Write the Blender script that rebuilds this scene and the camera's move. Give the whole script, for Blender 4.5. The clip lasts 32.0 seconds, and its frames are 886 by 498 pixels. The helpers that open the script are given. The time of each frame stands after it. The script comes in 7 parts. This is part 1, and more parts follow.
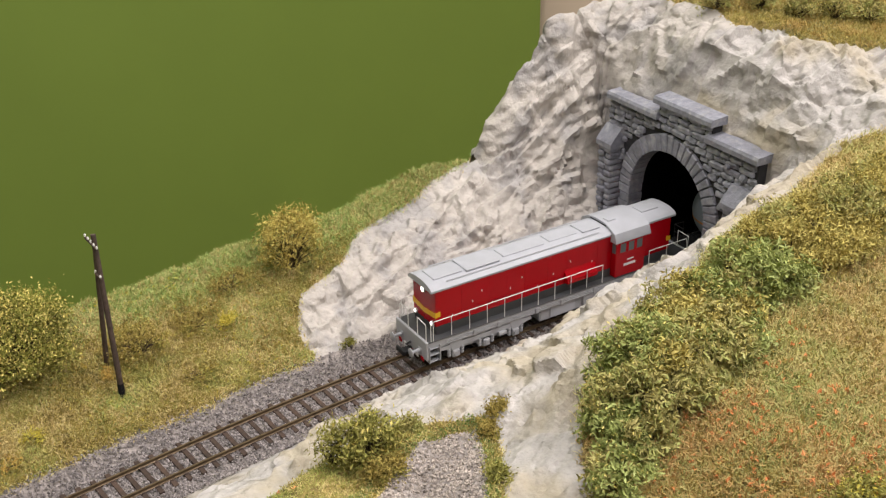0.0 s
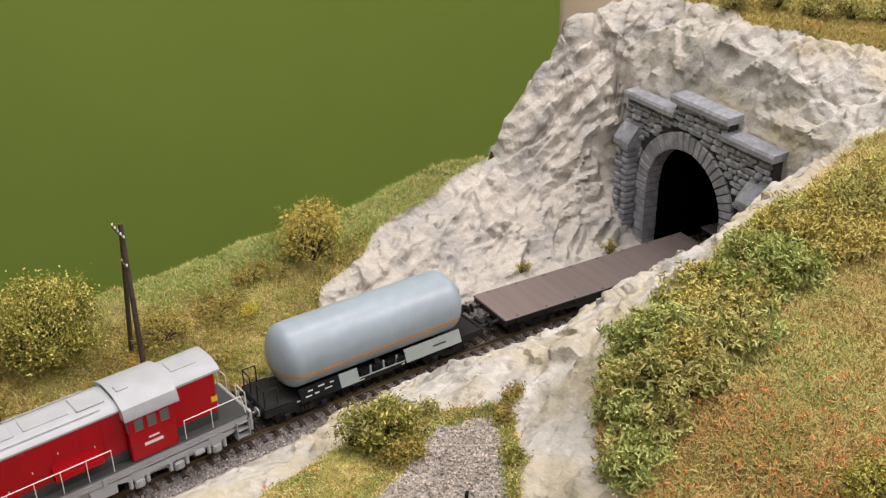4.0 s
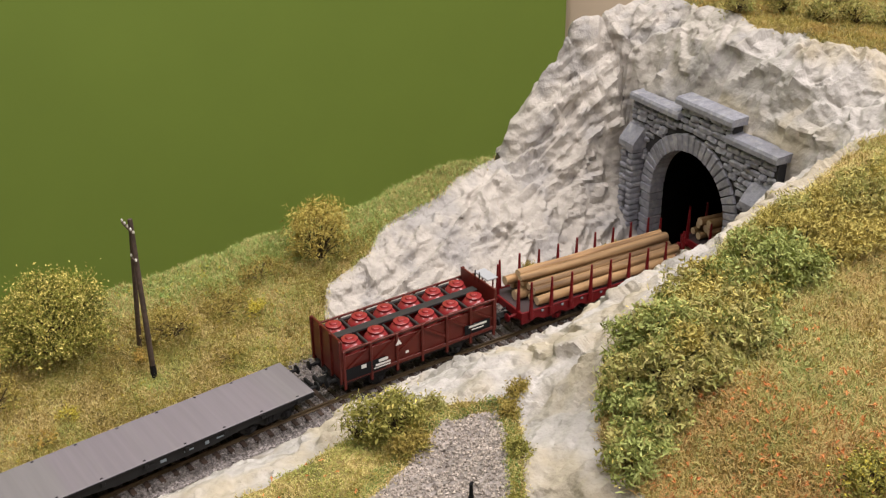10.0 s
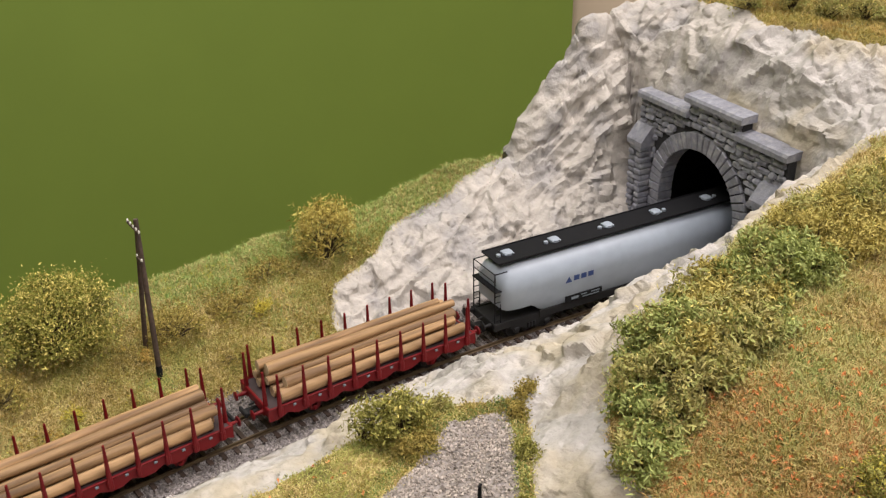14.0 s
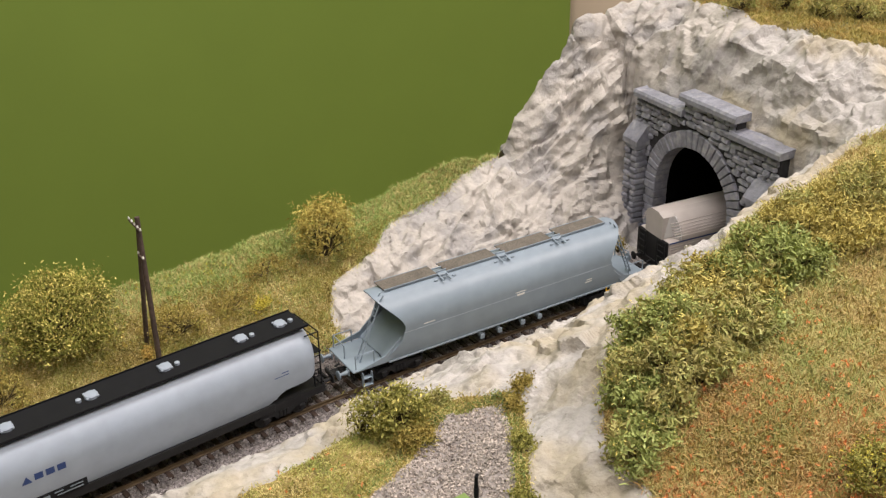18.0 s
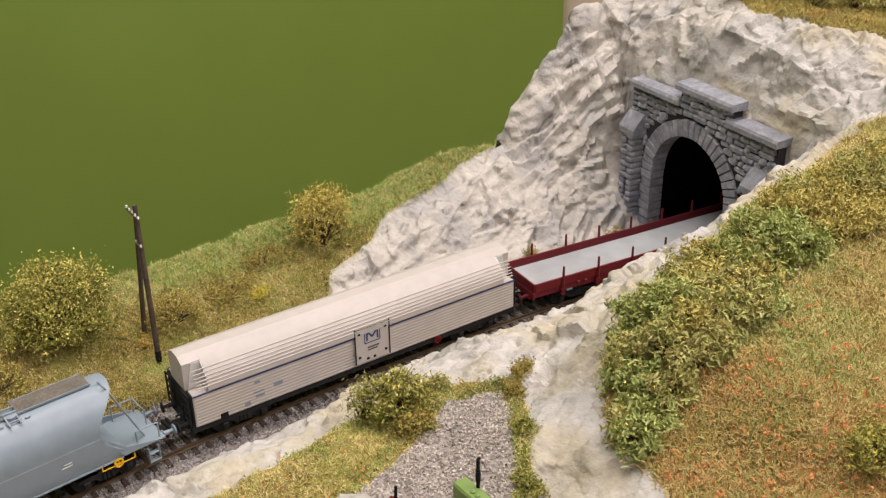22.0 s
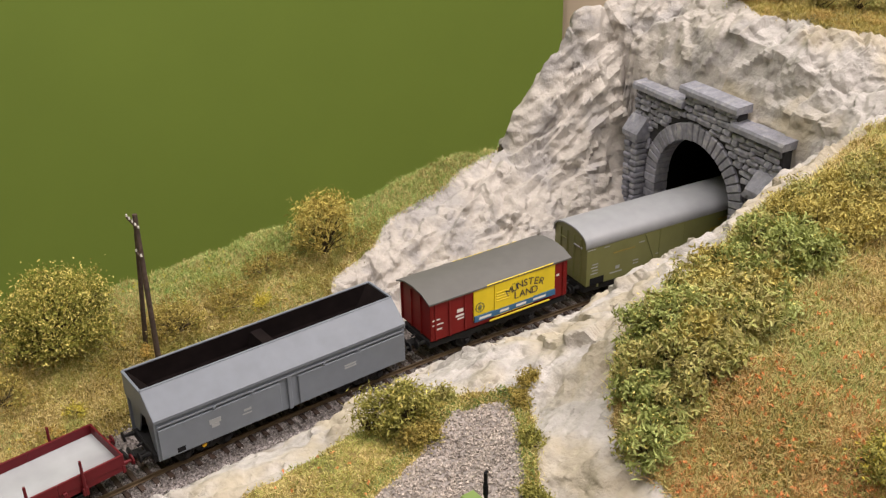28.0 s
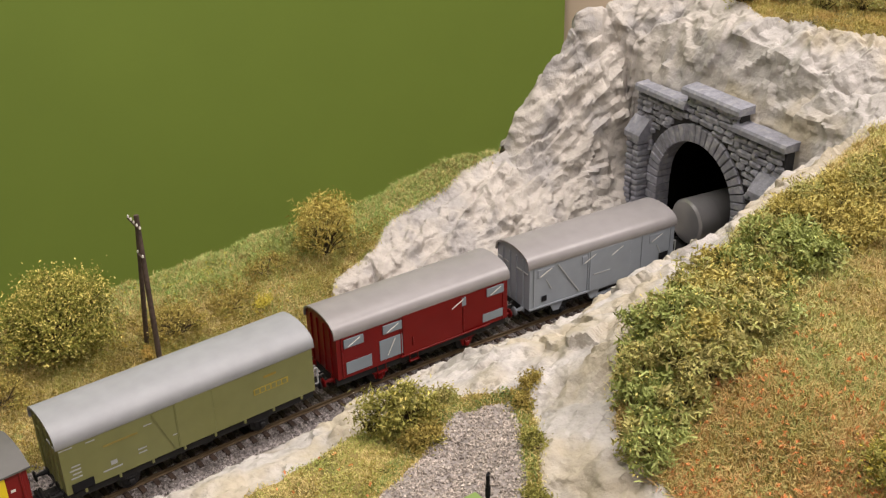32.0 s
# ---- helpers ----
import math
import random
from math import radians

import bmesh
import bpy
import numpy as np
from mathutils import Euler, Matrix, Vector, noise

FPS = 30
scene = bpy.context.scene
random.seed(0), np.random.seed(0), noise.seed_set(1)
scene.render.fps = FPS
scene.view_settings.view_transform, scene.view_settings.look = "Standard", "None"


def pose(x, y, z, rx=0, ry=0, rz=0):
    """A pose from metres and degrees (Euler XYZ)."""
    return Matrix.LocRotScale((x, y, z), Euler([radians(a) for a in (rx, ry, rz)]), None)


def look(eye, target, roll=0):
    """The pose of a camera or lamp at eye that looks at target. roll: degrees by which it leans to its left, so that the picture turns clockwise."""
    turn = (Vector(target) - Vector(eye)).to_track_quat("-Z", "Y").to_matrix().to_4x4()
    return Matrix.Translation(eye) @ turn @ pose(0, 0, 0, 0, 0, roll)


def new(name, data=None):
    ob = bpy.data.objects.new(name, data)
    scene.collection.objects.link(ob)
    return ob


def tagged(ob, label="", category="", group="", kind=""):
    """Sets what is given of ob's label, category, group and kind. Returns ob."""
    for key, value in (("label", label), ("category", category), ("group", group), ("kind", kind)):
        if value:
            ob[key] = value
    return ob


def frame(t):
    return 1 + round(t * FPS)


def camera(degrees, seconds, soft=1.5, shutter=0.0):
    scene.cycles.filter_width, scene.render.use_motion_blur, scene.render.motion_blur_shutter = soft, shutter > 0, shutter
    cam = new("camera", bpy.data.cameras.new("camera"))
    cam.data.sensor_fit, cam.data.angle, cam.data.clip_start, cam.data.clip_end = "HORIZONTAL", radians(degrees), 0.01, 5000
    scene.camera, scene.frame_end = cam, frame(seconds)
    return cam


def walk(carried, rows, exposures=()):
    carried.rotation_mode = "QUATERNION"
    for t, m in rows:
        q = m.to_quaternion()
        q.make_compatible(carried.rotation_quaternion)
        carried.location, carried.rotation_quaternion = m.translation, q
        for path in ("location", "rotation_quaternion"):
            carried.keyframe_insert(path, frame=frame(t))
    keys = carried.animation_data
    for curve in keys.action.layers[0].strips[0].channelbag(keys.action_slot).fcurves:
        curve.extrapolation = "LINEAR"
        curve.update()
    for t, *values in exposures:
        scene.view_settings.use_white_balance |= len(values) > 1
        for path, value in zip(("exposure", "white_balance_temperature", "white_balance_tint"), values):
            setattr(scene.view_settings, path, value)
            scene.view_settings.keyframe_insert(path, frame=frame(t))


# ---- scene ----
# Lengths below are in millimetres of the model railway (H0 gauge); K turns them into metres.
K = 0.001
FOV = 45.72
CURVE = 0.000511          # curvature of the track, per mm
SPEED = 77.2              # mm per second
SECONDS = 32.0
cam = camera(FOV, SECONDS, soft=1.3)
PATH = [
    (0.0, pose(-0.23315, -0.40978, 0.32233, 62.573, 1.012, -35.596)),
    (0.5, pose(-0.23383, -0.41121, 0.32223, 62.652, 0.978, -35.447)),
    (1.0, pose(-0.23437, -0.41162, 0.32060, 62.732, 0.967, -35.327)),
    (1.5, pose(-0.23312, -0.41134, 0.32024, 62.744, 1.030, -35.174)),
    (2.0, pose(-0.23394, -0.41104, 0.32007, 62.724, 1.022, -35.010)),
    (2.5, pose(-0.23443, -0.41183, 0.32031, 62.715, 1.007, -34.883)),
    (3.0, pose(-0.23522, -0.41320, 0.31946, 62.770, 1.005, -34.759)),
    (3.5, pose(-0.23829, -0.41569, 0.32025, 62.804, 0.971, -34.649)),
    (5.5, pose(-0.24299, -0.42390, 0.32190, 63.131, 0.759, -34.242)),
    (6.0, pose(-0.24355, -0.42254, 0.32158, 63.125, 0.703, -34.228)),
    (6.5, pose(-0.24333, -0.42203, 0.32097, 63.061, 0.711, -34.194)),
    (7.0, pose(-0.24106, -0.41986, 0.31890, 63.006, 0.716, -34.256)),
    (7.5, pose(-0.24160, -0.41883, 0.31937, 62.933, 0.726, -34.325)),
    (8.0, pose(-0.24177, -0.41993, 0.31914, 62.959, 0.714, -34.336)),
    (8.5, pose(-0.24312, -0.42330, 0.32065, 63.064, 0.712, -34.283)),
    (9.0, pose(-0.24472, -0.42391, 0.32039, 63.132, 0.704, -34.246)),
    (9.5, pose(-0.24400, -0.42385, 0.31935, 63.195, 0.691, -34.140)),
    (10.0, pose(-0.24474, -0.42338, 0.31974, 63.198, 0.666, -34.113)),
    (10.5, pose(-0.24459, -0.42427, 0.31999, 63.242, 0.656, -34.071)),
    (11.0, pose(-0.24449, -0.42466, 0.32032, 63.230, 0.640, -34.051)),
    (11.5, pose(-0.24595, -0.42530, 0.32092, 63.305, 0.644, -34.044)),
    (12.0, pose(-0.24770, -0.42664, 0.32164, 63.343, 0.640, -34.025)),
    (12.5, pose(-0.24745, -0.42579, 0.32065, 63.356, 0.666, -33.980)),
    (13.0, pose(-0.24500, -0.42322, 0.31974, 63.301, 0.738, -33.934)),
    (13.5, pose(-0.24462, -0.42095, 0.31853, 63.199, 0.807, -33.906)),
    (14.0, pose(-0.24315, -0.42031, 0.31835, 63.138, 0.925, -33.843)),
    (14.5, pose(-0.24443, -0.42000, 0.31913, 63.069, 0.951, -33.901)),
    (16.5, pose(-0.24299, -0.42237, 0.31924, 63.087, 1.080, -33.937)),
    (17.0, pose(-0.24466, -0.42359, 0.31908, 63.109, 1.039, -33.938)),
    (17.5, pose(-0.24728, -0.42540, 0.31893, 63.165, 1.002, -33.930)),
    (18.0, pose(-0.24654, -0.42663, 0.31954, 63.205, 0.996, -33.949)),
    (18.5, pose(-0.24848, -0.42742, 0.32095, 63.261, 0.990, -34.056)),
    (19.0, pose(-0.24876, -0.42854, 0.32015, 63.346, 1.010, -34.107)),
    (19.5, pose(-0.24969, -0.42940, 0.32074, 63.377, 1.057, -34.178)),
    (20.0, pose(-0.24960, -0.43136, 0.32176, 63.366, 1.031, -34.231)),
    (20.5, pose(-0.25015, -0.43319, 0.32177, 63.358, 1.036, -34.281)),
    (21.0, pose(-0.25096, -0.43046, 0.31902, 63.229, 0.940, -34.322)),
    (21.5, pose(-0.25104, -0.42734, 0.31603, 63.046, 0.916, -34.335)),
    (22.0, pose(-0.25028, -0.42638, 0.31603, 62.969, 0.894, -34.385)),
    (22.5, pose(-0.24990, -0.42499, 0.31665, 62.868, 0.886, -34.447)),
    (23.0, pose(-0.25007, -0.42453, 0.31701, 62.851, 0.896, -34.495)),
    (23.5, pose(-0.25025, -0.42286, 0.31678, 62.856, 0.962, -34.528)),
    (24.0, pose(-0.24990, -0.42152, 0.31668, 62.873, 0.978, -34.546)),
    (24.5, pose(-0.25013, -0.42212, 0.31603, 62.910, 1.007, -34.521)),
    (25.0, pose(-0.25121, -0.42459, 0.31702, 62.929, 1.039, -34.498)),
    (25.5, pose(-0.25074, -0.42719, 0.31859, 62.952, 1.088, -34.526)),
    (27.5, pose(-0.25029, -0.41934, 0.31699, 62.955, 1.207, -34.606)),
    (28.0, pose(-0.24822, -0.42022, 0.31632, 63.021, 1.269, -34.579)),
    (28.5, pose(-0.24867, -0.41993, 0.31683, 63.017, 1.254, -34.610)),
    (29.0, pose(-0.24811, -0.41926, 0.31671, 63.018, 1.297, -34.585)),
    (29.5, pose(-0.24736, -0.41973, 0.31716, 63.013, 1.332, -34.581)),
    (30.0, pose(-0.24839, -0.42010, 0.31779, 63.023, 1.262, -34.622)),
    (30.5, pose(-0.24923, -0.42019, 0.31821, 63.050, 1.272, -34.606)),
    (31.0, pose(-0.24870, -0.42009, 0.31772, 63.058, 1.309, -34.543)),
    (31.5, pose(-0.24776, -0.41913, 0.31644, 63.117, 1.236, -34.552)),
    (32.0, pose(-0.24813, -0.41935, 0.31574, 63.111, 1.235, -34.493)),
]
# the clip's camera drifts towards a warmer white balance
walk(cam, PATH, [(0.0, 0.0, 6560, 10.5), (6.0, 0.0, 6680, 11.0), (14.0, 0.0, 6680, 11.5), (20.0, 0.0, 6740, 12.0), (24.0, 0.0, 6820, 13.0), (32.0, 0.0, 6860, 13.0)])

# ---- light ----
world = bpy.data.worlds.new("room_air")
scene.world = world
world.use_nodes = True
world.node_tree.nodes["Background"].inputs[0].default_value = (1.0, 0.93, 0.90, 1)
world.node_tree.nodes["Background"].inputs[1].default_value = 0.05


def ceiling_lamp(x, y, z, w, d, power, colour=(1.0, 0.94, 0.93)):
    lamp = bpy.data.lights.new("ceiling_lamp", "AREA")
    lamp.shape, lamp.size, lamp.size_y, lamp.energy, lamp.color = "RECTANGLE", w, d, power, colour
    ob = new("ceiling_lamp", lamp)
    ob.matrix_world = look((x, y, z), (x, y + 0.001, z - 1))
    return ob


ceiling_lamp(-0.12, 0.10, 1.55, 1.5, 0.35, 26)
ceiling_lamp(-0.30, -1.25, 1.55, 1.5, 0.35, 16)
ceiling_lamp(1.2, -0.8, 1.55, 1.5, 0.35, 36)
scene.view_settings.exposure = 0.0


# ---- materials ----
def material(name, colour, rough=0.6, metal=0.0, vary=0.12, scale=300.0, bump=0.0, bump_scale=900.0, second=None, second_at=0.55,
             second_scale=60.0, island=0.0, spec=0.5, coat=0.0, per_object=0.0, depth=0.0006, stretch=None, chips=0.0, chip_scale=120.0):
    """Principled surface with two scales of noise in colour, a second colour in patches, and fine relief."""
    m = bpy.data.materials.new(name)
    m.use_nodes = True
    t = m.node_tree
    n, l = t.nodes, t.links
    b = n["Principled BSDF"]
    b.inputs["Roughness"].default_value = rough
    b.inputs["Metallic"].default_value = metal
    b.inputs["Specular IOR Level"].default_value = spec
    b.inputs["Coat Weight"].default_value = coat
    co = n.new("ShaderNodeTexCoord").outputs["Object"]
    if stretch:
        q = n.new("ShaderNodeVectorMath")
        q.operation, q.inputs[1].default_value = "MULTIPLY", stretch
        l.new(co, q.inputs[0])
        co = q.outputs[0]

    def noise_at(s, detail=4.0):
        q = n.new("ShaderNodeTexNoise")
        q.inputs["Scale"].default_value, q.inputs["Detail"].default_value = s, detail
        l.new(co, q.inputs["Vector"])
        return q.outputs["Fac"]

    def mixed(kind, fac, a, c):
        q = n.new("ShaderNodeMix")
        q.data_type, q.blend_type = "RGBA", kind
        for sock, v in ((q.inputs[0], fac), (q.inputs[6], a), (q.inputs[7], c)):
            if isinstance(v, (float, int)):
                sock.default_value = v
            elif isinstance(v, tuple):
                sock.default_value = (*v[:3], 1)
            else:
                l.new(v, sock)
        return q.outputs[2]

    def ramp(fac, stops):
        q = n.new("ShaderNodeValToRGB")
        e = q.color_ramp.elements
        while len(e) < len(stops):
            e.new(0.5)
        for el, (p, c) in zip(e, stops):
            el.position, el.color = p, (*c, 1) if len(c) == 3 else c
        l.new(fac, q.inputs[0])
        return q.outputs[0]

    base = tuple(colour)
    if second:
        f = ramp(noise_at(second_scale), [(second_at - 0.06, (0, 0, 0)), (second_at + 0.06, (1, 1, 1))])
        base = mixed("MIX", f, base, tuple(second))
    if island:
        g = n.new("ShaderNodeNewGeometry").outputs["Random Per Island"]
        f = ramp(g, [(0.0, (1 - island,) * 3), (1.0, (1 + island,) * 3)])
        base = mixed("MULTIPLY", 1.0, base, f)
    if per_object:
        g = n.new("ShaderNodeObjectInfo").outputs["Random"]
        f = ramp(g, [(0.0, (1 - per_object,) * 3), (1.0, (1 + per_object,) * 3)])
        base = mixed("MULTIPLY", 1.0, base, f)
    f = ramp(noise_at(scale), [(0.3, (1 - vary,) * 3), (0.7, (1 + vary,) * 3)])
    base = mixed("MULTIPLY", 1.0, base, f)
    f = ramp(noise_at(scale / 7, 2.0), [(0.3, (1 - vary * 0.6,) * 3), (0.7, (1 + vary * 0.6,) * 3)])
    base = mixed("MULTIPLY", 1.0, base, f)
    l.new(base, b.inputs["Base Color"])
    if rough < 0.9:
        q = n.new("ShaderNodeMapRange")
        q.inputs[3].default_value, q.inputs[4].default_value = rough * 0.85, min(1, rough * 1.15)
        l.new(noise_at(scale * 0.6), q.inputs[0])
        l.new(q.outputs[0], b.inputs["Roughness"])
    if bump:
        q = n.new("ShaderNodeBump")
        q.inputs["Strength"].default_value, q.inputs["Distance"].default_value = bump, depth
        l.new(noise_at(bump_scale, 6.0), q.inputs["Height"])
        l.new(q.outputs[0], b.inputs["Normal"])
        if chips:
            r = n.new("ShaderNodeTexNoise")
            r.noise_type = "RIDGED_MULTIFRACTAL"
            r.inputs["Scale"].default_value, r.inputs["Detail"].default_value, r.inputs["Roughness"].default_value = chip_scale, 5.0, 0.55
            sq = n.new("ShaderNodeVectorMath")
            sq.operation, sq.inputs[1].default_value = "MULTIPLY", (0.7, 1.0, 1.5)
            l.new(co, sq.inputs[0])
            l.new(sq.outputs[0], r.inputs["Vector"])
            w = n.new("ShaderNodeBump")
            w.inputs["Strength"].default_value, w.inputs["Distance"].default_value = 0.9, chips
            l.new(r.outputs["Fac"], w.inputs["Height"])
            l.new(w.outputs[0], q.inputs["Normal"])
    return m


def blades(name, colours, rough=0.8, patch=14.0):
    """Foliage: each blade takes one of the colours, the mix drifting in patches over the ground."""
    m = bpy.data.materials.new(name)
    m.use_nodes = True
    n, l = m.node_tree.nodes, m.node_tree.links
    b = n["Principled BSDF"]
    b.inputs["Roughness"].default_value, b.inputs["Specular IOR Level"].default_value = rough, 0.25
    q = n.new("ShaderNodeTexNoise")
    q.inputs["Scale"].default_value, q.inputs["Detail"].default_value = patch, 3.0
    l.new(n.new("ShaderNodeTexCoord").outputs["Object"], q.inputs["Vector"])
    g = n.new("ShaderNodeNewGeometry").outputs["Random Per Island"]
    a = n.new("ShaderNodeMath")
    a.operation, a.inputs[1].default_value = "MULTIPLY_ADD", 0.32
    l.new(g, a.inputs[0])
    c = n.new("ShaderNodeMath")
    c.operation, c.inputs[1].default_value, c.inputs[2].default_value = "MULTIPLY_ADD", 2.6, -0.96
    q2 = n.new("ShaderNodeTexNoise")
    q2.inputs["Scale"].default_value, q2.inputs["Detail"].default_value = patch * 5.5, 3.0
    l.new(n.new("ShaderNodeTexCoord").outputs["Object"], q2.inputs["Vector"])
    av = n.new("ShaderNodeMath")
    av.operation = "ADD"
    hv = n.new("ShaderNodeMath")
    hv.operation, hv.inputs[1].default_value = "MULTIPLY", 0.5
    l.new(q.outputs["Fac"], av.inputs[0])
    l.new(q2.outputs["Fac"], av.inputs[1])
    l.new(av.outputs[0], hv.inputs[0])
    l.new(hv.outputs[0], c.inputs[0])
    l.new(c.outputs[0], a.inputs[2])
    r = n.new("ShaderNodeValToRGB")
    e = r.color_ramp.elements
    while len(e) < len(colours):
        e.new(0.5)
    for i, (el, col) in enumerate(zip(e, colours)):
        el.position, el.color = i / (len(colours) - 1), (*col, 1)
    l.new(a.outputs[0], r.inputs[0])
    l.new(r.outputs[0], b.inputs["Base Color"])
    return m


ROCK = material("plaster_rock", (0.455, 0.425, 0.385), 0.9, vary=0.10, scale=190, bump=1.0, bump_scale=420, second=(0.36, 0.345, 0.33), second_at=0.55, second_scale=42, depth=0.0010, chips=0.0045, chip_scale=75.0)
ROCK_WARM = material("plaster_rock_ochre", (0.45, 0.43, 0.405), 0.9, vary=0.12, scale=190, bump=1.0, bump_scale=420, second=(0.42, 0.375, 0.29), second_at=0.53, second_scale=20, depth=0.0010, chips=0.0045, chip_scale=75.0)
SOIL = material("painted_soil", (0.26, 0.20, 0.065), 0.95, vary=0.3, scale=260, bump=1.0, second=(0.17, 0.15, 0.045), second_scale=30)
GRAVEL_BED = material("gravel_bed", (0.30, 0.27, 0.25), 0.95, vary=0.3, scale=700, bump=1.0)
STONES = material("ballast_stones", (0.245, 0.222, 0.215), 0.9, vary=0.2, scale=600, island=0.55)
GRAVEL = material("yard_gravel_stones", (0.38, 0.335, 0.295), 0.9, vary=0.2, scale=600, island=0.45)
BOARD = material("baseboard_ply", (0.35, 0.25, 0.15), 0.7, scale=40)
GREEN_WALL = material("green_painted_wall", (0.168, 0.250, 0.034), 0.75, vary=0.03, scale=6, bump=0.05, bump_scale=300)
BEIGE = material("beige_painted_wall", (0.60, 0.49, 0.365), 0.8, vary=0.04, scale=6)
WHITE = material("white_ceiling_paint", (0.78, 0.76, 0.72), 0.9, vary=0.03, scale=5)
FLOOR = material("grey_floor", (0.22, 0.20, 0.18), 0.6, vary=0.1, scale=9)
GRASS_BACK = blades("static_grass_ochre", [(0.190, 0.160, 0.055), (0.380, 0.310, 0.110), (0.570, 0.456, 0.187), (0.684, 0.553, 0.253), (0.551, 0.495, 0.176), (0.437, 0.446, 0.132), (0.285, 0.310, 0.088)])
GRASS_EDGE = blades("static_grass_green", [(0.30, 0.40, 0.12), (0.44, 0.52, 0.19), (0.28, 0.43, 0.12), (0.52, 0.54, 0.21)])
GRASS_FRONT = blades("static_grass_meadow", [(0.336, 0.232, 0.092), (0.504, 0.370, 0.149), (0.605, 0.490, 0.207), (0.521, 0.473, 0.184), (0.437, 0.456, 0.161), (0.336, 0.387, 0.127)])
# near-black albedo: the unlit depth of the tunnel is put into the colour
TUNNEL_SHADE = material("tunnel_shade_black", (0.004, 0.004, 0.004), 1.0, vary=0.2, spec=0.0)
PORTAL = material("grey_cast_stone", (0.245, 0.253, 0.295), 0.48, vary=0.22, scale=260, bump=0.6, bump_scale=800, second=(0.32, 0.325, 0.35), second_at=0.60, second_scale=170, per_object=0.12)
JOINT = material("dark_mortar", (0.03, 0.03, 0.034), 0.9, vary=0.2)
RAIL = material("weathered_rail", (0.16, 0.115, 0.07), 0.45, 0.55, vary=0.2, scale=400)
SLEEPER = material("brown_sleeper", (0.055, 0.034, 0.024), 0.75, vary=0.25, scale=500, per_object=0.25)
POLE = material("stained_pole_wood", (0.075, 0.052, 0.040), 0.8, vary=0.3, scale=500)
CERAMIC = material("white_ceramic", (0.8, 0.79, 0.74), 0.25)


# ---- mesh building ----
class Mesh:
    """Collects simple solids in mm, then becomes one mesh object."""

    def __init__(self):
        self.v, self.f = [], []

    def add(self, vs, fs):
        o = len(self.v)
        self.v += [tuple(p) for p in vs]
        self.f += [tuple(i + o for i in q) for q in fs]
        return self

    def box(self, c, size, ch=0.2, m=None):
        """A box with chamfered edges."""
        hx, hy, hz = (a / 2 for a in size)
        ch = min(ch, hx * 0.6, hy * 0.6, hz * 0.6)
        vs, idx = [], {}
        for sx in (-1, 1):
            for sy in (-1, 1):
                for sz in (-1, 1):
                    for ax in range(3):
                        p = [sx * (hx - ch), sy * (hy - ch), sz * (hz - ch)]
                        p[ax] = (sx * hx, sy * hy, sz * hz)[ax]
                        idx[sx, sy, sz, ax] = len(vs)
                        vs.append(p)
        fs = []
        for ax in range(3):
            b, d = (ax + 1) % 3, (ax + 2) % 3
            for s in (-1, 1):
                q = []
                for u, w in ((-1, -1), (1, -1), (1, 1), (-1, 1)):
                    k = [0, 0, 0]
                    k[ax], k[b], k[d] = s, u, w
                    q.append(idx[(*k, ax)])
                fs.append(q if s > 0 else q[::-1])
            for u in (-1, 1):
                for w in (-1, 1):
                    k0, k1 = [0, 0, 0], [0, 0, 0]
                    k0[ax], k0[b], k0[d] = -1, u, w
                    k1[ax], k1[b], k1[d] = 1, u, w
                    q = [idx[(*k0, b)], idx[(*k1, b)], idx[(*k1, d)], idx[(*k0, d)]]
                    fs.append(q if u * w > 0 else q[::-1])
        for sx in (-1, 1):
            for sy in (-1, 1):
                for sz in (-1, 1):
                    q = [idx[sx, sy, sz, a] for a in range(3)]
                    fs.append(q if sx * sy * sz > 0 else q[::-1])
        if m is not None:
            vs = [m @ Vector(p) for p in vs]
        return self.add([(p[0] + c[0], p[1] + c[1], p[2] + c[2]) for p in vs], fs)

    def rod(self, a, b, r, seg=8, r2=None):
        """A round bar from a to b."""
        a, b = Vector(a), Vector(b)
        d = (b - a).normalized()
        u = d.orthogonal().normalized()
        w = d.cross(u)
        r2 = r if r2 is None else r2
        ring = [(math.cos(2 * math.pi * i / seg), math.sin(2 * math.pi * i / seg)) for i in range(seg)]
        vs = [a + (u * x + w * y) * r for x, y in ring] + [b + (u * x + w * y) * r2 for x, y in ring]
        fs = [(i, (i + 1) % seg, seg + (i + 1) % seg, seg + i) for i in range(seg)]
        fs += [tuple(range(seg))[::-1], tuple(range(seg, 2 * seg))]
        return self.add(vs, fs)

    def path(self, pts, r, seg=6):
        for a, b in zip(pts, pts[1:]):
            self.rod(a, b, r, seg)
        return self

    def prism(self, profile, x0, x1, axis="x"):
        """A closed profile of (y, z) drawn along x (or (x, z) along y)."""
        n = len(profile)
        if axis == "x":
            vs = [(x0, a, b) for a, b in profile] + [(x1, a, b) for a, b in profile]
        elif axis == "y":
            vs = [(a, x0, b) for a, b in profile] + [(a, x1, b) for a, b in profile]
        else:
            vs = [(a, b, x0) for a, b in profile] + [(a, b, x1) for a, b in profile]
        fs = [(i, (i + 1) % n, n + (i + 1) % n, n + i) for i in range(n)]
        fs += [tuple(range(n))[::-1], tuple(range(n, 2 * n))]
        return self.add(vs, fs)

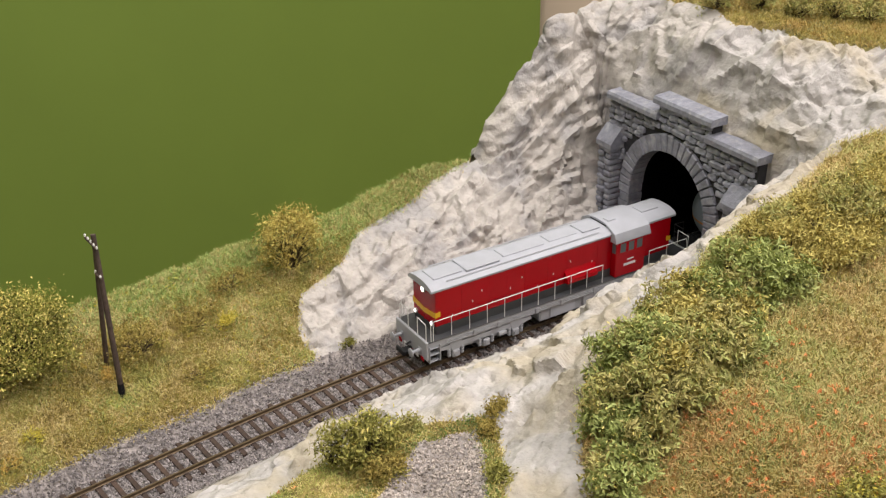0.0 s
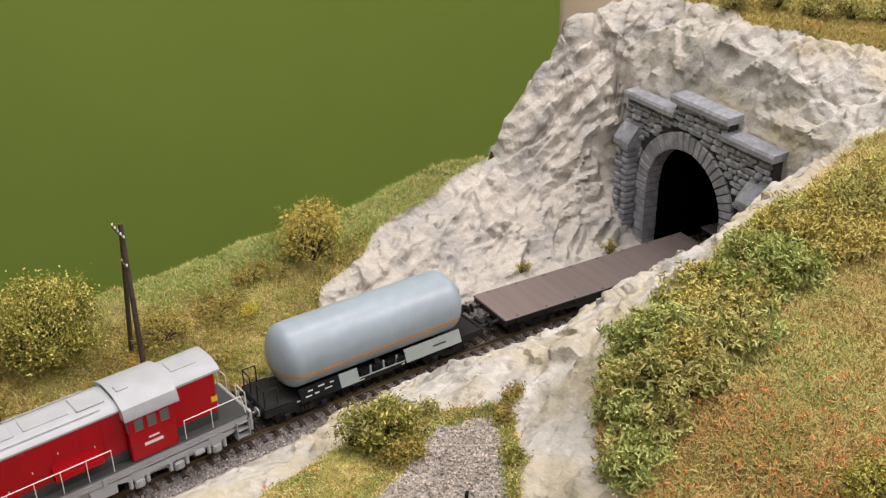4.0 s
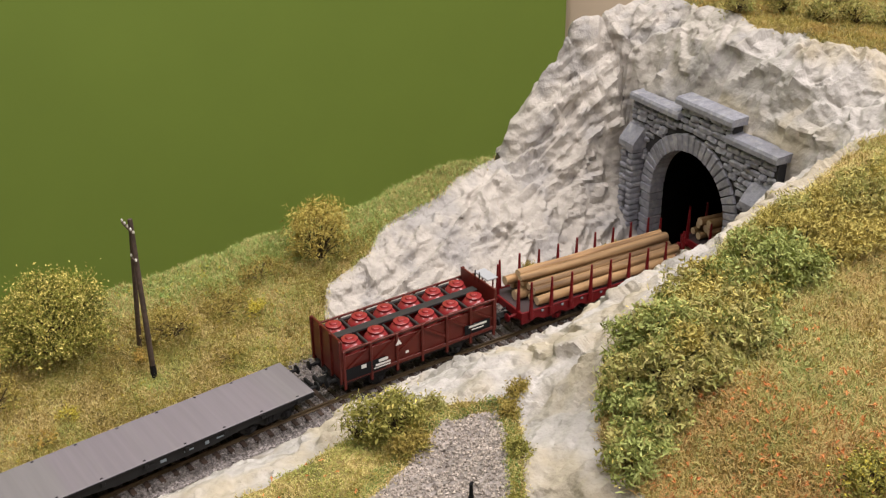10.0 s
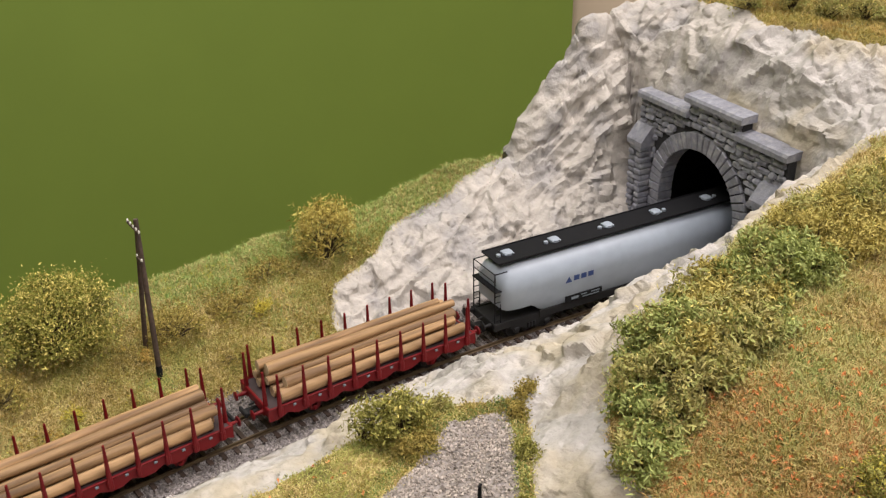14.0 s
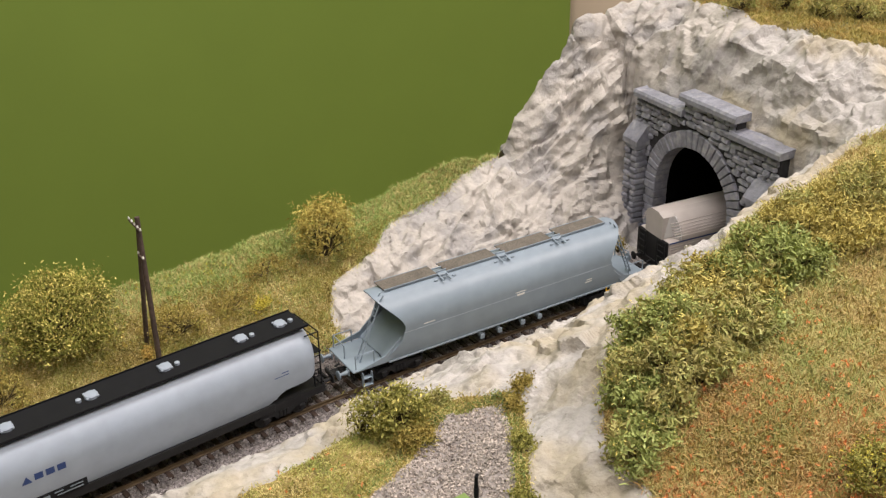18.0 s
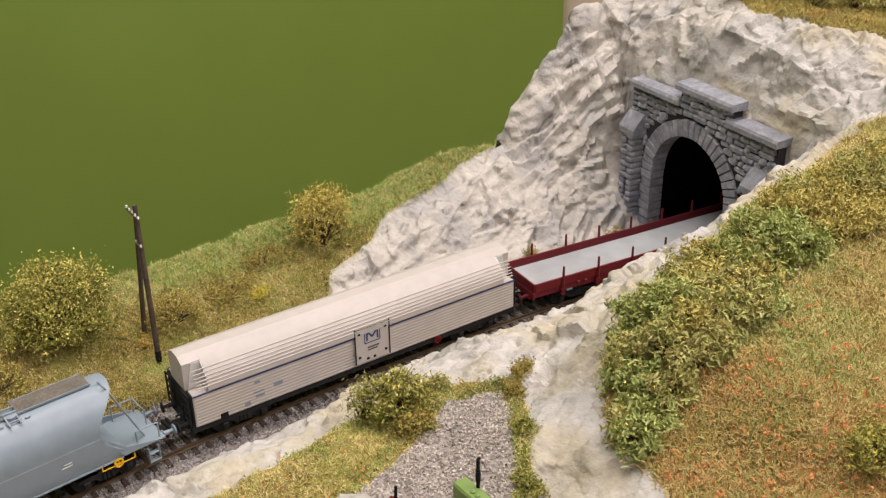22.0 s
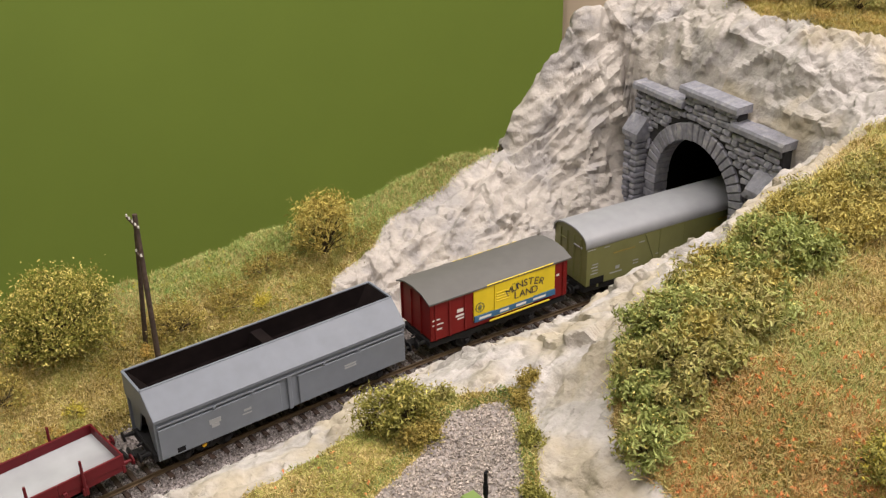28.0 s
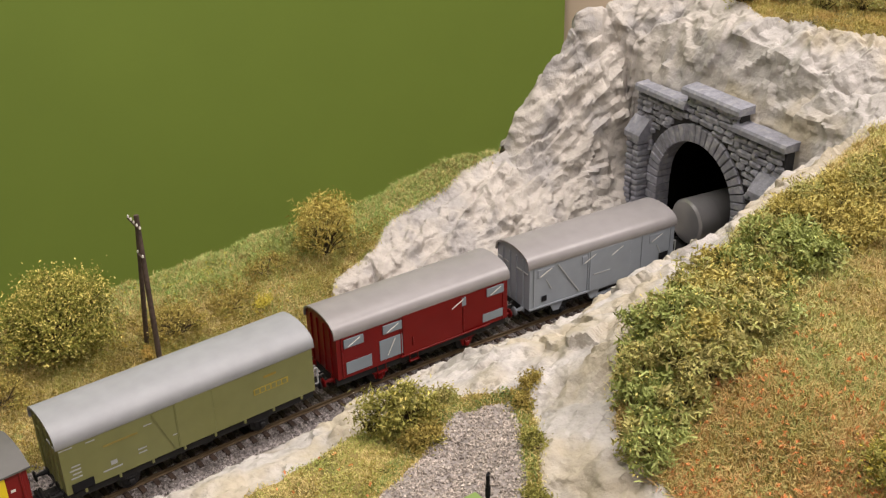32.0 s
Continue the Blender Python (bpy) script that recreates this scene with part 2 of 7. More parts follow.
    def lathe(self, profile, seg=20, at=(0, 0, 0), axis="x"):
        """A profile of (along, radius) turned about the axis."""
        rows = []
        for a, r in profile:
            ring = []
            for i in range(seg):
                c, s = math.cos(2 * math.pi * i / seg) * r, math.sin(2 * math.pi * i / seg) * r
                p = {"x": (a, c, s), "y": (c, a, s), "z": (c, s, a)}[axis]
                ring.append((p[0] + at[0], p[1] + at[1], p[2] + at[2]))
            rows.append(ring)
        vs = [p for ring in rows for p in ring]
        fs = [(j * seg + i, j * seg + (i + 1) % seg, (j + 1) * seg + (i + 1) % seg, (j + 1) * seg + i)
              for j in range(len(rows) - 1) for i in range(seg)]
        fs += [tuple(range(seg))[::-1], tuple((len(rows) - 1) * seg + i for i in range(seg))]
        return self.add(vs, fs)

    def data(self, name, mat, smooth=False):
        me = bpy.data.meshes.new(name)
        me.from_pydata([(x * K, y * K, z * K) for x, y, z in self.v], [], self.f)
        if smooth:
            me.shade_smooth()
            me.set_sharp_from_angle(angle=radians(smooth if smooth > 1 else 40))
        bm = bmesh.new()
        bm.from_mesh(me)
        bmesh.ops.recalc_face_normals(bm, faces=bm.faces)
        bm.to_mesh(me)
        bm.free()
        me.materials.append(mat)
        return me


def part(name, mesh, mat, parent=None, label="", smooth=False, at=None):
    """Links a Mesh as one object, under a thing or a part."""
    ob = new(name, mesh.data(name, mat, smooth) if isinstance(mesh, Mesh) else mesh)
    if parent is not None:
        ob.parent = parent
    if at is not None:
        ob.matrix_basis = at
    if label:
        ob["label"] = label
    return ob


def raw(name, vs, fs, mat, smooth=False):
    """A large sheet or cloud of pieces, in mm."""
    me = bpy.data.meshes.new(name)
    me.from_pydata((np.asarray(vs) * K).tolist(), [], fs if isinstance(fs, list) else fs.tolist())
    if smooth:
        me.shade_smooth()
    me.materials.append(mat)
    return new(name, me)


def at_mm(x, y, z, rx=0, ry=0, rz=0):
    return pose(x * K, y * K, z * K, rx, ry, rz)


# ---- plan: s runs along the track, against x at the origin; side is the distance from its middle, away from the camera ----
def lay(s, side):
    """World x and y of a place given along and beside the track (arrays or numbers)."""
    th = np.asarray(s) * CURVE
    r = 1 / CURVE + np.asarray(side)
    return -np.sin(th) * r, np.cos(th) * r - 1 / CURVE


# Cross profiles of the land, each at one place along the track: heights at fixed distances beside it.
FRONT_SIDES = (-20, -45, -68, -85, -120, -155, -190, -230, -320)
BACK_SIDES = (20, 45, 68, 90, 112, 140, 158)
STATIONS, FRONT, BACK = [], [], []


def station(s, front, back):
    STATIONS.append(s), FRONT.append(front), BACK.append(back)


station(-430, (150, 150, 150, 150, 150, 150, 150, 146, 142), (155, 155, 155, 155, 150, 140, 100))
station(-268, (156, 153, 150, 147, 143, 142, 142, 142, 138), (156, 155, 154, 154, 154, 120, -8))
station(-242, (142, 138, 132, 126, 132, 140, 142, 142, 137), (142, 138, 134, 142, 147, 111, -8))
station(-226, (100, 98, 98, 106, 128, 139, 141, 141, 136), (100, 100, 104, 127, 140, 101, -8))
station(-224, (-4, 20, 50, 102, 128, 139, 141, 140, 135), (-4, 0, 30, 108, 138, 99, -8))
station(-206, (-4, 22, 52, 94, 124, 138, 140, 138, 134), (-4, 0, 28, 96, 134, 89, -8))
station(-180, (-4, 28, 58, 82, 117, 136, 138, 136, 132), (-4, 8, 37, 68, 107, 61, -8))
station(-157, (-4, 24, 51, 71, 109, 134, 137, 134, 130), (-4, 13, 35, 50, 72, 33, -8))
station(-146, (-4, 25, 48, 66, 106, 132, 136, 133, 128), (-4, 14, 34, 44, 55, 20, -8))
station(-105, (-4, 18, 45, 59.5, 91, 124, 130, 126, 118), (-4, 16, 33, 42, 56.5, 50, 30))
station(-62, (-4, 12, 34, 49, 84, 106, 120, 121, 114), (-4, 13, 29, 37, 48, 43, 30))
station(-36, (-4, 12, 33.5, 45.5, 77, 98, 116, 120, 110), (-4, 11, 26, 35, 43, 38, 30))
station(-6, (-4, 13, 37, 51, 72, 92, 108, 112, 104), (-4, 10, 23, 32, 41, 37, 30))
station(22, (-4, 11, 36, 53, 71, 71, 92, 97, 95), (-4, 9, 21, 30, 38.5, 35, 30))
station(50, (-4, 9, 35.5, 52.5, 64, 67, 84, 88, 86), (-4, 9, 20, 28, 36.5, 33, 28))
station(100, (-4, 6, 30, 49, 62, 66, 66, 68, 68), (-4, 9, 19, 26, 33.5, 31, 26))
station(160, (-4, 6, 30, 46.5, 60, 66, 66, 66, 66), (-4, 9, 18, 25, 32, 30, 26))
station(430, (-4, 8, 28, 44, 60, 66, 66, 66, 66), (-4, 9, 18, 25, 31, 30, 26))


def land(s, side):
    """Height of the land, before its relief."""
    s, side = np.broadcast_arrays(np.asarray(s, float), np.asarray(side, float))
    rows_f = np.array([np.interp(side, FRONT_SIDES[::-1], f[::-1]) for f in FRONT])
    rows_b = np.array([np.interp(side, BACK_SIDES, b) for b in BACK])
    rows = np.where(side < 0, rows_f, rows_b)
    st = np.array(STATIONS, float)
    j = np.clip(np.searchsorted(st, s) - 1, 0, len(st) - 2)
    u = np.clip((s - st[j]) / (st[j + 1] - st[j]), 0, 1)
    a = np.take_along_axis(rows, j[None], 0)[0]
    b = np.take_along_axis(rows, (j + 1)[None], 0)[0]
    return a + (b - a) * u


def hashed(i, j, k, seed):
    h = (i.astype(np.int64) * 73856093) ^ (j.astype(np.int64) * 19349663) ^ (k.astype(np.int64) * 83492791) ^ (seed * 2654435)
    h = (h ^ (h >> 13)) * 1274126177
    h = h ^ (h >> 16)
    return (h & 0xFFFF) / 65535.0


def value_noise(x, y, z, size, seed=0):
    """Smooth noise of 0 to 1 with features of that many mm."""
    x, y, z = x / size, y / size, z / size
    i, j, k = np.floor(x), np.floor(y), np.floor(z)
    u, v, w = x - i, y - j, z - k
    u, v, w = (q * q * (3 - 2 * q) for q in (u, v, w))
    out = 0
    for a in (0, 1):
        for b in (0, 1):
            for c in (0, 1):
                out = out + hashed(i + a, j + b, k + c, seed) * (u if a else 1 - u) * (v if b else 1 - v) * (w if c else 1 - w)
    return out


def facets(x, y, z, size, seed=0, crisp=125.0):
    """Broken planes: each cell is a tilted plane of its own, joined by short edges."""
    xs, ys, zs = x / size, y / size, z / size
    i, j, k = np.floor(xs), np.floor(ys), np.floor(zs)
    best = np.full(np.shape(x), 1e-28)
    out = np.zeros(np.shape(x))
    for a in (-1, 0, 1):
        for b in (-1, 0, 1):
            for c in (-1, 0, 1):
                p, q, r = i + a, j + b, k + c
                fx, fy, fz = p + hashed(p, q, r, seed), q + hashed(p, q, r, seed + 1), r + hashed(p, q, r, seed + 2)
                dx, dy, dz = xs - fx, ys - fy, zs - fz
                d = dx * dx + dy * dy + dz * dz
                tilt = (hashed(p, q, r, seed + 3) - 0.5) * dx + (hashed(p, q, r, seed + 4) - 0.5) * dy + (hashed(p, q, r, seed + 5) - 0.5) * dz
                w = np.exp(-crisp * d) + 1e-30
                out = out + w * (0.3 * (hashed(p, q, r, seed + 6) - 0.5) + 1.3 * tilt)
                best = best + w
    return out / best


def ledges(a, y, b, size, seed):
    """Thin shelves of broken plaster: each swells outwards and breaks off sharply, here and there."""
    q = b / size + 1.5 * value_noise(a, y, b, size * 2.4, seed) + 0.5 * value_noise(a, y, b, size * 0.8, seed + 1)
    f = q - np.floor(q)
    gate = np.clip((value_noise(a, y, b, size * 2.6, seed + 2) - 0.36) * 4, 0, 1)
    f = np.where(f < 0.87, (f / 0.87) ** 1.8, (1 - f) / 0.13)
    return gate * (f - 0.38) * (0.5 + hashed(np.floor(q), 0 * np.floor(q), 0 * np.floor(q), seed + 3))


def edge_noise(s, side, amp, size, seed):
    return (value_noise(s, side, 0 * s, size, seed) - 0.5) * 2 * amp + (value_noise(s, side, 0 * s, size / 3.5, seed + 9) - 0.5) * amp


def zone_of(s, side):
    """What covers the land: 0 track bed, 1 back meadow, 2 back rock and hill, 3 front rock, 4 front verge, 5 yard gravel, 6 hill meadow, 7 hilltop."""
    s, side = np.broadcast_arrays(np.asarray(s, float), np.asarray(side, float))
    w = edge_noise(s, side, 5, 30, 3)
    z = np.full(s.shape, 1)
    back_edge = np.interp(side, (28, 45, 60, 68, 74, 87, 91, 95, 98, 103, 107, 111, 122, 150), (6, 8, 0, -8, -24, -46, -57, -75, -94, -107, -122, -138, -148, -148))
    z[(side > 0) & (s < back_edge + w)] = 2
    z[(side < 0)] = 3
    verge = np.interp(s, (14, 39, 62, 81, 93, 123, 146, 300), (-146, -130, -112, -104, -113, -118, -122, -118))
    yard_right = np.interp(-side, (140, 143, 160, 184, 210, 240, 300), (34, 36, 44, 64, 88, 112, 160))
    z[(side < verge + w * 0.5) & (s > yard_right - 7 + 0.4 * w) & (s > 22 + w)] = 4
    left = np.interp(s, (36, 55, 64, 86, 109, 135, 200), (-140, -133, -137, -144, -153, -163, -185))
    z[(side < left + w * 0.4) & (s > yard_right + 0.3 * w)] = 5
    hill = np.interp(s, (-300, -193, -156, -98, -41, -4, 70), (-128, -130, -143, -150, -166, -178, -182))
    hill_end = np.interp(-side, (170, 202, 223, 238, 300), (1, 34, 42, 47, 62))
    z[(side < hill + w * 0.6) & (s < hill_end + 0.6 * w)] = 6
    top = np.interp(side, (-130, -90, -80, -68, -59, -41, -14, 4, 28, 50, 130), (-400, -330, -315, -298, -283, -267, -262, -258, -261, -264, -266))
    z[(s < top + w * 0.7) & (side > -130)] = 7
    z[(np.abs(side) < 29 + w * 0.4) & (s > -226) & (side > -24)] = 0
    return z


def rockiness(s, side):
    """1 on bare rock, 0 on soft ground, blended over a few mm."""
    out = 0
    for ds in (-4, 0, 4):
        for dd in (-4, 0, 4):
            q = zone_of(s + ds, side + dd)
            out = out + ((q == 2) | (q == 3))
    return out / 9.0


def relief(s, side, z, rock):
    """Displacement along the slope's normal: broken rock planes and ledges, or soft humps of turf."""
    x, y = lay(s, side)
    a, b = 0.9 * (0.82 * x - 0.25 * y + 0.5 * z), -0.45 * x + 0.2 * y + 0.87 * z
    big = np.where(s < -228, 0.7, 1.0)
    a, b = a + 9 * (value_noise(x, y, z, 19, 101) - 0.5), b + 9 * (value_noise(x, y, z, 19, 102) - 0.5)
    r = 10.0 * big * facets(a * 0.8, y, b * 1.5, 38, 11) + 6.0 * facets(a * 0.8 + 5, y, b * 1.5, 17, 23) + 2.6 * facets(a, y, b * 1.4, 8, 37) + 0.9 * facets(a, y, b, 3.8, 47)
    r = r + 4.6 * ledges(0.5 * a, y, b, 17, 61) + 1.9 * ledges(0.6 * a, y, b, 7.5, 65)
    r = r + 0.8 * (np.abs(2 * value_noise(a, y, b, 4.5, 8) - 1) - 0.3)
    quiet = np.where(side < 0, 1 - 0.35 * np.clip((s - 0) / 40, 0, 1), 1 - 0.45 * np.clip((side - 78) / 16, 0, 1) * np.clip((s + 135) / 15, 0, 1))
    r = r * quiet + np.where(side > 0, 1.0, 0.0)
    turf = 3.6 * (value_noise(x, y, 0 * z, 26, 41) - 0.5) + 2.4 * (value_noise(x, y, 0 * z, 9, 42) - 0.5) + 1.2 * (value_noise(x, y, 0 * z, 4, 43) - 0.5)
    return rock * r + (1 - rock) * turf


def surface(s, side):
    """World places of the finished land, with relief."""
    s, side = np.broadcast_arrays(np.asarray(s, float), np.asarray(side, float))
    z = land(s, side)
    e = 3.0
    gs, gd = (land(s + e, side) - land(s - e, side)) / (2 * e), (land(s, side + e) - land(s, side - e)) / (2 * e)
    ln = np.sqrt(1 + gs * gs + gd * gd)
    rock = rockiness(s, side)
    calm = np.clip((np.abs(side) - 24) / 14, 0, 1)
    calm = np.where((s < -224) | (side < 0), np.clip((np.abs(side) - 20) / 10, 0, 1), calm)
    calm = np.where((side < 0) & (s > -30), np.clip((np.abs(side) - 24) / 26, 0, 1), calm)
    calm = np.where(s < -232, 1, calm)
    portal = (np.abs(side) < 80) & (s < -205) & (s > -244)
    d = relief(s, side, z, rock) * calm
    d = d * (1 - 0.7 * np.exp(-((s + 148) / 16) ** 2) * np.clip((side - 92) / 12, 0, 1))
    d = np.where(portal, np.where(s > -231, np.clip(d * 0.4, -0.6, 3.0), np.clip(d * 0.8, -2.5, 8.0)), d)
    s2, side2 = s - gs / ln * d, side - gd / ln * d
    x, y = lay(s2, side2)
    return x, y, z + d / ln


def lines(lo, hi, fine_lo, fine_hi, step, coarse):
    return np.concatenate([np.arange(lo, fine_lo, coarse), np.arange(fine_lo, fine_hi, step), np.arange(fine_hi, hi + coarse, coarse)])


def build_land():
    ss, dd = lines(-430, 420, -290, 200, 1.0, 10), lines(-320, 220, -270, 128, 0.95, 8)
    S, D = np.meshgrid(ss, dd, indexing="ij")
    X, Y, Z = surface(S, D)
    n, m = S.shape
    for q in (X, Y, Z):
        for ax in (0, 1):
            q[1:-1, 1:-1] = 0.84 * q[1:-1, 1:-1] + 0.08 * (np.roll(q, 1, ax)[1:-1, 1:-1] + np.roll(q, -1, ax)[1:-1, 1:-1])
    P = np.stack([X, Y, Z], -1).reshape(-1, 3)
    I = np.arange(n * m).reshape(n, m)
    F = np.stack([I[:-1, :-1], I[:-1, 1:], I[1:, 1:], I[1:, :-1]], -1).reshape(-1, 4)
    cs, cd = (S[:-1, :-1] + S[1:, 1:]).ravel() / 2, (D[:-1, :-1] + D[1:, 1:]).ravel() / 2
    zone = zone_of(cs, cd)
    keep = ~((cd < 47) & (cd > -40) & (cs < -222) & (cs > -226.2))
    edge = 113 + edge_noise(cs, cd * 0, 3, 40, 77)
    keep &= ~((cd > edge) & (cs > -146)) & ~((cd > np.minimum(edge + (-146 - cs) * 2.0, 160)) & (cs <= -146))
    zone[(zone == 1) & (cd > 126)] = 2
    kinds = (("track_bed", (0,), GRAVEL_BED, "fine grey gravel bed under the railway track"),
             ("meadow_ground", (1,), SOIL, "brown soil under the grass of the back slope"),
             ("rock_hill", (2,), ROCK, "pale plaster rock cliff and hill round the tunnel"),
             ("rock_cutting", (3,), ROCK_WARM, "pale ochre plaster rock of the cutting's near side"),
             ("verge_ground", (4,), SOIL, "brown soil of the grassy verge beside the yard"),
             ("yard_ground", (5,), GRAVEL_BED, "grey gravel bed of the yard"),
             ("hill_meadow_ground", (6,), SOIL, "brown soil of the hillside meadow"),
             ("hilltop_ground", (7,), SOIL, "brown soil of the hilltop"))
    for name, zs_, mat, label in kinds:
        f = F[keep & np.isin(zone, zs_)]
        used, inv = np.unique(f, return_inverse=True)
        ob = raw(name, P[used], inv.reshape(-1, 4), mat, smooth=False)
        if name.startswith("rock"):
            ob.data.shade_smooth()
            ob.data.set_sharp_from_angle(angle=radians(26))
        tagged(ob, label, "ground", kind="structure")


build_land()


def grow(name, mat, want, box, per_mm2, length, width, label, lean=1.0, seed=1, where=None, lift=0.0):
    """Static grass: single fibres scattered over the zones wanted, one object of stuff."""
    rng = np.random.default_rng(seed)
    s0, s1, d0, d1 = box
    n = int((s1 - s0) * (d1 - d0) * per_mm2)
    s, d = rng.uniform(s0, s1, n), rng.uniform(d0, d1, n)
    ok = np.isin(zone_of(s + rng.normal(0, 1.5, n), d + rng.normal(0, 1.5, n)), want)
    ok &= (d < 113 + edge_noise(s, d * 0, 3, 40, 77)) | (s < -146)
    if where is not None:
        ok &= where(s, d, rng)
    s, d = s[ok], d[ok]
    x, y, z = surface(s, d)
    n = len(s)
    ln = rng.uniform(*length, n)
    az, tilt, az2 = rng.uniform(0, 2 * np.pi, n), np.abs(rng.normal(0, lean, n)), rng.uniform(0, 2 * np.pi, n)
    tilt = np.minimum(tilt, 1.5)
    wv = width * rng.uniform(0.6, 1.4, n)
    b = np.stack([x, y, z - 0.3 + lift * rng.uniform(0, 1, n)], -1)
    bend = np.minimum(tilt + rng.uniform(0.2, 1.1, n), 2.0)
    swing = az + rng.normal(0, 0.7, n)
    side = np.stack([np.cos(az2), np.sin(az2), 0 * az], -1) * wv[:, None]
    mid = b + np.stack([np.sin(tilt) * np.cos(az), np.sin(tilt) * np.sin(az), np.cos(tilt)], -1) * ln[:, None] * 0.55
    tip = mid + np.stack([np.sin(bend) * np.cos(swing), np.sin(bend) * np.sin(swing), np.cos(bend)], -1) * ln[:, None] * 0.6
    V = np.stack([b - side / 2, b + side / 2, mid + side * 0.45, mid - side * 0.45, tip + side * 0.15, tip - side * 0.15], 1).reshape(-1, 3)
    o = 6 * np.arange(n)[:, None]
    F = np.concatenate([o + np.array([[0, 1, 2, 3]]), o + np.array([[3, 2, 4, 5]])], 0)
    return tagged(raw(name, V, F, mat), label, "grass", kind="stuff")


grow("back_grass", GRASS_BACK, (1,), (-150, 215, 26, 116), 3.6, (1.8, 4.4), 0.36, "dry ochre and olive static grass on the back slope", seed=1)
grow("edge_grass", GRASS_EDGE, (1,), (-150, 215, 70, 116), 6.0, (1.6, 3.8), 0.36, "fresh green static grass along the edge of the slope", seed=2,
     where=lambda s, d, r: r.uniform(0, 1, len(s)) < np.clip((d - 72 - 16 * value_noise(s, d, 0 * s, 30, 19)) / 20, 0, 1) * np.clip((150 - s) / 70, 0.15, 1))
grow("verge_grass", GRASS_BACK, (4,), (10, 200, -230, -96), 3.0, (0.9, 2.2), 0.38, "ochre and olive static grass of the verge", seed=3)
grow("verge_green", blades("static_grass_olive", [(0.20, 0.20, 0.05), (0.32, 0.33, 0.08), (0.42, 0.41, 0.11), (0.30, 0.36, 0.09)]), (4,), (10, 200, -230, -96), 0.9, (0.9, 2.2), 0.38, "olive green static grass of the verge", seed=31)
grow("hill_grass", GRASS_FRONT, (6,), (-330, 62, -310, -120), 3.2, (2.0, 4.8), 0.34, "yellow-green meadow grass with reddish patches", seed=4)
grow("hilltop_grass", blades("static_grass_brown", [(0.30, 0.20, 0.065), (0.44, 0.31, 0.10), (0.36, 0.32, 0.09), (0.52, 0.40, 0.14)]), (7,), (-400, -255, -130, 110), 1.6, (1.6, 4.0), 0.45, "dry ochre grass on the hilltop", seed=5)


def pebbles(name, mat, want, box, per_mm2, size, label, seed, keep_clear=None, lift=0.0):
    """Loose stones as low four-sided pieces, one object of stuff."""
    rng = np.random.default_rng(seed)
    s0, s1, d0, d1 = box
    n = int((s1 - s0) * (d1 - d0) * per_mm2)
    s, d = rng.uniform(s0, s1, n), rng.uniform(d0, d1, n)
    ok = np.isin(zone_of(s, d), want)
    if keep_clear is not None:
        ok &= keep_clear(s, d)
    s, d = s[ok], d[ok]
    x, y, z = surface(s, d)
    n = len(s)
    r = rng.uniform(*size, n)
    base = np.array([(1, 0, 0), (-0.4, 0.9, 0), (-0.5, -0.8, 0.1), (0.1, 0.1, 0.9), (0, 0, -0.6)])
    V = base[None] * r[:, None, None] * rng.uniform(0.6, 1.35, (n, 5, 3))
    a = rng.uniform(0, 2 * np.pi, (3, n))
    for k, (i, j) in enumerate(((0, 1), (1, 2), (0, 2))):
        c, sn = np.cos(a[k])[:, None], np.sin(a[k])[:, None]
        p, q = V[:, :, i].copy(), V[:, :, j].copy()
        V[:, :, i], V[:, :, j] = c * p - sn * q, sn * p + c * q
    V = V + np.stack([x, y, z + r * 0.3 + lift], -1)[:, None]
    f = np.array([(0, 1, 3), (1, 2, 3), (2, 0, 3), (1, 0, 4), (2, 1, 4), (0, 2, 4)])
    F = (f[None] + (np.arange(n) * 5)[:, None, None]).reshape(-1, 3)
    return tagged(raw(name, V.reshape(-1, 3), F, mat), label, "gravel", kind="stuff")


pebbles("ballast", STONES, (0, 1, 3), (-221.5, 215, -26, 36), 1.3, (0.45, 0.95), "grey crushed stone ballast of the track", 11,
        keep_clear=lambda s, d: (np.abs(d) < 27 + 6 * np.random.default_rng(5).uniform(0, 1, len(s)) ** 2), lift=1.0)
pebbles("yard_gravel", GRAVEL, (5,), (30, 200, -235, -128), 1.1, (0.5, 1.0), "pale grey-brown gravel of the yard", 12)


# ---- track ----
def track_pose(s, side=0.0, z=0.0):
    """A pose on the track: x ahead in the direction of travel, y towards the camera's side."""
    x, y = lay(s, side)
    return at_mm(float(x), float(y), z, 0, 0, 180 + math.degrees(s * CURVE))


def sweep(profile, s0, s1, step, side):
    """A closed profile of (across, z) drawn along the track."""
    m = Mesh()
    ss = np.linspace(s0, s1, int(abs(s1 - s0) / step) + 2)
    n = len(profile)
    for s in ss:
        for a, z in profile:
            x, y = lay(s, side + a)
            m.v.append((float(x), float(y), z))
    for i in range(len(ss) - 1):
        for k in range(n):
            m.f.append((i * n + k, i * n + (k + 1) % n, (i + 1) * n + (k + 1) % n, (i + 1) * n + k))
    m.f += [tuple(range(n)), tuple((len(ss) - 1) * n + k for k in range(n))]
    return m


PITCH = 7.34
RAIL_PROFILE = [(-0.5, 0), (0.5, 0), (0.5, -0.5), (0.2, -0.7), (0.2, -1.6), (0.9, -1.85), (0.9, -2.1), (-0.9, -2.1), (-0.9, -1.85), (-0.2, -1.6), (-0.2, -0.7), (-0.5, -0.5)]


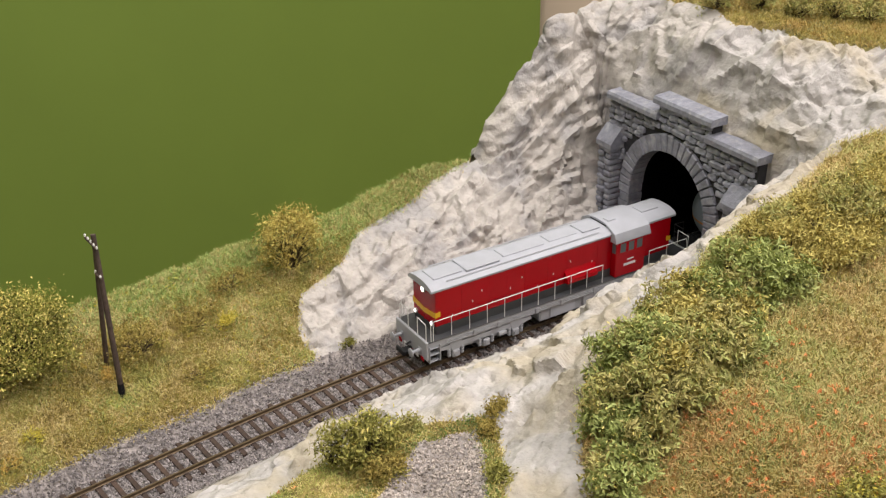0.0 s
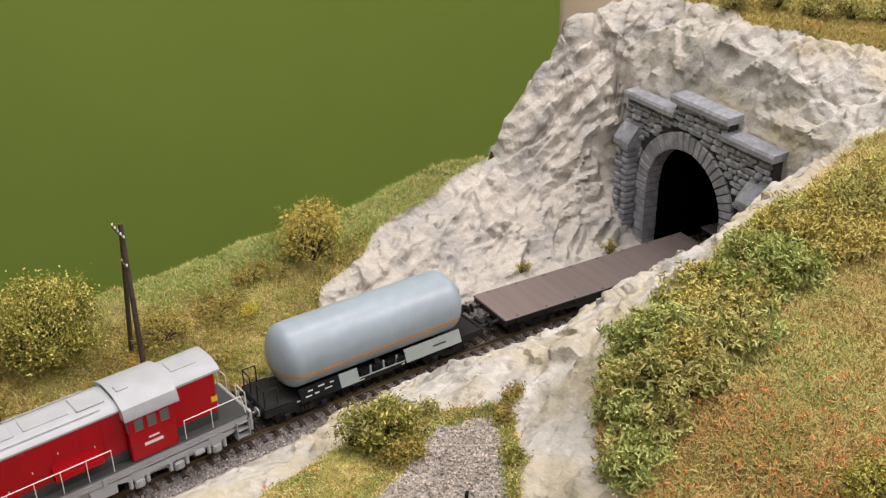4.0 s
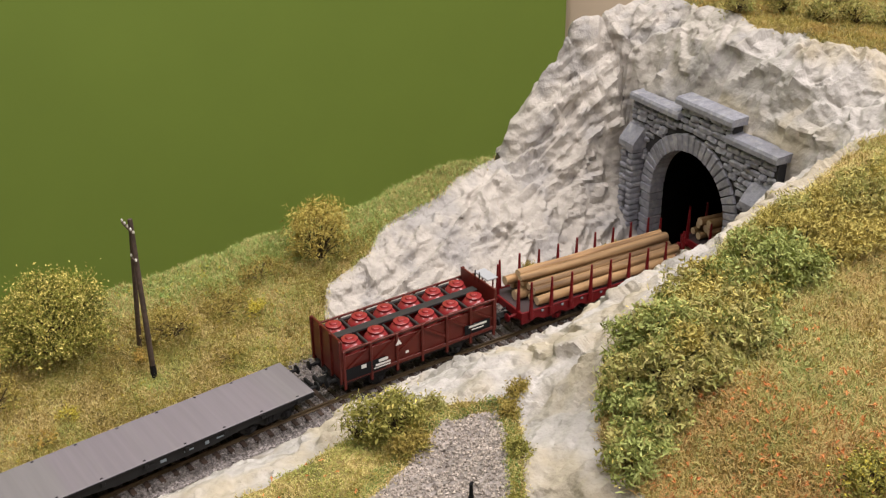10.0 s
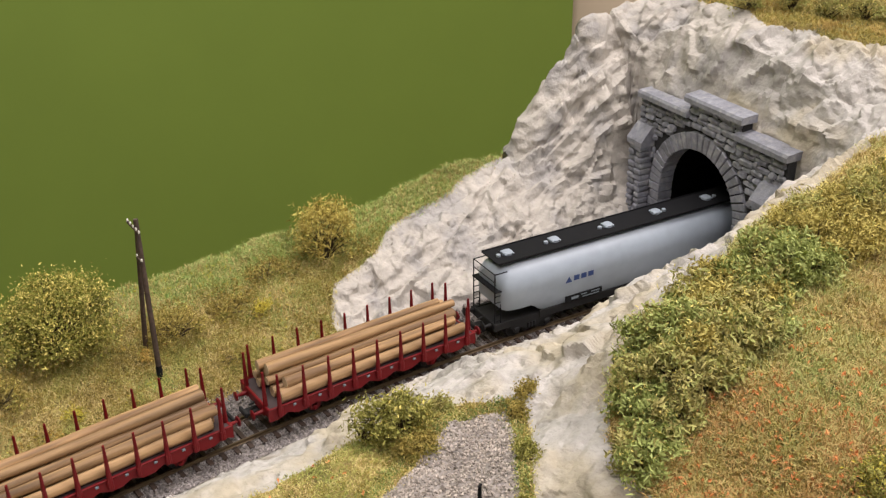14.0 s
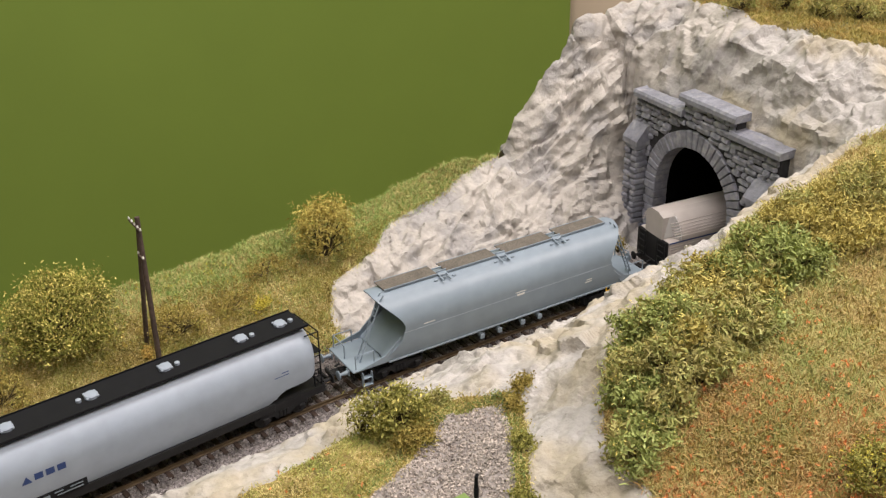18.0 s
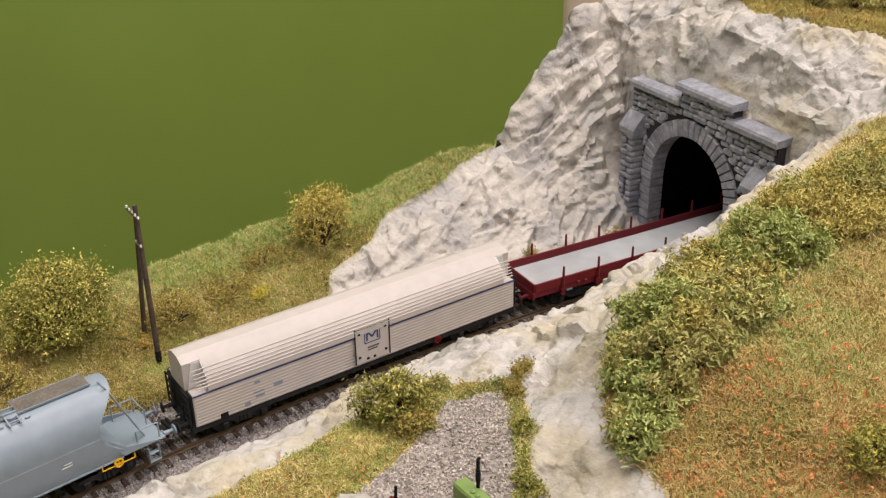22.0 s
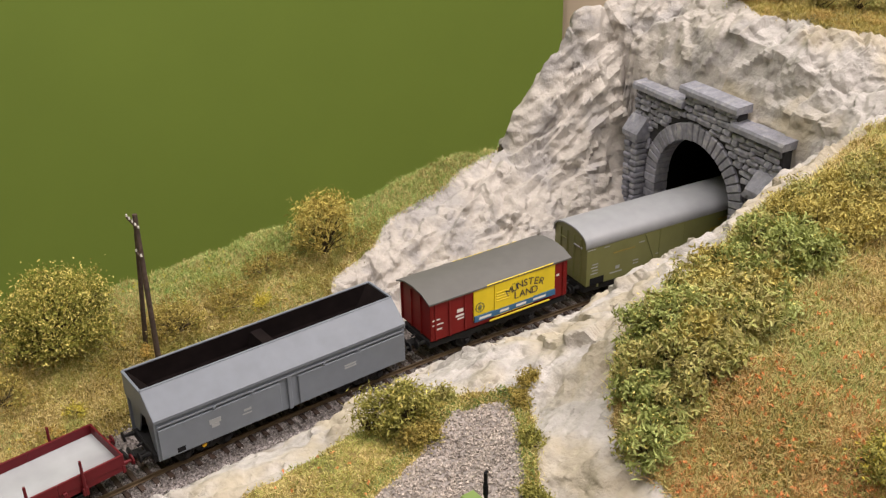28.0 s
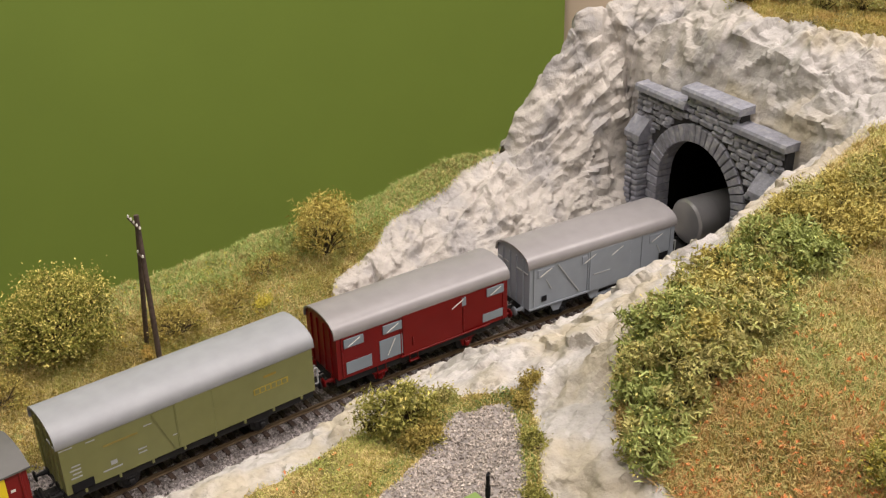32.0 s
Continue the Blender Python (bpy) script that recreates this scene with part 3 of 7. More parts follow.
def build_track():
    track = new("railway_track")
    tagged(track, "single railway track with rusty rails on brown sleepers", "track", kind="structure")
    for side in (8.75, -8.75):
        part("rail", sweep(RAIL_PROFILE, -2950, 2700, 14, side), RAIL, track, "weathered brown rail with a bright worn top")
    m = Mesh().box((0, 0, -2.75), (2.5, 29.5, 1.5), 0.18)
    for y in (-8.75, 8.75):
        m.box((0, y + 1.3, -1.85), (1.5, 0.7, 0.5), 0.1).box((0, y - 1.3, -1.85), (1.5, 0.7, 0.5), 0.1)
    me = m.data("sleeper", SLEEPER)
    for k in range(-32, 30):
        part("sleeper", me, SLEEPER, track, at=track_pose(217.6 - PITCH * (k + 32)))
    far = Mesh()
    for k in list(range(-400, -33)) + list(range(31, 370)):
        s = k * PITCH - 15
        if -240 < s < 218:
            continue
        x, y = lay(s, 0)
        far.box((float(x), float(y), -2.75), (2.5, 29.5, 1.5), 0.15, Matrix.Rotation(s * CURVE, 3, "Z"))
    tagged(part("sleepers", far, SLEEPER, track), kind="stuff")


build_track()

# ---- room and table ----
board = sweep([(-322, -60), (109, -60), (109, -9), (-322, -9)], -2980, 2740, 60, 0)
tagged(part("baseboard", board, BOARD), "plywood baseboard that carries the layout", "board", kind="structure")
for k in range(10):
    for side in (-300, 90):
        x, y = lay(-2700 + 570 * k, side)
        tagged(part("baseboard_leg", Mesh().box((float(x), float(y), -580), (44, 44, 1040), 2), BOARD), "square wooden leg under the baseboard", "leg", kind="structure")


def room():
    def slab(name, c, size, mat, label):
        tagged(part(name, Mesh().box([a * 1000 for a in c], [a * 1000 for a in size], 2), mat), label, "wall", kind="structure")
    slab("wall_back", (-0.6, 1.42, 0.3), (6.8, 0.1, 2.8), BEIGE, "beige painted room wall")
    slab("wall_front", (-0.6, -4.75, 0.3), (6.8, 0.1, 2.8), BEIGE, "beige painted room wall")
    slab("wall_west", (-4.05, -1.66, 0.3), (0.1, 6.06, 2.8), BEIGE, "beige painted room wall")
    slab("wall_east", (2.85, -1.66, 0.3), (0.1, 6.06, 2.8), BEIGE, "beige painted room wall")
    slab("floor", (-0.6, -1.66, -1.15), (6.8, 6.26, 0.1), FLOOR, "grey room floor")
    slab("ceiling", (-0.6, -1.66, 1.75), (6.8, 6.26, 0.1), WHITE, "white room ceiling")
    m = Mesh().lathe([(-1100, 165), (1690, 165)], 40, at=(1052, 1010, 0), axis="z")
    tagged(part("wall_pillar", m, BEIGE, smooth=50), "round beige pillar beside the green wall panel", "pillar", kind="structure")
    slab("green_wall_panel", (-1.551, 0.92, 0.3), (4.898, 0.03, 2.78), GREEN_WALL, "plain green painted wall panel behind the layout")


room()


# ---- tunnel portal ----
def stone_data(seed, sx, sy, sz):
    """An uneven rounded block; x is its depth."""
    rng = random.Random(seed)
    m = Mesh().box((0, 0, 0), (sx, sy, sz), 0.95)
    m.v = [(x + rng.uniform(-0.55, 0.55), y + rng.uniform(-0.4, 0.4), z + rng.uniform(-0.45, 0.45)) for x, y, z in m.v]
    return m.data("stone", PORTAL)


def build_portal():
    portal = new("tunnel_portal")
    portal.matrix_basis = track_pose(-219.5)
    tagged(portal, "grey cast stone tunnel portal with stepped coping and arch", "tunnel portal")
    rng = random.Random(7)
    RO, RI, SPRING, Y0 = 45.5, 34.5, 44.0, -5.0

    def in_ring(y, z, r):
        return abs(y - Y0) < r and (z < SPRING or math.hypot(y - Y0, z - SPRING) < r)
    # backing wall with the arch cut out
    half, zt = 66.0, 97.0
    arch = [(Y0 + math.cos(a) * RO, SPRING + math.sin(a) * RO) for a in np.linspace(0, math.pi, 25)]
    arch = [(Y0 + RO, -5)] + arch + [(Y0 - RO, -5)]
    outer = [(66, -5), (66, zt), (28, zt), (28, 107), (-18, 107), (-20, zt), (-half, zt), (-half, -5)]
    m = Mesh()
    ring = [(Y0 - RO, -5)] + [p for p in arch[::-1][1:-1]] + [(Y0 + RO, -5)] + outer
    m.prism([(y, z) for y, z in ring], -7, 0)
    part("backing_wall", m, JOINT, portal, "dark mortar joints between the stones")
    kinds = [[stone_data(10 * w + k, 3.4, wy - 0.5, 3.7) for k in range(6)] for w, wy in enumerate((5.5, 7.5, 10.0, 12.5))]
    widths = (5.5, 7.5, 10.0, 12.5)
    z = -2.0
    while z < 106:
        top = z > zt - 3.5
        lim = 28 if top else 66
        y = -18 if top else -half + 0.5
        while y < lim - 2:
            i = rng.choice((0, 1, 1, 2, 2, 3))
            w = min(widths[i], lim - y)
            c = y + w / 2
            corners = [(c - w / 2 + 0.8, z + 2), (c + w / 2 - 0.8, z + 2), (c, z), (c, z + 4)]
            if not any(in_ring(a, b, RO + 0.4) for a, b in corners):
                ob = part("stone", rng.choice(kinds[i]), PORTAL, portal, at=at_mm(rng.uniform(-0.5, 0.9), c, z + 2 + rng.uniform(-0.3, 0.3), rng.uniform(-5, 5), rng.uniform(-6, 6), rng.uniform(-6, 6)))
                ob.scale = (1, w / widths[i], rng.uniform(0.92, 1.06))
            y += w
        z += 4.05
    # ring of wedge stones
    n = 25
    for k in range(n):
        a0, a1 = math.pi * k / n + 0.008, math.pi * (k + 1) / n - 0.008
        ro = RO + rng.uniform(-0.5, 0.5)
        dep = rng.uniform(1.9, 2.3)
        def wedge(r0, r1, e):
            return [(Y0 + math.cos(a) * r, SPRING + math.sin(a) * r) for r, a in ((r0, a0 + e), (r1, a0 + e), (r1, (a0 + a1) / 2), (r1, a1 - e), (r0, a1 - e), (r0, (a0 + a1) / 2))]
        outer_w, inner_w = wedge(RI, ro, 0), wedge(RI + 0.5, ro - 0.5, 0.010)
        m = Mesh()
        m.add([(-9, y, z) for y, z in outer_w] + [(dep - 0.6, y, z) for y, z in outer_w] + [(dep, y, z) for y, z in inner_w],
              [(i + 6 * j, (i + 1) % 6 + 6 * j, (i + 1) % 6 + 6 * j + 6, i + 6 * j + 6) for j in (0, 1) for i in range(6)] + [tuple(range(6))[::-1], tuple(range(12, 18))])
        part("voussoir", m, PORTAL, portal)
    for sgn in (-1, 1):
        for k in range(8):
            w = 9.6 + (1.2 if k % 2 else -0.4)
            part("jamb_stone", Mesh().box((-3.2, Y0 + sgn * (RI + w / 2), -1.5 + 5.7 * k + 2.7), (11.2 + rng.uniform(-0.5, 0.5), w, 5.35), 0.5), PORTAL, portal)
        # buttress with its sloped cap
        for k in range(17):
            for j in range(2):
                wy = rng.uniform(5.5, 7.5)
                y0 = sgn * (51 + (0 if j == 0 else wy))
                y1 = sgn * (51 + (wy if j == 0 else 13.5))
                part("stone", Mesh().box((4.5 + rng.uniform(-0.4, 0.4), (y0 + y1) / 2, -2 + 4.1 * k + 2), (11, abs(y1 - y0) - 0.45, 3.7), 0.9), PORTAL, portal)
        cap = [(-1, 67), (10.8, 67), (10.8, 70.5), (9.8, 72), (3.0, 80), (-1, 80.5)]
        m = Mesh()
        yy = sorted((sgn * 50.0, sgn * 65.5))
        m.prism(cap, yy[0], yy[1], axis="y")
        part("buttress_cap", m, PORTAL, portal, "smooth sloped grey cap stone")
    COP = [(-8, 0), (4.2, 0), (4.2, 2.8), (3.2, 4.4), (-8, 5.2)]
    for y0, y1, zc in ((-65.5, -17, 97), (25.5, 68, 97), (-20.5, 30.5, 107)):
        part("coping", Mesh().prism([(x, z + zc) for x, z in COP], y0, y1, axis="y"), PORTAL, portal, "smooth grey coping slab")
    for y, zz in ((44, 88), (-42, 91)):
        part("weep_pipe", Mesh().rod((0, y, zz), (3.4, y, zz), 1.5, 10), PORTAL, portal, "short stub of drain pipe")
    return portal


build_portal()
# bore walls carry the tunnel's shade as near-black colour
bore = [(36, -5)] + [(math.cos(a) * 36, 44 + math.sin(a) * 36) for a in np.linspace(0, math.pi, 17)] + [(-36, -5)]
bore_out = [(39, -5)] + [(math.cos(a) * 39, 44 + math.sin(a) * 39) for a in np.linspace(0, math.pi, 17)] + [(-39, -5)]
tagged(part("tunnel_bore", sweep(bore + bore_out[::-1], -1150, -230, 25, 5), TUNNEL_SHADE), "inside wall of the tunnel, coloured black for its shade", "tunnel", kind="structure")


# ---- rolling stock: x ahead, y towards the camera's side, z up from the rail head ----
def paint(name, colour, rough=0.45, vary=0.06, **kw):
    return material(name, colour, rough, vary=vary, scale=120, **kw)


RED = paint("loco_red_paint", (0.35, 0.001, 0.006), 0.26, spec=0.25)
GREY = paint("light_grey_paint", (0.34, 0.35, 0.37), 0.5)
ROOF_GREY = paint("roof_grey_paint", (0.385, 0.40, 0.435), 0.5)
UNDER = paint("dark_underframe", (0.015, 0.015, 0.016), 0.65, vary=0.2, spec=0.25)
DECK_GREY = paint("dark_grey_paint", (0.045, 0.047, 0.05), 0.6)
YELLOW = paint("yellow_paint", (0.75, 0.42, 0.01), 0.45)
WHITE_P = paint("white_marking", (0.72, 0.72, 0.70), 0.5)
BLACK = paint("black_paint", (0.011, 0.0115, 0.0135), 0.65, spec=0.12)
GAS_BLUE = paint("pale_blue_grey_paint", (0.285, 0.345, 0.405), 0.4)
GAS_SILL = paint("pale_grey_green_paint", (0.32, 0.37, 0.37), 0.5)
ORANGE = paint("orange_band", (0.62, 0.27, 0.05), 0.45)
DECK_BROWN = material("brown_grey_deck", (0.135, 0.107, 0.103), 0.55, vary=0.10, scale=420, stretch=(1, 0.05, 1), bump=0.15, bump_scale=500, second=(0.16, 0.125, 0.12), second_scale=25)
DECK_MAUVE = material("grey_mauve_deck", (0.195, 0.176, 0.20), 0.45, vary=0.06, scale=420, stretch=(1, 0.05, 1), bump=0.15, bump_scale=500, second=(0.19, 0.18, 0.19), second_scale=30)
OXIDE = paint("oxide_red_paint", (0.105, 0.015, 0.011), 0.38, vary=0.12, spec=0.3)
POT = paint("glazed_red_pot", (0.27, 0.030, 0.032), 0.24)
CRATE = paint("black_rack", (0.022, 0.020, 0.020), 0.7, vary=0.2)
STAKE_RED = paint("stake_red_paint", (0.15, 0.006, 0.009), 0.45, spec=0.25)
DECK_DARK = paint("dark_wood_deck", (0.045, 0.03, 0.032), 0.75, vary=0.2)
BARK = material("pale_log_wood", (0.40, 0.245, 0.115), 0.65, vary=0.28, scale=420, bump=0.6, bump_scale=600, second=(0.20, 0.115, 0.055), second_at=0.54, second_scale=150, per_object=0.28, stretch=(0.07, 1, 1))
LOG_END = material("cut_log_end", (0.55, 0.43, 0.27), 0.75, vary=0.15, scale=400)
TANK_WHITE = paint("tank_pale_grey_paint", (0.305, 0.355, 0.42), 0.45)
BLUE = paint("blue_marking", (0.02, 0.05, 0.17), 0.5)
SILO = paint("silo_blue_grey_paint", (0.225, 0.28, 0.33), 0.42)
GRATING = material("brown_grating", (0.13, 0.115, 0.095), 0.8, vary=0.3, scale=900, bump=0.6, bump_scale=1400)
CREAM = paint("cream_white_paint", (0.465, 0.425, 0.40), 0.5, vary=0.05, second=(0.47, 0.425, 0.395), second_at=0.62, second_scale=22)
ALU = paint("bare_aluminium_paint", (0.62, 0.61, 0.60), 0.38)
WINE = paint("wine_red_paint", (0.125, 0.009, 0.014), 0.48, spec=0.25)
PALE_FLOOR = material("pale_grey_floor", (0.35, 0.37, 0.385), 0.7, vary=0.10, scale=60, second=(0.30, 0.31, 0.325), second_scale=20)
COAL_GREY = paint("slate_grey_paint", (0.165, 0.19, 0.225), 0.5)
# even near-black for the hopper's inner faces and its end recesses
COAL_IN = paint("near_black_inside", (0.010, 0.007, 0.007), 0.9, vary=0.3, spec=0.1)
VAN_RED = paint("van_red_brown_paint", (0.18, 0.009, 0.009), 0.5, spec=0.25)
VAN_YELLOW = paint("poster_yellow_paint", (0.78, 0.60, 0.02), 0.5)
VAN_BLUE = paint("poster_blue_paint", (0.03, 0.13, 0.27), 0.5)
ROOF_DARK = paint("dark_grey_roof", (0.115, 0.115, 0.110), 0.65)
OLIVE = paint("olive_paint", (0.165, 0.172, 0.060), 0.5)
ROOF_SILVER = paint("silver_roof_paint", (0.255, 0.245, 0.25), 0.38, spec=0.6)
ROOF_BLUE = paint("blue_grey_roof_paint", (0.285, 0.30, 0.32), 0.5)
VAN_CRIMSON = paint("van_crimson_paint", (0.145, 0.004, 0.004), 0.38, spec=0.22)
PANEL_GREY = paint("grey_panel_paint", (0.20, 0.245, 0.285), 0.5)
VAN_BLUEGREY = paint("van_blue_grey_paint", (0.25, 0.285, 0.33), 0.5)
TANK_SILVER = material("dull_silver_tank", (0.30, 0.30, 0.305), 0.33, 0.55, vary=0.06, scale=100)
RUBBER = paint("rubber_black", (0.012, 0.012, 0.012), 0.7)
GLASS = bpy.data.materials.new("cab_glass")
GLASS.use_nodes = True
GLASS.node_tree.nodes["Principled BSDF"].inputs["Base Color"].default_value = (0.10, 0.11, 0.11, 1)
GLASS.node_tree.nodes["Principled BSDF"].inputs["Roughness"].default_value = 0.06
GLOW = bpy.data.materials.new("lit_headlight")
GLOW.use_nodes = True
GLOW.node_tree.nodes["Principled BSDF"].inputs["Emission Color"].default_value = (1, 0.93, 0.84, 1)
GLOW.node_tree.nodes["Principled BSDF"].inputs["Emission Strength"].default_value = 3.0

TRAIN, WHEELS = [], []


def on_track(centre, half):
    """Pose of a vehicle whose pivots stand that far from its centre."""
    xa, ya = lay(centre + half, 0)
    xb, yb = lay(centre - half, 0)
    d = math.atan2(float(ya - yb), float(xa - xb))
    return at_mm(float(xa + xb) / 2, float(ya + yb) / 2, 0, 0, 0, math.degrees(d))


def vehicle(name, front, rear, label, category="wagon"):
    """front, rear: where the ends of its frame stand along the track at 0 s."""
    ob = new(name)
    tagged(ob, label, category, group="wagons of the train" if category == "wagon" else "")
    TRAIN.append((ob, (front + rear) / 2, abs(front - rear) * 0.34))
    return ob, front - rear


WHEEL_R = 5.2


def wheel_mesh():
    m = Mesh()
    for s in (-1, 1):
        m.lathe([(s * 7.2, 0.8), (s * 7.2, 5.7), (s * 7.6, 5.75), (s * 7.9, WHEEL_R), (s * 10.0, WHEEL_R - 0.05), (s * 10.0, 4.4), (s * 9.5, 4.3), (s * 9.5, 1.7), (s * 10.2, 1.6), (s * 10.2, 0.3)], 22, axis="y")
        for k in range(4):
            a = k * math.pi / 2
            m.rod((2.9 * math.cos(a), s * 9.3, 2.9 * math.sin(a)), (2.9 * math.cos(a), s * 9.75, 2.9 * math.sin(a)), 0.6, 6)
    m.lathe([(-7.4, 0.9), (7.4, 0.9)], 8, axis="y")
    return m.data("wheelset", RUBBER, 35)


WHEELSET = wheel_mesh()


def wheelset(owner, x):
    ob = part("wheelset", WHEELSET, None, owner, "dark steel wheel pair", at=at_mm(x, 0, WHEEL_R))
    WHEELS.append((ob, x))


def buffer_mesh(mat):
    m = Mesh().box((0.3, 0, 0), (0.6, 3.4, 3.4), 0.2).rod((0.5, 0, 0), (3.4, 0, 0), 1.25, 12, 1.0)
    return m.rod((3.2, 0, 0), (5.6, 0, 0), 0.8, 10).lathe([(5.4, 0.9), (5.6, 2.6), (6.1, 2.7), (6.4, 2.2), (6.5, 0.4)], 14).data("buffer", mat, 35)


BUFFERS = {}


def ends(v, L, mat=UNDER, z=12.0, coupler=True):
    """Buffers and a coupling at each end."""
    if mat.name not in BUFFERS:
        BUFFERS[mat.name] = buffer_mesh(mat)
    for s in (1, -1):
        for y in (-10, 10):
            part("buffer", BUFFERS[mat.name], None, v, at=at_mm(s * L / 2, y, z, 0, 0, 0 if s > 0 else 180))
        m = Mesh().box((s * (L / 2 + 2.5), 0, 7.6), (7, 5.5, 1.6), 0.4).box((s * (L / 2 + 6.6), 0, 8.4), (1.6, 8.5, 3.0), 0.4)
        m.box((s * (L / 2 - 3), 0, 8), (8, 3, 2), 0.4).rod((s * (L / 2 + 0.2), 0, 12), (s * (L / 2 + 3.2), 0, 11.2), 0.6)
        m.path([(s * (L / 2), 5.5, 10), (s * (L / 2 + 3), 5.8, 7), (s * (L / 2 + 4.5), 5.6, 5.5)], 0.45)
        part("coupling", m, UNDER, v, "black plastic close coupling")


def bogie(v, x, base=20.0, mat=UNDER, z=0.0, axles=2):
    """A bogie with side frames, springs and wheels."""
    m = Mesh()
    half = base / 2
    for s in (-1, 1):
        m.prism([(-half - 4, 7.4), (-half - 2.5, 8.6), (-5, 8.6), (-3.5, 10.2), (3.5, 10.2), (5, 8.6), (half + 2.5, 8.6), (half + 4, 7.4), (half + 3, 6.6), (6, 6.2), (4, 4.2), (-4, 4.2), (-6, 6.2), (-half - 3, 6.6)],
                s * 12.2 - 0.6, s * 12.2 + 0.6, axis="y")
        for k in range(axles):
            xx = -half + base * k / (axles - 1)
            m.box((xx, s * 12.9, 5.4), (3.6, 1.8, 3.4), 0.5).rod((xx, s * 12.6, 5.2), (xx, s * 14.1, 5.2), 1.1, 10)
        for xx in (-2, 0, 2):
            m.lathe([(4.6, 0.3), (4.7, 0.9), (8.2, 0.9), (8.3, 0.3)], 8, at=(xx, s * 12.9, 0), axis="z")
        m.rod((-half - 5, s * 8.8, 4.6), (-half - 5, s * 8.8, 7.5), 0.7, 6)
    m.box((0, 0, 8.2), (6, 23, 2.2), 0.4).box((half + 3.4, 0, 7.6), (1.2, 23, 1.4), 0.3).box((-half - 3.4, 0, 7.6), (1.2, 23, 1.4), 0.3)
    b = part("bogie", m, mat, v, at=at_mm(x, 0, z))
    for k in range(axles):
        wheelset(b, -half + base * k / (axles - 1))
    return b


def axle_gear(v, x, mat=UNDER):
    """Axle guards, boxes and leaf springs of a two-axle wagon, and its wheels."""
    for s in (-1, 1):
        m = Mesh().prism([(x - 5.5, 12), (x - 2.6, 4.2), (x - 1.6, 4.2), (x - 1.6, 7.5), (x + 1.6, 7.5), (x + 1.6, 4.2), (x + 2.6, 4.2), (x + 5.5, 12)], s * 12.4 - 0.35, s * 12.4 + 0.35, axis="y")
        m.box((x, s * 13.1, 5.4), (2.9, 1.8, 3.0), 0.5).rod((x, s * 13.5, 5.2), (x, s * 14.3, 5.2), 0.9, 10)
        for k in range(4):
            m.box((x, s * 13.1, 8.0 + 0.45 * k), (5.5 + 2.4 * k, 1.1, 0.38), 0.08)
        m.rod((x - 6.5, s * 13.1, 9.2), (x - 6.8, s * 13.1, 12), 0.4, 6).rod((x + 6.5, s * 13.1, 9.2), (x + 6.8, s * 13.1, 12), 0.4, 6)
        part("axle_guard", m, mat, v)
    wheelset(v, x)


def bars(v, rows, mat, y, x0, z0, label="small lettering"):
    """Unreadable lettering: rows of (dx, dz, length, height) on a side at y."""
    for dx, dz, ln, h in rows:
        part("lettering", Mesh().box((x0 + dx + ln / 2, y, z0 + dz), (ln, 0.12, h), 0.02), mat, v)


def frame_bars(v, L, z0, z1, w, mat=UNDER):
    """Solebars, headstocks and cross members of an underframe."""
    for s in (-1, 1):
        m = Mesh().prism([(s * (w / 2), z0), (s * (w / 2), z1), (s * (w / 2 - 2.2), z1), (s * (w / 2 - 2.2), z1 - 0.6), (s * (w / 2 - 0.6), z1 - 0.6), (s * (w / 2 - 0.6), z0 + 0.6), (s * (w / 2 - 2.2), z0 + 0.6), (s * (w / 2 - 2.2), z0)], -L / 2, L / 2)
        part("solebar", m, mat, v)
        part("headstock", Mesh().box((s * (L / 2 - 0.7), 0, (z0 + z1) / 2), (1.4, w - 0.4, z1 - z0 + 1), 0.3), mat, v)
    m = Mesh().box((0, 0, z1 - 0.8), (L - 3, w - 5, 1.2), 0.2)
    for k in range(5):
        m.box((-L * 0.38 + L * 0.19 * k, 0, (z0 + z1) / 2), (1.6, w - 3, z1 - z0 - 0.8), 0.2)
    part("floor_frame", m, mat, v)


def rim(x, y, z, r, thick=0.4):
    """The rim and two spokes of a hand wheel on a side."""
    m = Mesh().path([(x + r * math.cos(2 * math.pi * k / 14), y, z + r * math.sin(2 * math.pi * k / 14)) for k in range(15)], thick)
    return m.rod((x - r, y, z), (x + r, y, z), thick * 0.6, 6).rod((x, y, z - r), (x, y, z + r), thick * 0.6, 6)


def brake_gear(v, L):
    m = Mesh().lathe([(-6, 0.5), (-5.6, 2.3), (5.6, 2.3), (6, 0.5)], 12, at=(4, -3, 6.5))
    m.rod((-L * 0.3, 4, 6), (L * 0.3, 4, 6), 0.5, 6).box((-6, 8, 6.5), (5, 4, 3), 0.4).box((12, 10, 7.5), (3, 2, 4), 0.3)
    part("brake_gear", m, UNDER, v, "black brake cylinder and rods")


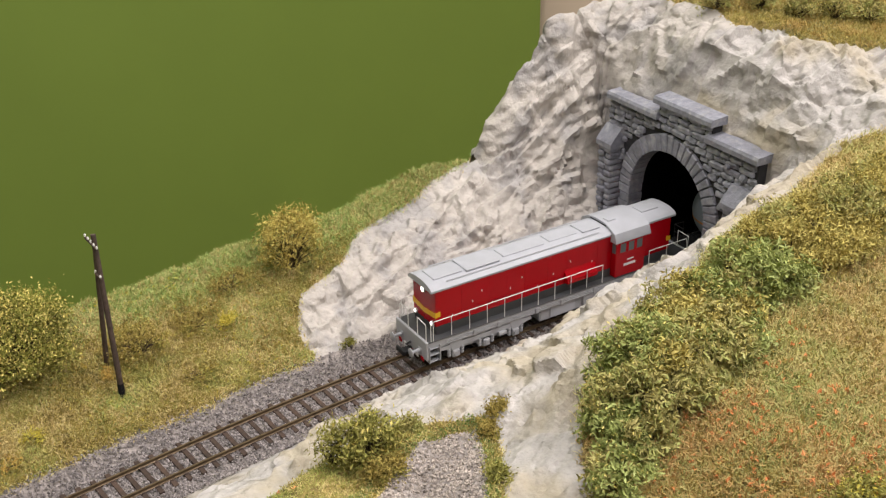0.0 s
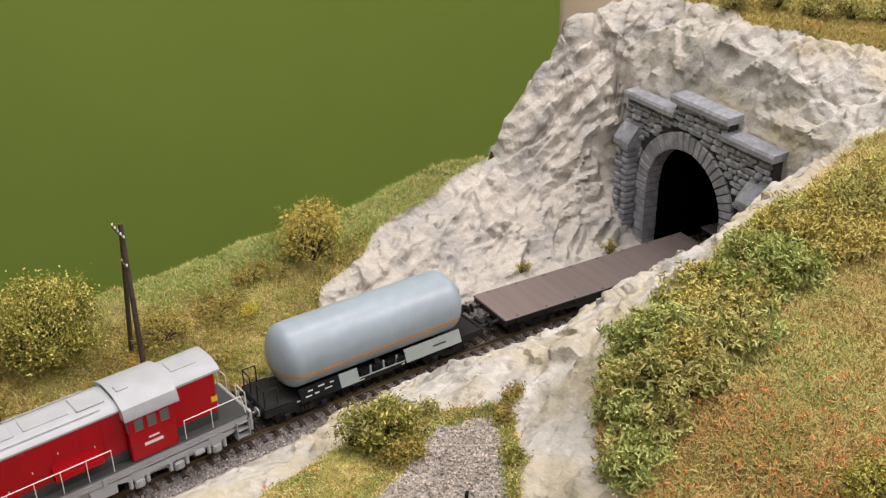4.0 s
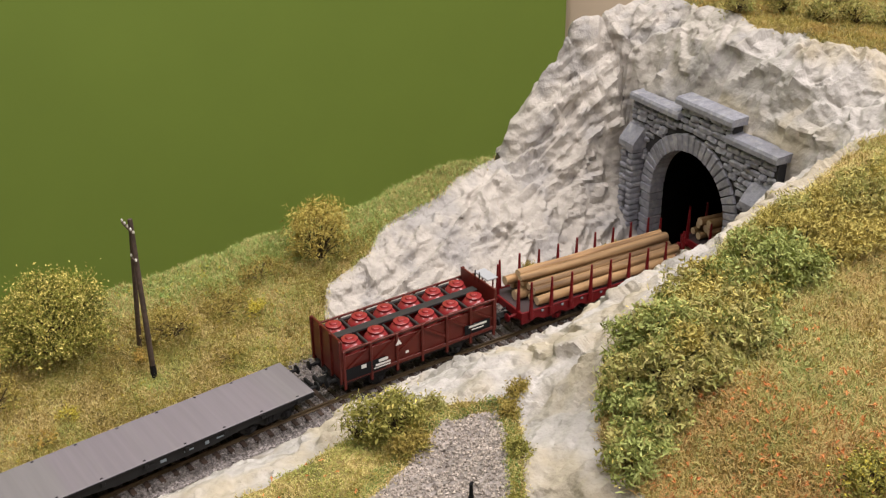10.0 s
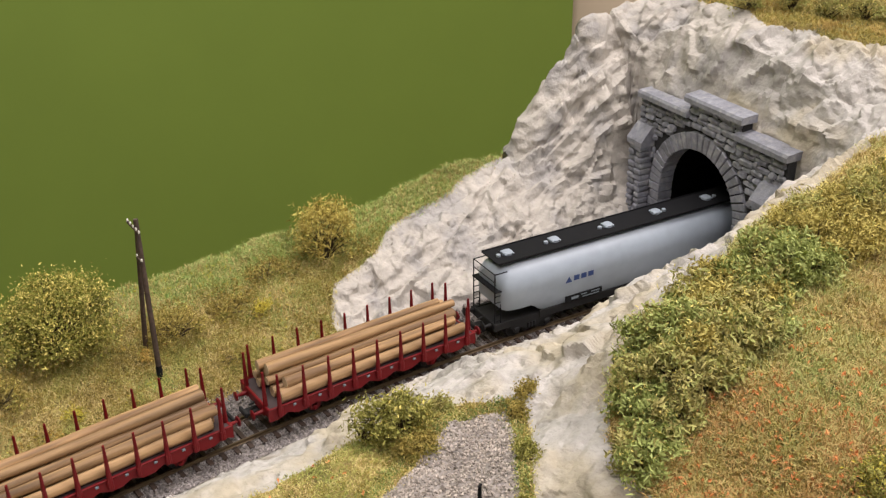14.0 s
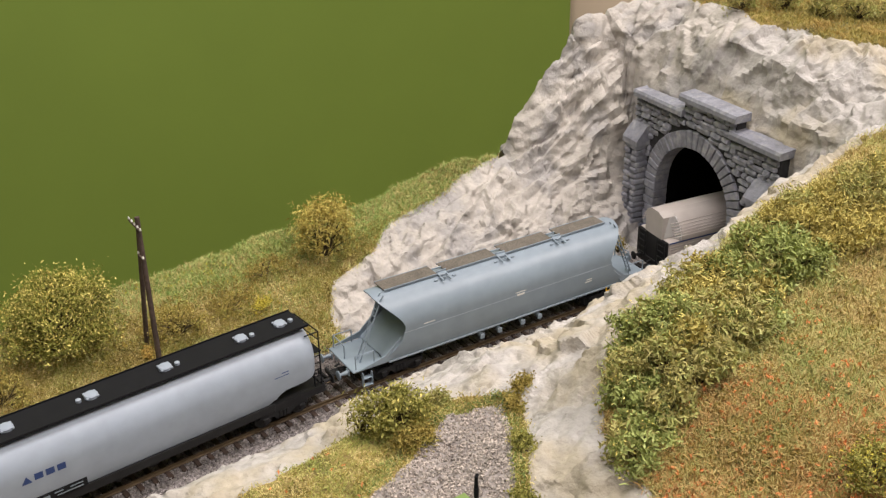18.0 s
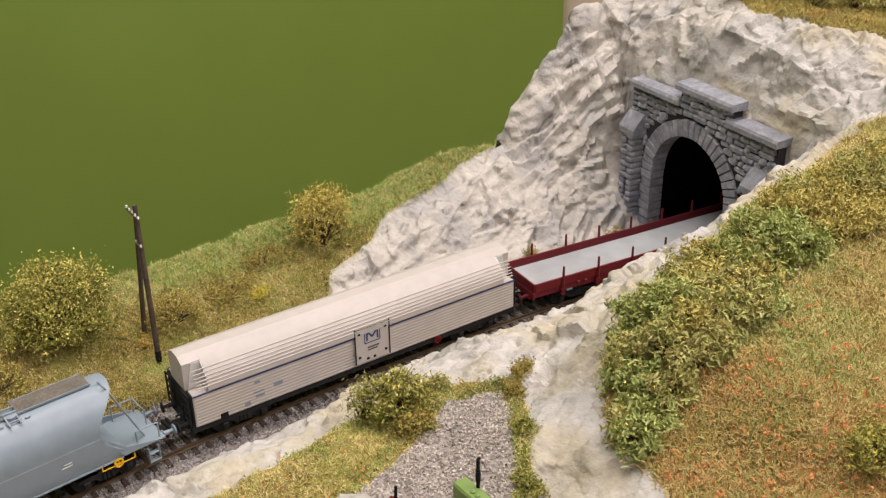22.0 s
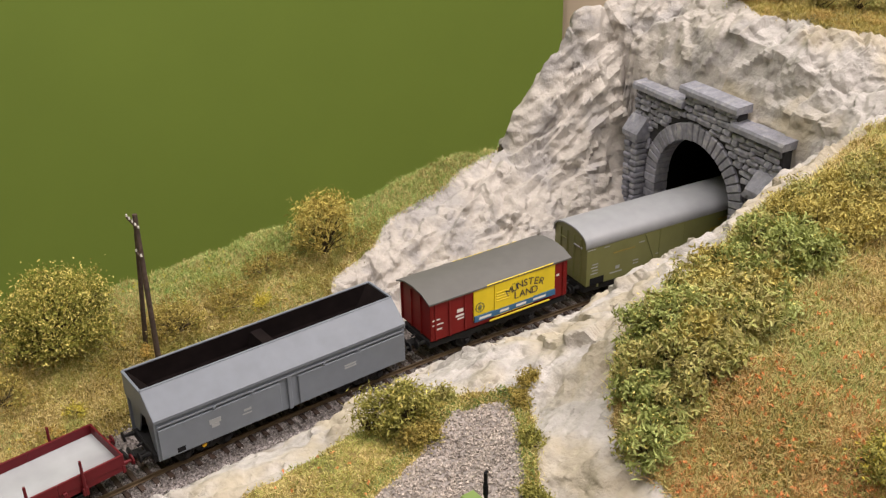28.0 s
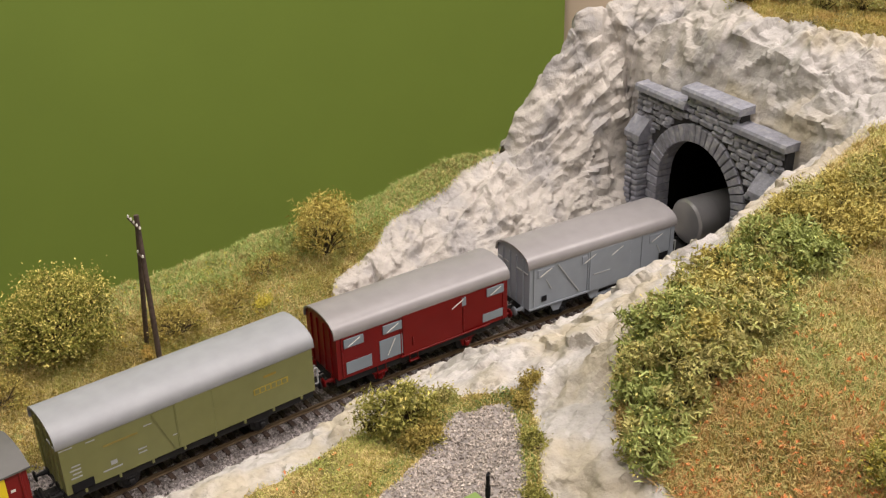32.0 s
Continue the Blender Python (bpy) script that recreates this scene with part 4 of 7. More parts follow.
# ---- 1 diesel locomotive ----
def build_locomotive():
    v, L = vehicle("diesel_locomotive", -32.5, -224, "red and grey diesel locomotive with long hood and lit headlights", "locomotive")
    H = L / 2
    m = Mesh().box((0, 0, 15.6), (L - 4, 31, 5.2), 0.4)
    for z in (14.4, 15.4, 16.4):
        for s in (-1, 1):
            m.box((0, s * 15.6, z), (L - 26, 0.5, 0.45), 0.1)
    part("frame", m, GREY, v, "light grey frame with ribbed side sills")
    part("walkway", Mesh().box((0, 0, 18.4), (L - 3, 32.4, 0.6), 0.15), DECK_GREY, v, "dark grey footplate")
    for s in (-1, 1):
        m = Mesh().box((s * (H - 0.8), 0, 13.5), (1.6, 33, 11.5), 0.4)
        part("buffer_beam", m, GREY, v, "light grey buffer beam")
        for y in (-14.7, 14.7):
            m = Mesh().box((s * (H - 2.2), y, 10.5), (0.5, 3.8, 10.5), 0.1).box((s * (H - 8.8), y, 10.5), (0.5, 3.8, 10.5), 0.1)
            ladder = part("step_ladder", m, GREY, v, "grey corner steps")
            for z in (6.2, 10.2, 14.2):
                part("tread", Mesh().box((s * (H - 5.5), y, z), (6.5, 3.6, 0.5), 0.1), GREY, ladder)
        for k in range(5):
            part("warning_stripe", Mesh().box((s * (H + 0.05), -12 + 6 * k, 7.4), (0.4, 3.2, 2.6), 0.1), WHITE_P if k % 2 else RED, v)
        m = Mesh().path([(s * (H - 1.5), -14, 19), (s * (H - 1.5), -14, 29), (s * (H - 1.5), -5, 29.5), (s * (H - 1.5), -5, 19)], 0.24)
        m.path([(s * (H - 1.5), 14, 19), (s * (H - 1.5), 14, 29), (s * (H - 1.5), 5, 29.5), (s * (H - 1.5), 5, 19)], 0.24)
        part("end_rail", m, WHITE_P, v, "white painted end handrail")
    # hoods
    def hood(x0, x1, w, zt, name, front=0):
        part(name + "_base", Mesh().box(((x0 + x1) / 2, 0, 21.2), (abs(x1 - x0) - 0.6, w - 0.4, 5.4), 0.2), DECK_GREY, v, "dark grey base of the hood")
        return part(name, Mesh().box(((x0 + x1) / 2, 0, (23.6 + zt) / 2), (abs(x1 - x0), w, zt - 23.6), 0.5), RED, v, "glossy red hood")
    long_hood = hood(-35, H - 9, 23.5, 46.6, "long_hood")
    short_hood = hood(-H + 15, -57, 23.5, 46.6, "short_hood")
    def roof(x0, x1, w, z0, h):
        pts = [(-w / 2 - 0.5, z0 - 0.6), (-w / 2 - 0.5, z0 + 0.6), (-w / 2 + 1.2, z0 + h * 0.55), (-w * 0.3, z0 + h * 0.85), (-w * 0.13, z0 + h), (w * 0.13, z0 + h), (w * 0.3, z0 + h * 0.85), (w / 2 - 1.2, z0 + h * 0.55), (w / 2 + 0.5, z0 + 0.6), (w / 2 + 0.5, z0 - 0.6)]
        return Mesh().prism(pts, x0, x1)
    r = part("hood_roof", roof(-35, H - 6.5, 23.5, 46.0, 3.6), ROOF_GREY, v, "pale grey rounded hood roof", smooth=30)
    part("rear_hood_roof", roof(-H + 12, -56, 23.5, 46.0, 3.8), ROOF_GREY, v, "pale grey rounded hood roof", smooth=30)
    for x0, x1, w, z in ((66, 84, 12, 49.6), (42, 64, 15, 49.8), (10, 38, 10, 49.6), (-14, 6, 9, 49.6), (-30, -17, 12, 49.7), (-76, -63, 9, 49.8)):
        part("roof_panel", Mesh().box(((x0 + x1) / 2, 0, z), (x1 - x0, w, 1.0), 0.35), ROOF_GREY, r)
    part("roof_fin", Mesh().box((-33.8, 0, 50.0), (1.0, 15, 1.2), 0.4), BLACK, r)
    for s in (-1, 1):
        part("gutter", Mesh().box((24, s * 12.2, 46.3), (H + 20, 0.5, 0.5), 0.1), ROOF_GREY, r)
        part("roof_rail", Mesh().path([(-26, s * 9.6, 49), (78, s * 9.6, 49)], 0.25), ROOF_GREY, r)
    # cab
    cab = part("cab", Mesh().box((-46.0, 0, 31), (22.6, 32, 24.5), 0.5), RED, v, "red driver's cab")
    part("cab_roof", roof(-60, -33.4, 32.6, 42.4, 9.2), ROOF_GREY, v, "pale grey overhanging cab roof", smooth=30)
    part("roof_hatch", Mesh().box((-39, 3, 51.6), (6, 5, 0.9), 0.3), ROOF_GREY, v)
    for s in (-1, 1):
        for x in (-52.3, -46.0, -39.7):
            w = part("window", Mesh().box((x, s * 16.02, 37.6), (4.4, 0.3, 6.0), 0.1), GLASS, cab, "dark cab window")
            m = Mesh().box((x, s * 16.15, 40.8), (5.0, 0.4, 0.5), 0.1).box((x, s * 16.15, 34.4), (5.0, 0.4, 0.5), 0.1)
            m.box((x - 2.35, s * 16.15, 37.6), (0.5, 0.4, 6.6), 0.1).box((x + 2.35, s * 16.15, 37.6), (0.5, 0.4, 6.6), 0.1)
            part("window_frame", m, RED, w)
        part("end_window", Mesh().box((-34.65, s * 13.9, 37.5), (0.3, 3.0, 6), 0.1), GLASS, cab, "dark cab window")
        bars(cab, [(0, 0, 9, 1.6), (1.5, 3, 5, 0.9)], WHITE_P, s * 16.05, -50, 26)
        m = Mesh()
        xs = [H - 5 - 11.6 * k for k in range(11)]
        m.path([(xs[0] + 1.5, s * 15.8, 19), (xs[0] + 1.5, s * 15.8, 28.7), (xs[0], s * 15.8, 30.5), (xs[-1], s * 15.8, 30.5), (xs[-1], s * 15.8, 19)], 0.24)
        for x in xs:
            m.rod((x, s * 15.8, 18.6), (x, s * 15.8, 30.5), 0.2, 6)
        part("handrail", m, WHITE_P, v, "white painted side handrail")
        m = Mesh().path([(-61, s * 15.8, 19), (-61, s * 15.8, 29.3), (-H + 5, s * 15.8, 29.3), (-H + 3, s * 15.8, 19)], 0.24).rod((-75, s * 15.8, 18.6), (-75, s * 15.8, 29.3), 0.2, 6)
        part("handrail", m, WHITE_P, v, "white painted side handrail")
        for x in (70, 52, 40, 28, 12, -2, -14, -24):
            part("door_edge", Mesh().box((x, s * 11.8, 34), (0.25, 0.2, 17), 0.05), RED, long_hood)
        for k, x in enumerate((76, 63, 57, 50, 38, 30, 19, 8, -4, -12, -20)):
            part("latch", Mesh().box((x, s * 11.95, 28.5 + 4.5 * (k % 3)), (0.4, 0.3, 1.1), 0.08), WHITE_P, long_hood)
        part("air_pipe", Mesh().path([(36, s * 12.0, 29.5), (60, s * 12.0, 29.5), (60, s * 12.0, 31)], 0.22), RED, long_hood)
        part("exhaust_cover", Mesh().prism([(s * 11.6, 25), (s * 15.2, 25), (s * 15.2, 27.5), (s * 11.6, 33)], -22, 0), RED, v, "sloped red casing on the footplate")
    # front faces: yellow stripe and lamps
    for s, x in ((1, H - 9), (-1, -H + 15)):
        for y0, y1 in ((-11.9, 0), (0, 11.9)):
            part("yellow_stripe", Mesh().prism([(y0, 29.5 if y0 else 28.0), (y1, 28.0 if y0 else 29.5), (y1, 31.0 if y0 else 32.5), (y0, 32.5 if y0 else 31.0)], x - 0.1, x + s * 0.25), YELLOW, v)
        for sy in (-1, 1):
            part("side_stripe", Mesh().prism([(x, 29.5), (x - s * 3.0, 29.9), (x - s * 3.0, 32.9), (x, 32.5)], sy * 11.6, sy * 11.95, axis="y"), YELLOW, v)
        for y, z, q in ((0, 42.4, 1.5), (-8.5, 25.0, 1.1), (8.5, 25.0, 1.1)):
            lit = s > 0
            lamp = part("headlight", Mesh().rod((x - s * 0.5, y, z), (x + s * 0.9, y, z), q + 0.35, 12), ALU, v, "round headlight")
            part("lens", Mesh().rod((x + s * 0.7, y, z), (x + s * 1.05, y, z), q, 12), GLOW if lit else GLASS, lamp)
        part("door_seam", Mesh().box((x + s * 0.1, 0, 27), (0.3, 0.3, 7), 0.05), RED, v)
    part("fuel_tank", Mesh().box((-3, 0, 9.0), (42, 27, 8.6), 0.9), GREY, v, "light grey fuel tank")
    for x in (56, -56):
        b = bogie(v, x, 40, GREY, axles=3)
    for s in (-1, 1):
        for x in (56, -56):
            part("bogie_beam", Mesh().prism([(x - 31, 12.2), (x + 31, 12.2), (x + 31, 10.4), (x + 24, 9.0), (x - 24, 9.0), (x - 31, 10.4)], s * 14.3 - 0.5, s * 14.3 + 0.5, axis="y"), GREY, v, "light grey bogie side beam")
            for dx in (-20, 0, 20):
                axle = part("axle_box", Mesh().box((x + dx, s * 14.6, 5.6), (5.0, 2.0, 4.6), 0.6).rod((x + dx, s * 15.4, 5.6), (x + dx, s * 16.1, 5.6), 1.5, 12), GREY, v, "light grey axle box")
                for e in (-4.2, 4.2):
                    part("coil_spring", Mesh().lathe([(4.4 + 0.8 * q, 1.15 if q % 2 else 0.85) for q in range(7)], 10, at=(x + dx + e, s * 14.5, 0), axis="z"), GREY, axle)
            part("brake_cylinder", Mesh().rod((x - 8, s * 15.0, 8.2), (x - 13, s * 15.0, 8.2), 1.5, 12), GREY, v)
        for x in (64, 48, 22, 4, -20):
            part("sill_bracket", Mesh().box((x, s * 15.9, 15.2), (2.2, 0.8, 3.6), 0.2), GREY, v)
        part("tank_panel", Mesh().box((2, s * 13.8, 9.2), (18, 0.8, 6.6), 0.2), ROOF_GREY, v, "pale grey tank panel")
        part("battery_box", Mesh().box((-19, s * 14.0, 9.4), (13, 2.0, 7.0), 0.4), GREY, v)
        for x in (76, 36, -36, -76):
            part("sand_box", Mesh().prism([(x - 4, 13), (x + 4, 13), (x + 2.5, 8), (x - 2.5, 8)], s * 13 - 2, s * 13 + 2, axis="y"), GREY, v)
    ends(v, L, GREY)


build_locomotive()


# ---- 2 pressure gas wagon ----
def build_gas_wagon():
    v, L = vehicle("gas_tank_wagon", -233, -368, "pale blue-grey gas tank wagon with an orange band")
    H = L / 2
    frame_bars(v, L, 9, 13, 27)
    R, ZC, X0, X1, DOME = 17.2, 32.0, -46.5, 46.0, 10.0
    tank = part("tank", Mesh().lathe([(X0 - DOME * math.cos(a), R * math.sin(a)) for a in np.linspace(0.05, math.pi / 2, 9)] + [(X1 + DOME * math.sin(a), R * math.cos(a)) for a in np.linspace(0.0, math.pi / 2 - 0.05, 9)], 52, at=(0, 0, ZC)), GAS_BLUE, v, "smooth pale blue-grey pressure tank", smooth=35)
    za, zb = 26.4, 27.8
    for s in (-1, 1):
        ya, yb = (math.sqrt(R * R - (z - ZC) ** 2) for z in (za, zb))
        m = Mesh().prism([(s * (ya - 0.4), za), (s * (ya + 0.14), za), (s * (yb + 0.14), zb), (s * (yb - 0.4), zb)], X0, X1)
        part("orange_band", m, ORANGE, tank)
    for sx, x0 in ((1, X1), (-1, X0)):
        m = Mesh()
        n = 20
        for i in range(n + 1):
            b = -math.pi / 2 + math.pi * i / n
            for z in (za, zb):
                rr = math.sqrt(R * R - (z - ZC) ** 2)
                m.v.append((x0 + sx * (DOME + 0.1) * math.cos(b) * rr / R, (rr + 0.14) * math.sin(b), z))
        m.f += [(2 * i, 2 * i + 1, 2 * i + 3, 2 * i + 2) for i in range(n)]
        part("orange_band", m, ORANGE, tank)
    part("manhole", Mesh().lathe([(-1, 4.2), (1.5, 4.2), (2.0, 3.6), (2.2, 0.5)], 16, at=(X0 - DOME - 0.5, 0, 35)), GAS_BLUE, tank, "small round manhole cover")
    part("valve", Mesh().rod((X0 - DOME + 1, 7, 26), (X0 - DOME - 3.0, 7, 26), 1.2, 10).rod((X0 - DOME - 2.2, 7, 26), (X0 - DOME - 3.0, 7, 26), 2.0, 10), BLACK, tank)
    for s in (-1, 1):
        def skirt(x0, x1):
            return Mesh().prism([(s * 15.9, 11.6), (s * 13.0, 18.2), (s * 12.4, 18.2), (s * 15.3, 11.6)], x0, x1)
        part("apron", skirt(-51, -15), GAS_SILL, v, "pale grey-green sloping apron plate")
        part("apron", skirt(14, 25), GAS_SILL, v, "pale grey-green sloping apron plate")
        part("sill_strip", Mesh().box((0, s * 14.2, 12.4), (100, 0.6, 0.8), 0.1), GAS_SILL, v)
        p = part("data_panel", skirt(25, 48), BLACK, v, "black data panel with white markings")
        for dx, z, ln in ((28, 16.4, 3), (33, 16.6, 5), (40, 16.0, 4), (29, 14.4, 6), (37, 14.0, 3.5), (41, 13.8, 5)):
            part("marking", Mesh().box((dx + ln / 2, s * (15.95 - (z - 11.6) * 0.44), z), (ln * 0.7, 0.2, 0.8), 0.02), WHITE_P, p)
        part("marking", Mesh().box((-37, s * 14.7, 14.9), (8, 0.3, 1.0), 0.05), DECK_GREY, v)
        for x in (10, 2, -6, -12):
            part("valve_box", Mesh().box((x, s * 12.8, 13.6), (5, 3, 3.8), 0.3), BLACK, v)
            part("valve_post", Mesh().box((x - 3.8, s * 13.6, 14.5), (1.0, 0.8, 5.6), 0.15), GAS_SILL, v)
        bars(v, [(0, 0, 5, 0.7), (26, 0, 2, 0.9), (31, 0, 2, 0.9), (56, 0, 4, 0.6), (68, 0, 4, 0.6)], WHITE_P, s * 13.66, -46, 10.4)
    for x in (-38, 0, 36):
        part("saddle", Mesh().prism([(-13, 12.5), (13, 12.5), (9, 17.5), (0, 15.2), (-9, 17.5)], x - 1.5, x + 1.5), UNDER, v)
    part("platform", Mesh().box((H - 7, 0, 13.6), (13.5, 27, 0.8), 0.2), UNDER, v, "black brakeman's platform")
    m = Mesh()
    for y in (-12, 12):
        m.path([(H - 1, y, 14), (H - 1, y, 24), (H - 8, y, 24), (H - 8, y, 14)], 0.35)
    m.path([(H - 1, -12, 24), (H - 1, -4, 24), (H - 1, -4, 14)], 0.35).path([(H - 1, 12, 24), (H - 1, 4, 24), (H - 1, 4, 14)], 0.35).path([(H - 1, -12, 19), (H - 1, -4, 19)], 0.3)
    part("railing", m, UNDER, v, "black brakeman's platform railing")
    for x in (-45, 45):
        bogie(v, x, 21)
    brake_gear(v, 60)
    ends(v, L)


build_gas_wagon()


# ---- 3, 4 flat wagons ----
def build_flat(name, front, rear, deck, label):
    v, L = vehicle(name, front, rear, label)
    H = L / 2
    d = part("deck", Mesh().box((0, 0, 14.6), (L, 34.5, 1.4), 0.25), deck, v, "worn smooth brown-grey plank deck")
    for s in (-1, 1):
        m = Mesh().prism([(-H + 1, 13.9), (H - 1, 13.9), (H - 1, 11.2), (H * 0.55, 10.4), (H * 0.3, 8.2), (-H * 0.3, 8.2), (-H * 0.55, 10.4), (-H + 1, 11.2)], s * 15.6 - 0.6, s * 15.6 + 0.6, axis="y")
        part("fish_belly_sill", m, UNDER, v, "dark grey fish-belly side sill")
        part("edge_strip", Mesh().box((0, s * 17.3, 14.5), (L, 0.4, 1.0), 0.1), UNDER, v)
        for k in range(8):
            part("stake_pocket", Mesh().box((-H + 9 + (L - 18) * k / 7, s * 16.7, 12.6), (2.2, 1.4, 2.4), 0.25), UNDER, v)
            part("lashing_ring", Mesh().box((-H + 9 + (L - 18) * k / 7, s * 15.9, 15.35), (1.3, 0.9, 0.25), 0.08), UNDER, d)
        bars(v, [(0, 0, 4, 0.8), (8, 0, 2, 2.0), (16, 0, 5, 0.8), (30, 0, 3, 1.6)], PANEL_GREY, s * 16.3, -30, 11.2)
        part("end_beam", Mesh().box((s * (H - 0.5), 0, 12.6), (1.4, 33, 3.4), 0.3), UNDER, v)
        part("hand_wheel", Mesh().lathe([(0, 1.2), (0, 2.0), (0.4, 2.0), (0.4, 1.2)], 14, at=(8, s * 16.2, 10.2), axis="y"), UNDER, v)
    part("centre_sill", Mesh().box((0, 0, 11.5), (L - 6, 12, 4), 0.3), UNDER, v)
    for x in (-H + 24, H - 24):
        bogie(v, x, 20.7)
    brake_gear(v, 60)
    ends(v, L)


build_flat("flat_wagon", -382, -541, DECK_BROWN, "empty bogie flat wagon with a worn brown deck")
build_flat("flat_wagon", -556.5, -718, DECK_MAUVE, "empty bogie flat wagon with a worn mauve-grey deck")


# ---- 5 open wagon with earthenware pots ----
def build_pot_wagon():
    v, L = vehicle("acid_pot_wagon", -736, -834, "oxide red open wagon carrying twelve round red pots")
    H = L / 2
    frame_bars(v, L, 9.5, 12.5, 28)
    for s in (-1, 1):
        m = Mesh().box((s * (H - 0.7), 0, 26), (1.2, 33, 24), 0.3)
        e = part("end_wall", m, OXIDE, v, "tall oxide red end wall")
        for y in (-15.5, -5.5, 5.5, 15.5):
            part("end_post", Mesh().box((s * (H + 0.2), y, 25), (1.2, 1.4, 26), 0.2), OXIDE, e)
        for y in (-2, 2):
            part("end_stay", Mesh().rod((s * (H - 1), y, 36), (s * (H - 1), y, 42), 0.4, 6), BLACK, e) if s < 0 else None
        # framed sides, open above, with slanting struts
        part("top_rail", Mesh().box((0, s * 16.4, 31.6), (L - 2, 1.0, 1.2), 0.2), OXIDE, v)
        part("bottom_rail", Mesh().box((0, s * 16.4, 14), (L - 2, 1.2, 2.2), 0.2), OXIDE, v)
        part("side_board", Mesh().box((0, s * 15.6, 21.5), (L - 4, 0.7, 13.5), 0.1), OXIDE, v, "dark oxide red side boards")
        for k in range(7):
            x = -H + 1.5 + (L - 3) * k / 6
            part("side_post", Mesh().box((x, s * 16.6, 20.5), (1.5, 1.4, 23), 0.2), OXIDE, v)
        for k in range(6):
            x = -H + 1.5 + (L - 3) * (k + 0.5) / 6
            up = 1 if k < 3 else -1
            q = Mesh().prism([(x - 7, 23.5 - up * 4.6), (x + 7, 23.5 + up * 4.6), (x + 7, 24.9 + up * 4.6), (x - 7, 24.9 - up * 4.6)], s * 16.2, s * 16.9, axis="y")
            part("strut", q, OXIDE, v)
        part("data_board", Mesh().box((-H + 12 if s < 0 else H - 14, s * 17.15, 17.5), (24, 0.3, 7), 0.1), BLACK, v, "black board with white lettering")
        part("data_board", Mesh().box((H - 12 if s < 0 else -H + 13, s * 17.15, 18.5), (17, 0.3, 6), 0.1), BLACK, v, "black board with white lettering")
        bars(v, [(0, 1.6, 5.5, 1.7), (-1.5, -0.6, 9, 1.2), (-1.5, -2.2, 10, 0.7), (-13, 1, 2, 1.5), (13, 1.5, 3, 2.2)], WHITE_P, s * 17.4, 22 if s > 0 else -38, 18)
        bars(v, [(0, 1.5, 12, 1.2), (2, -0.6, 8, 0.7)], WHITE_P, s * 17.4, -H + 7 if s > 0 else H - 18, 18.5)
        tri = Mesh().prism([(13, 25), (17, 25), (15, 28.4)], s * 17.0, s * 17.35, axis="y")
        part("warning_triangle", tri, WHITE_P, v, "white warning triangle")
        part("rack_rail", Mesh().box((0, s * 14.6, 30.2), (L - 4, 1.6, 1.6), 0.3), CRATE, v)
    part("rack", Mesh().box((0, 0, 31.4), (L - 5, 5.0, 1.6), 0.3), CRATE, v, "black wooden centre plank of the rack")
    part("floor", Mesh().box((0, 0, 13.2), (L - 3, 31, 1.0), 0.1), CRATE, v)
    prof = [(14, 5.2), (18, 6.6), (24, 7.3), (28.5, 7.2), (31.2, 6.4), (33, 5.0), (33.7, 3.9), (33.9, 4.3), (34.9, 4.4), (35.2, 3.9), (35.3, 2.4), (36.0, 2.2), (36.3, 1.7), (36.4, 0.4)]
    pot = Mesh().lathe(prof, 22, axis="z").data("pot", POT, 50)
    for k in range(6):
        x = -H + 9.5 + (L - 19) * k / 5
        for y in (-8.7, 8.7):
            part("pot", pot, None, v, "round glazed red earthenware pot", at=at_mm(x, y, -1.6))
        part("cross_rail", Mesh().box((x + 7.9, 0, 29.8), (1.4, 29, 1.8), 0.3), CRATE, v) if k < 5 else None
    # brakeman's platform behind the end
    part("brake_platform", Mesh().box((-H - 3.5, 0, 14), (7, 22, 0.8), 0.2), UNDER, v)
    part("brake_cabin", Mesh().box((-H - 3.6, 2, 39.4), (7.4, 13, 1.2), 0.35), ROOF_GREY, v, "small pale grey roof over the brake platform")
    part("brake_post", Mesh().path([(-H - 5.5, 6, 14), (-H - 5.5, 6, 39), (-H - 5.5, -4, 39), (-H - 5.5, -4, 14)], 0.5), OXIDE, v)
    for x in (-25, 25):
        axle_gear(v, x)
    brake_gear(v, 40)
    ends(v, L)


build_pot_wagon()


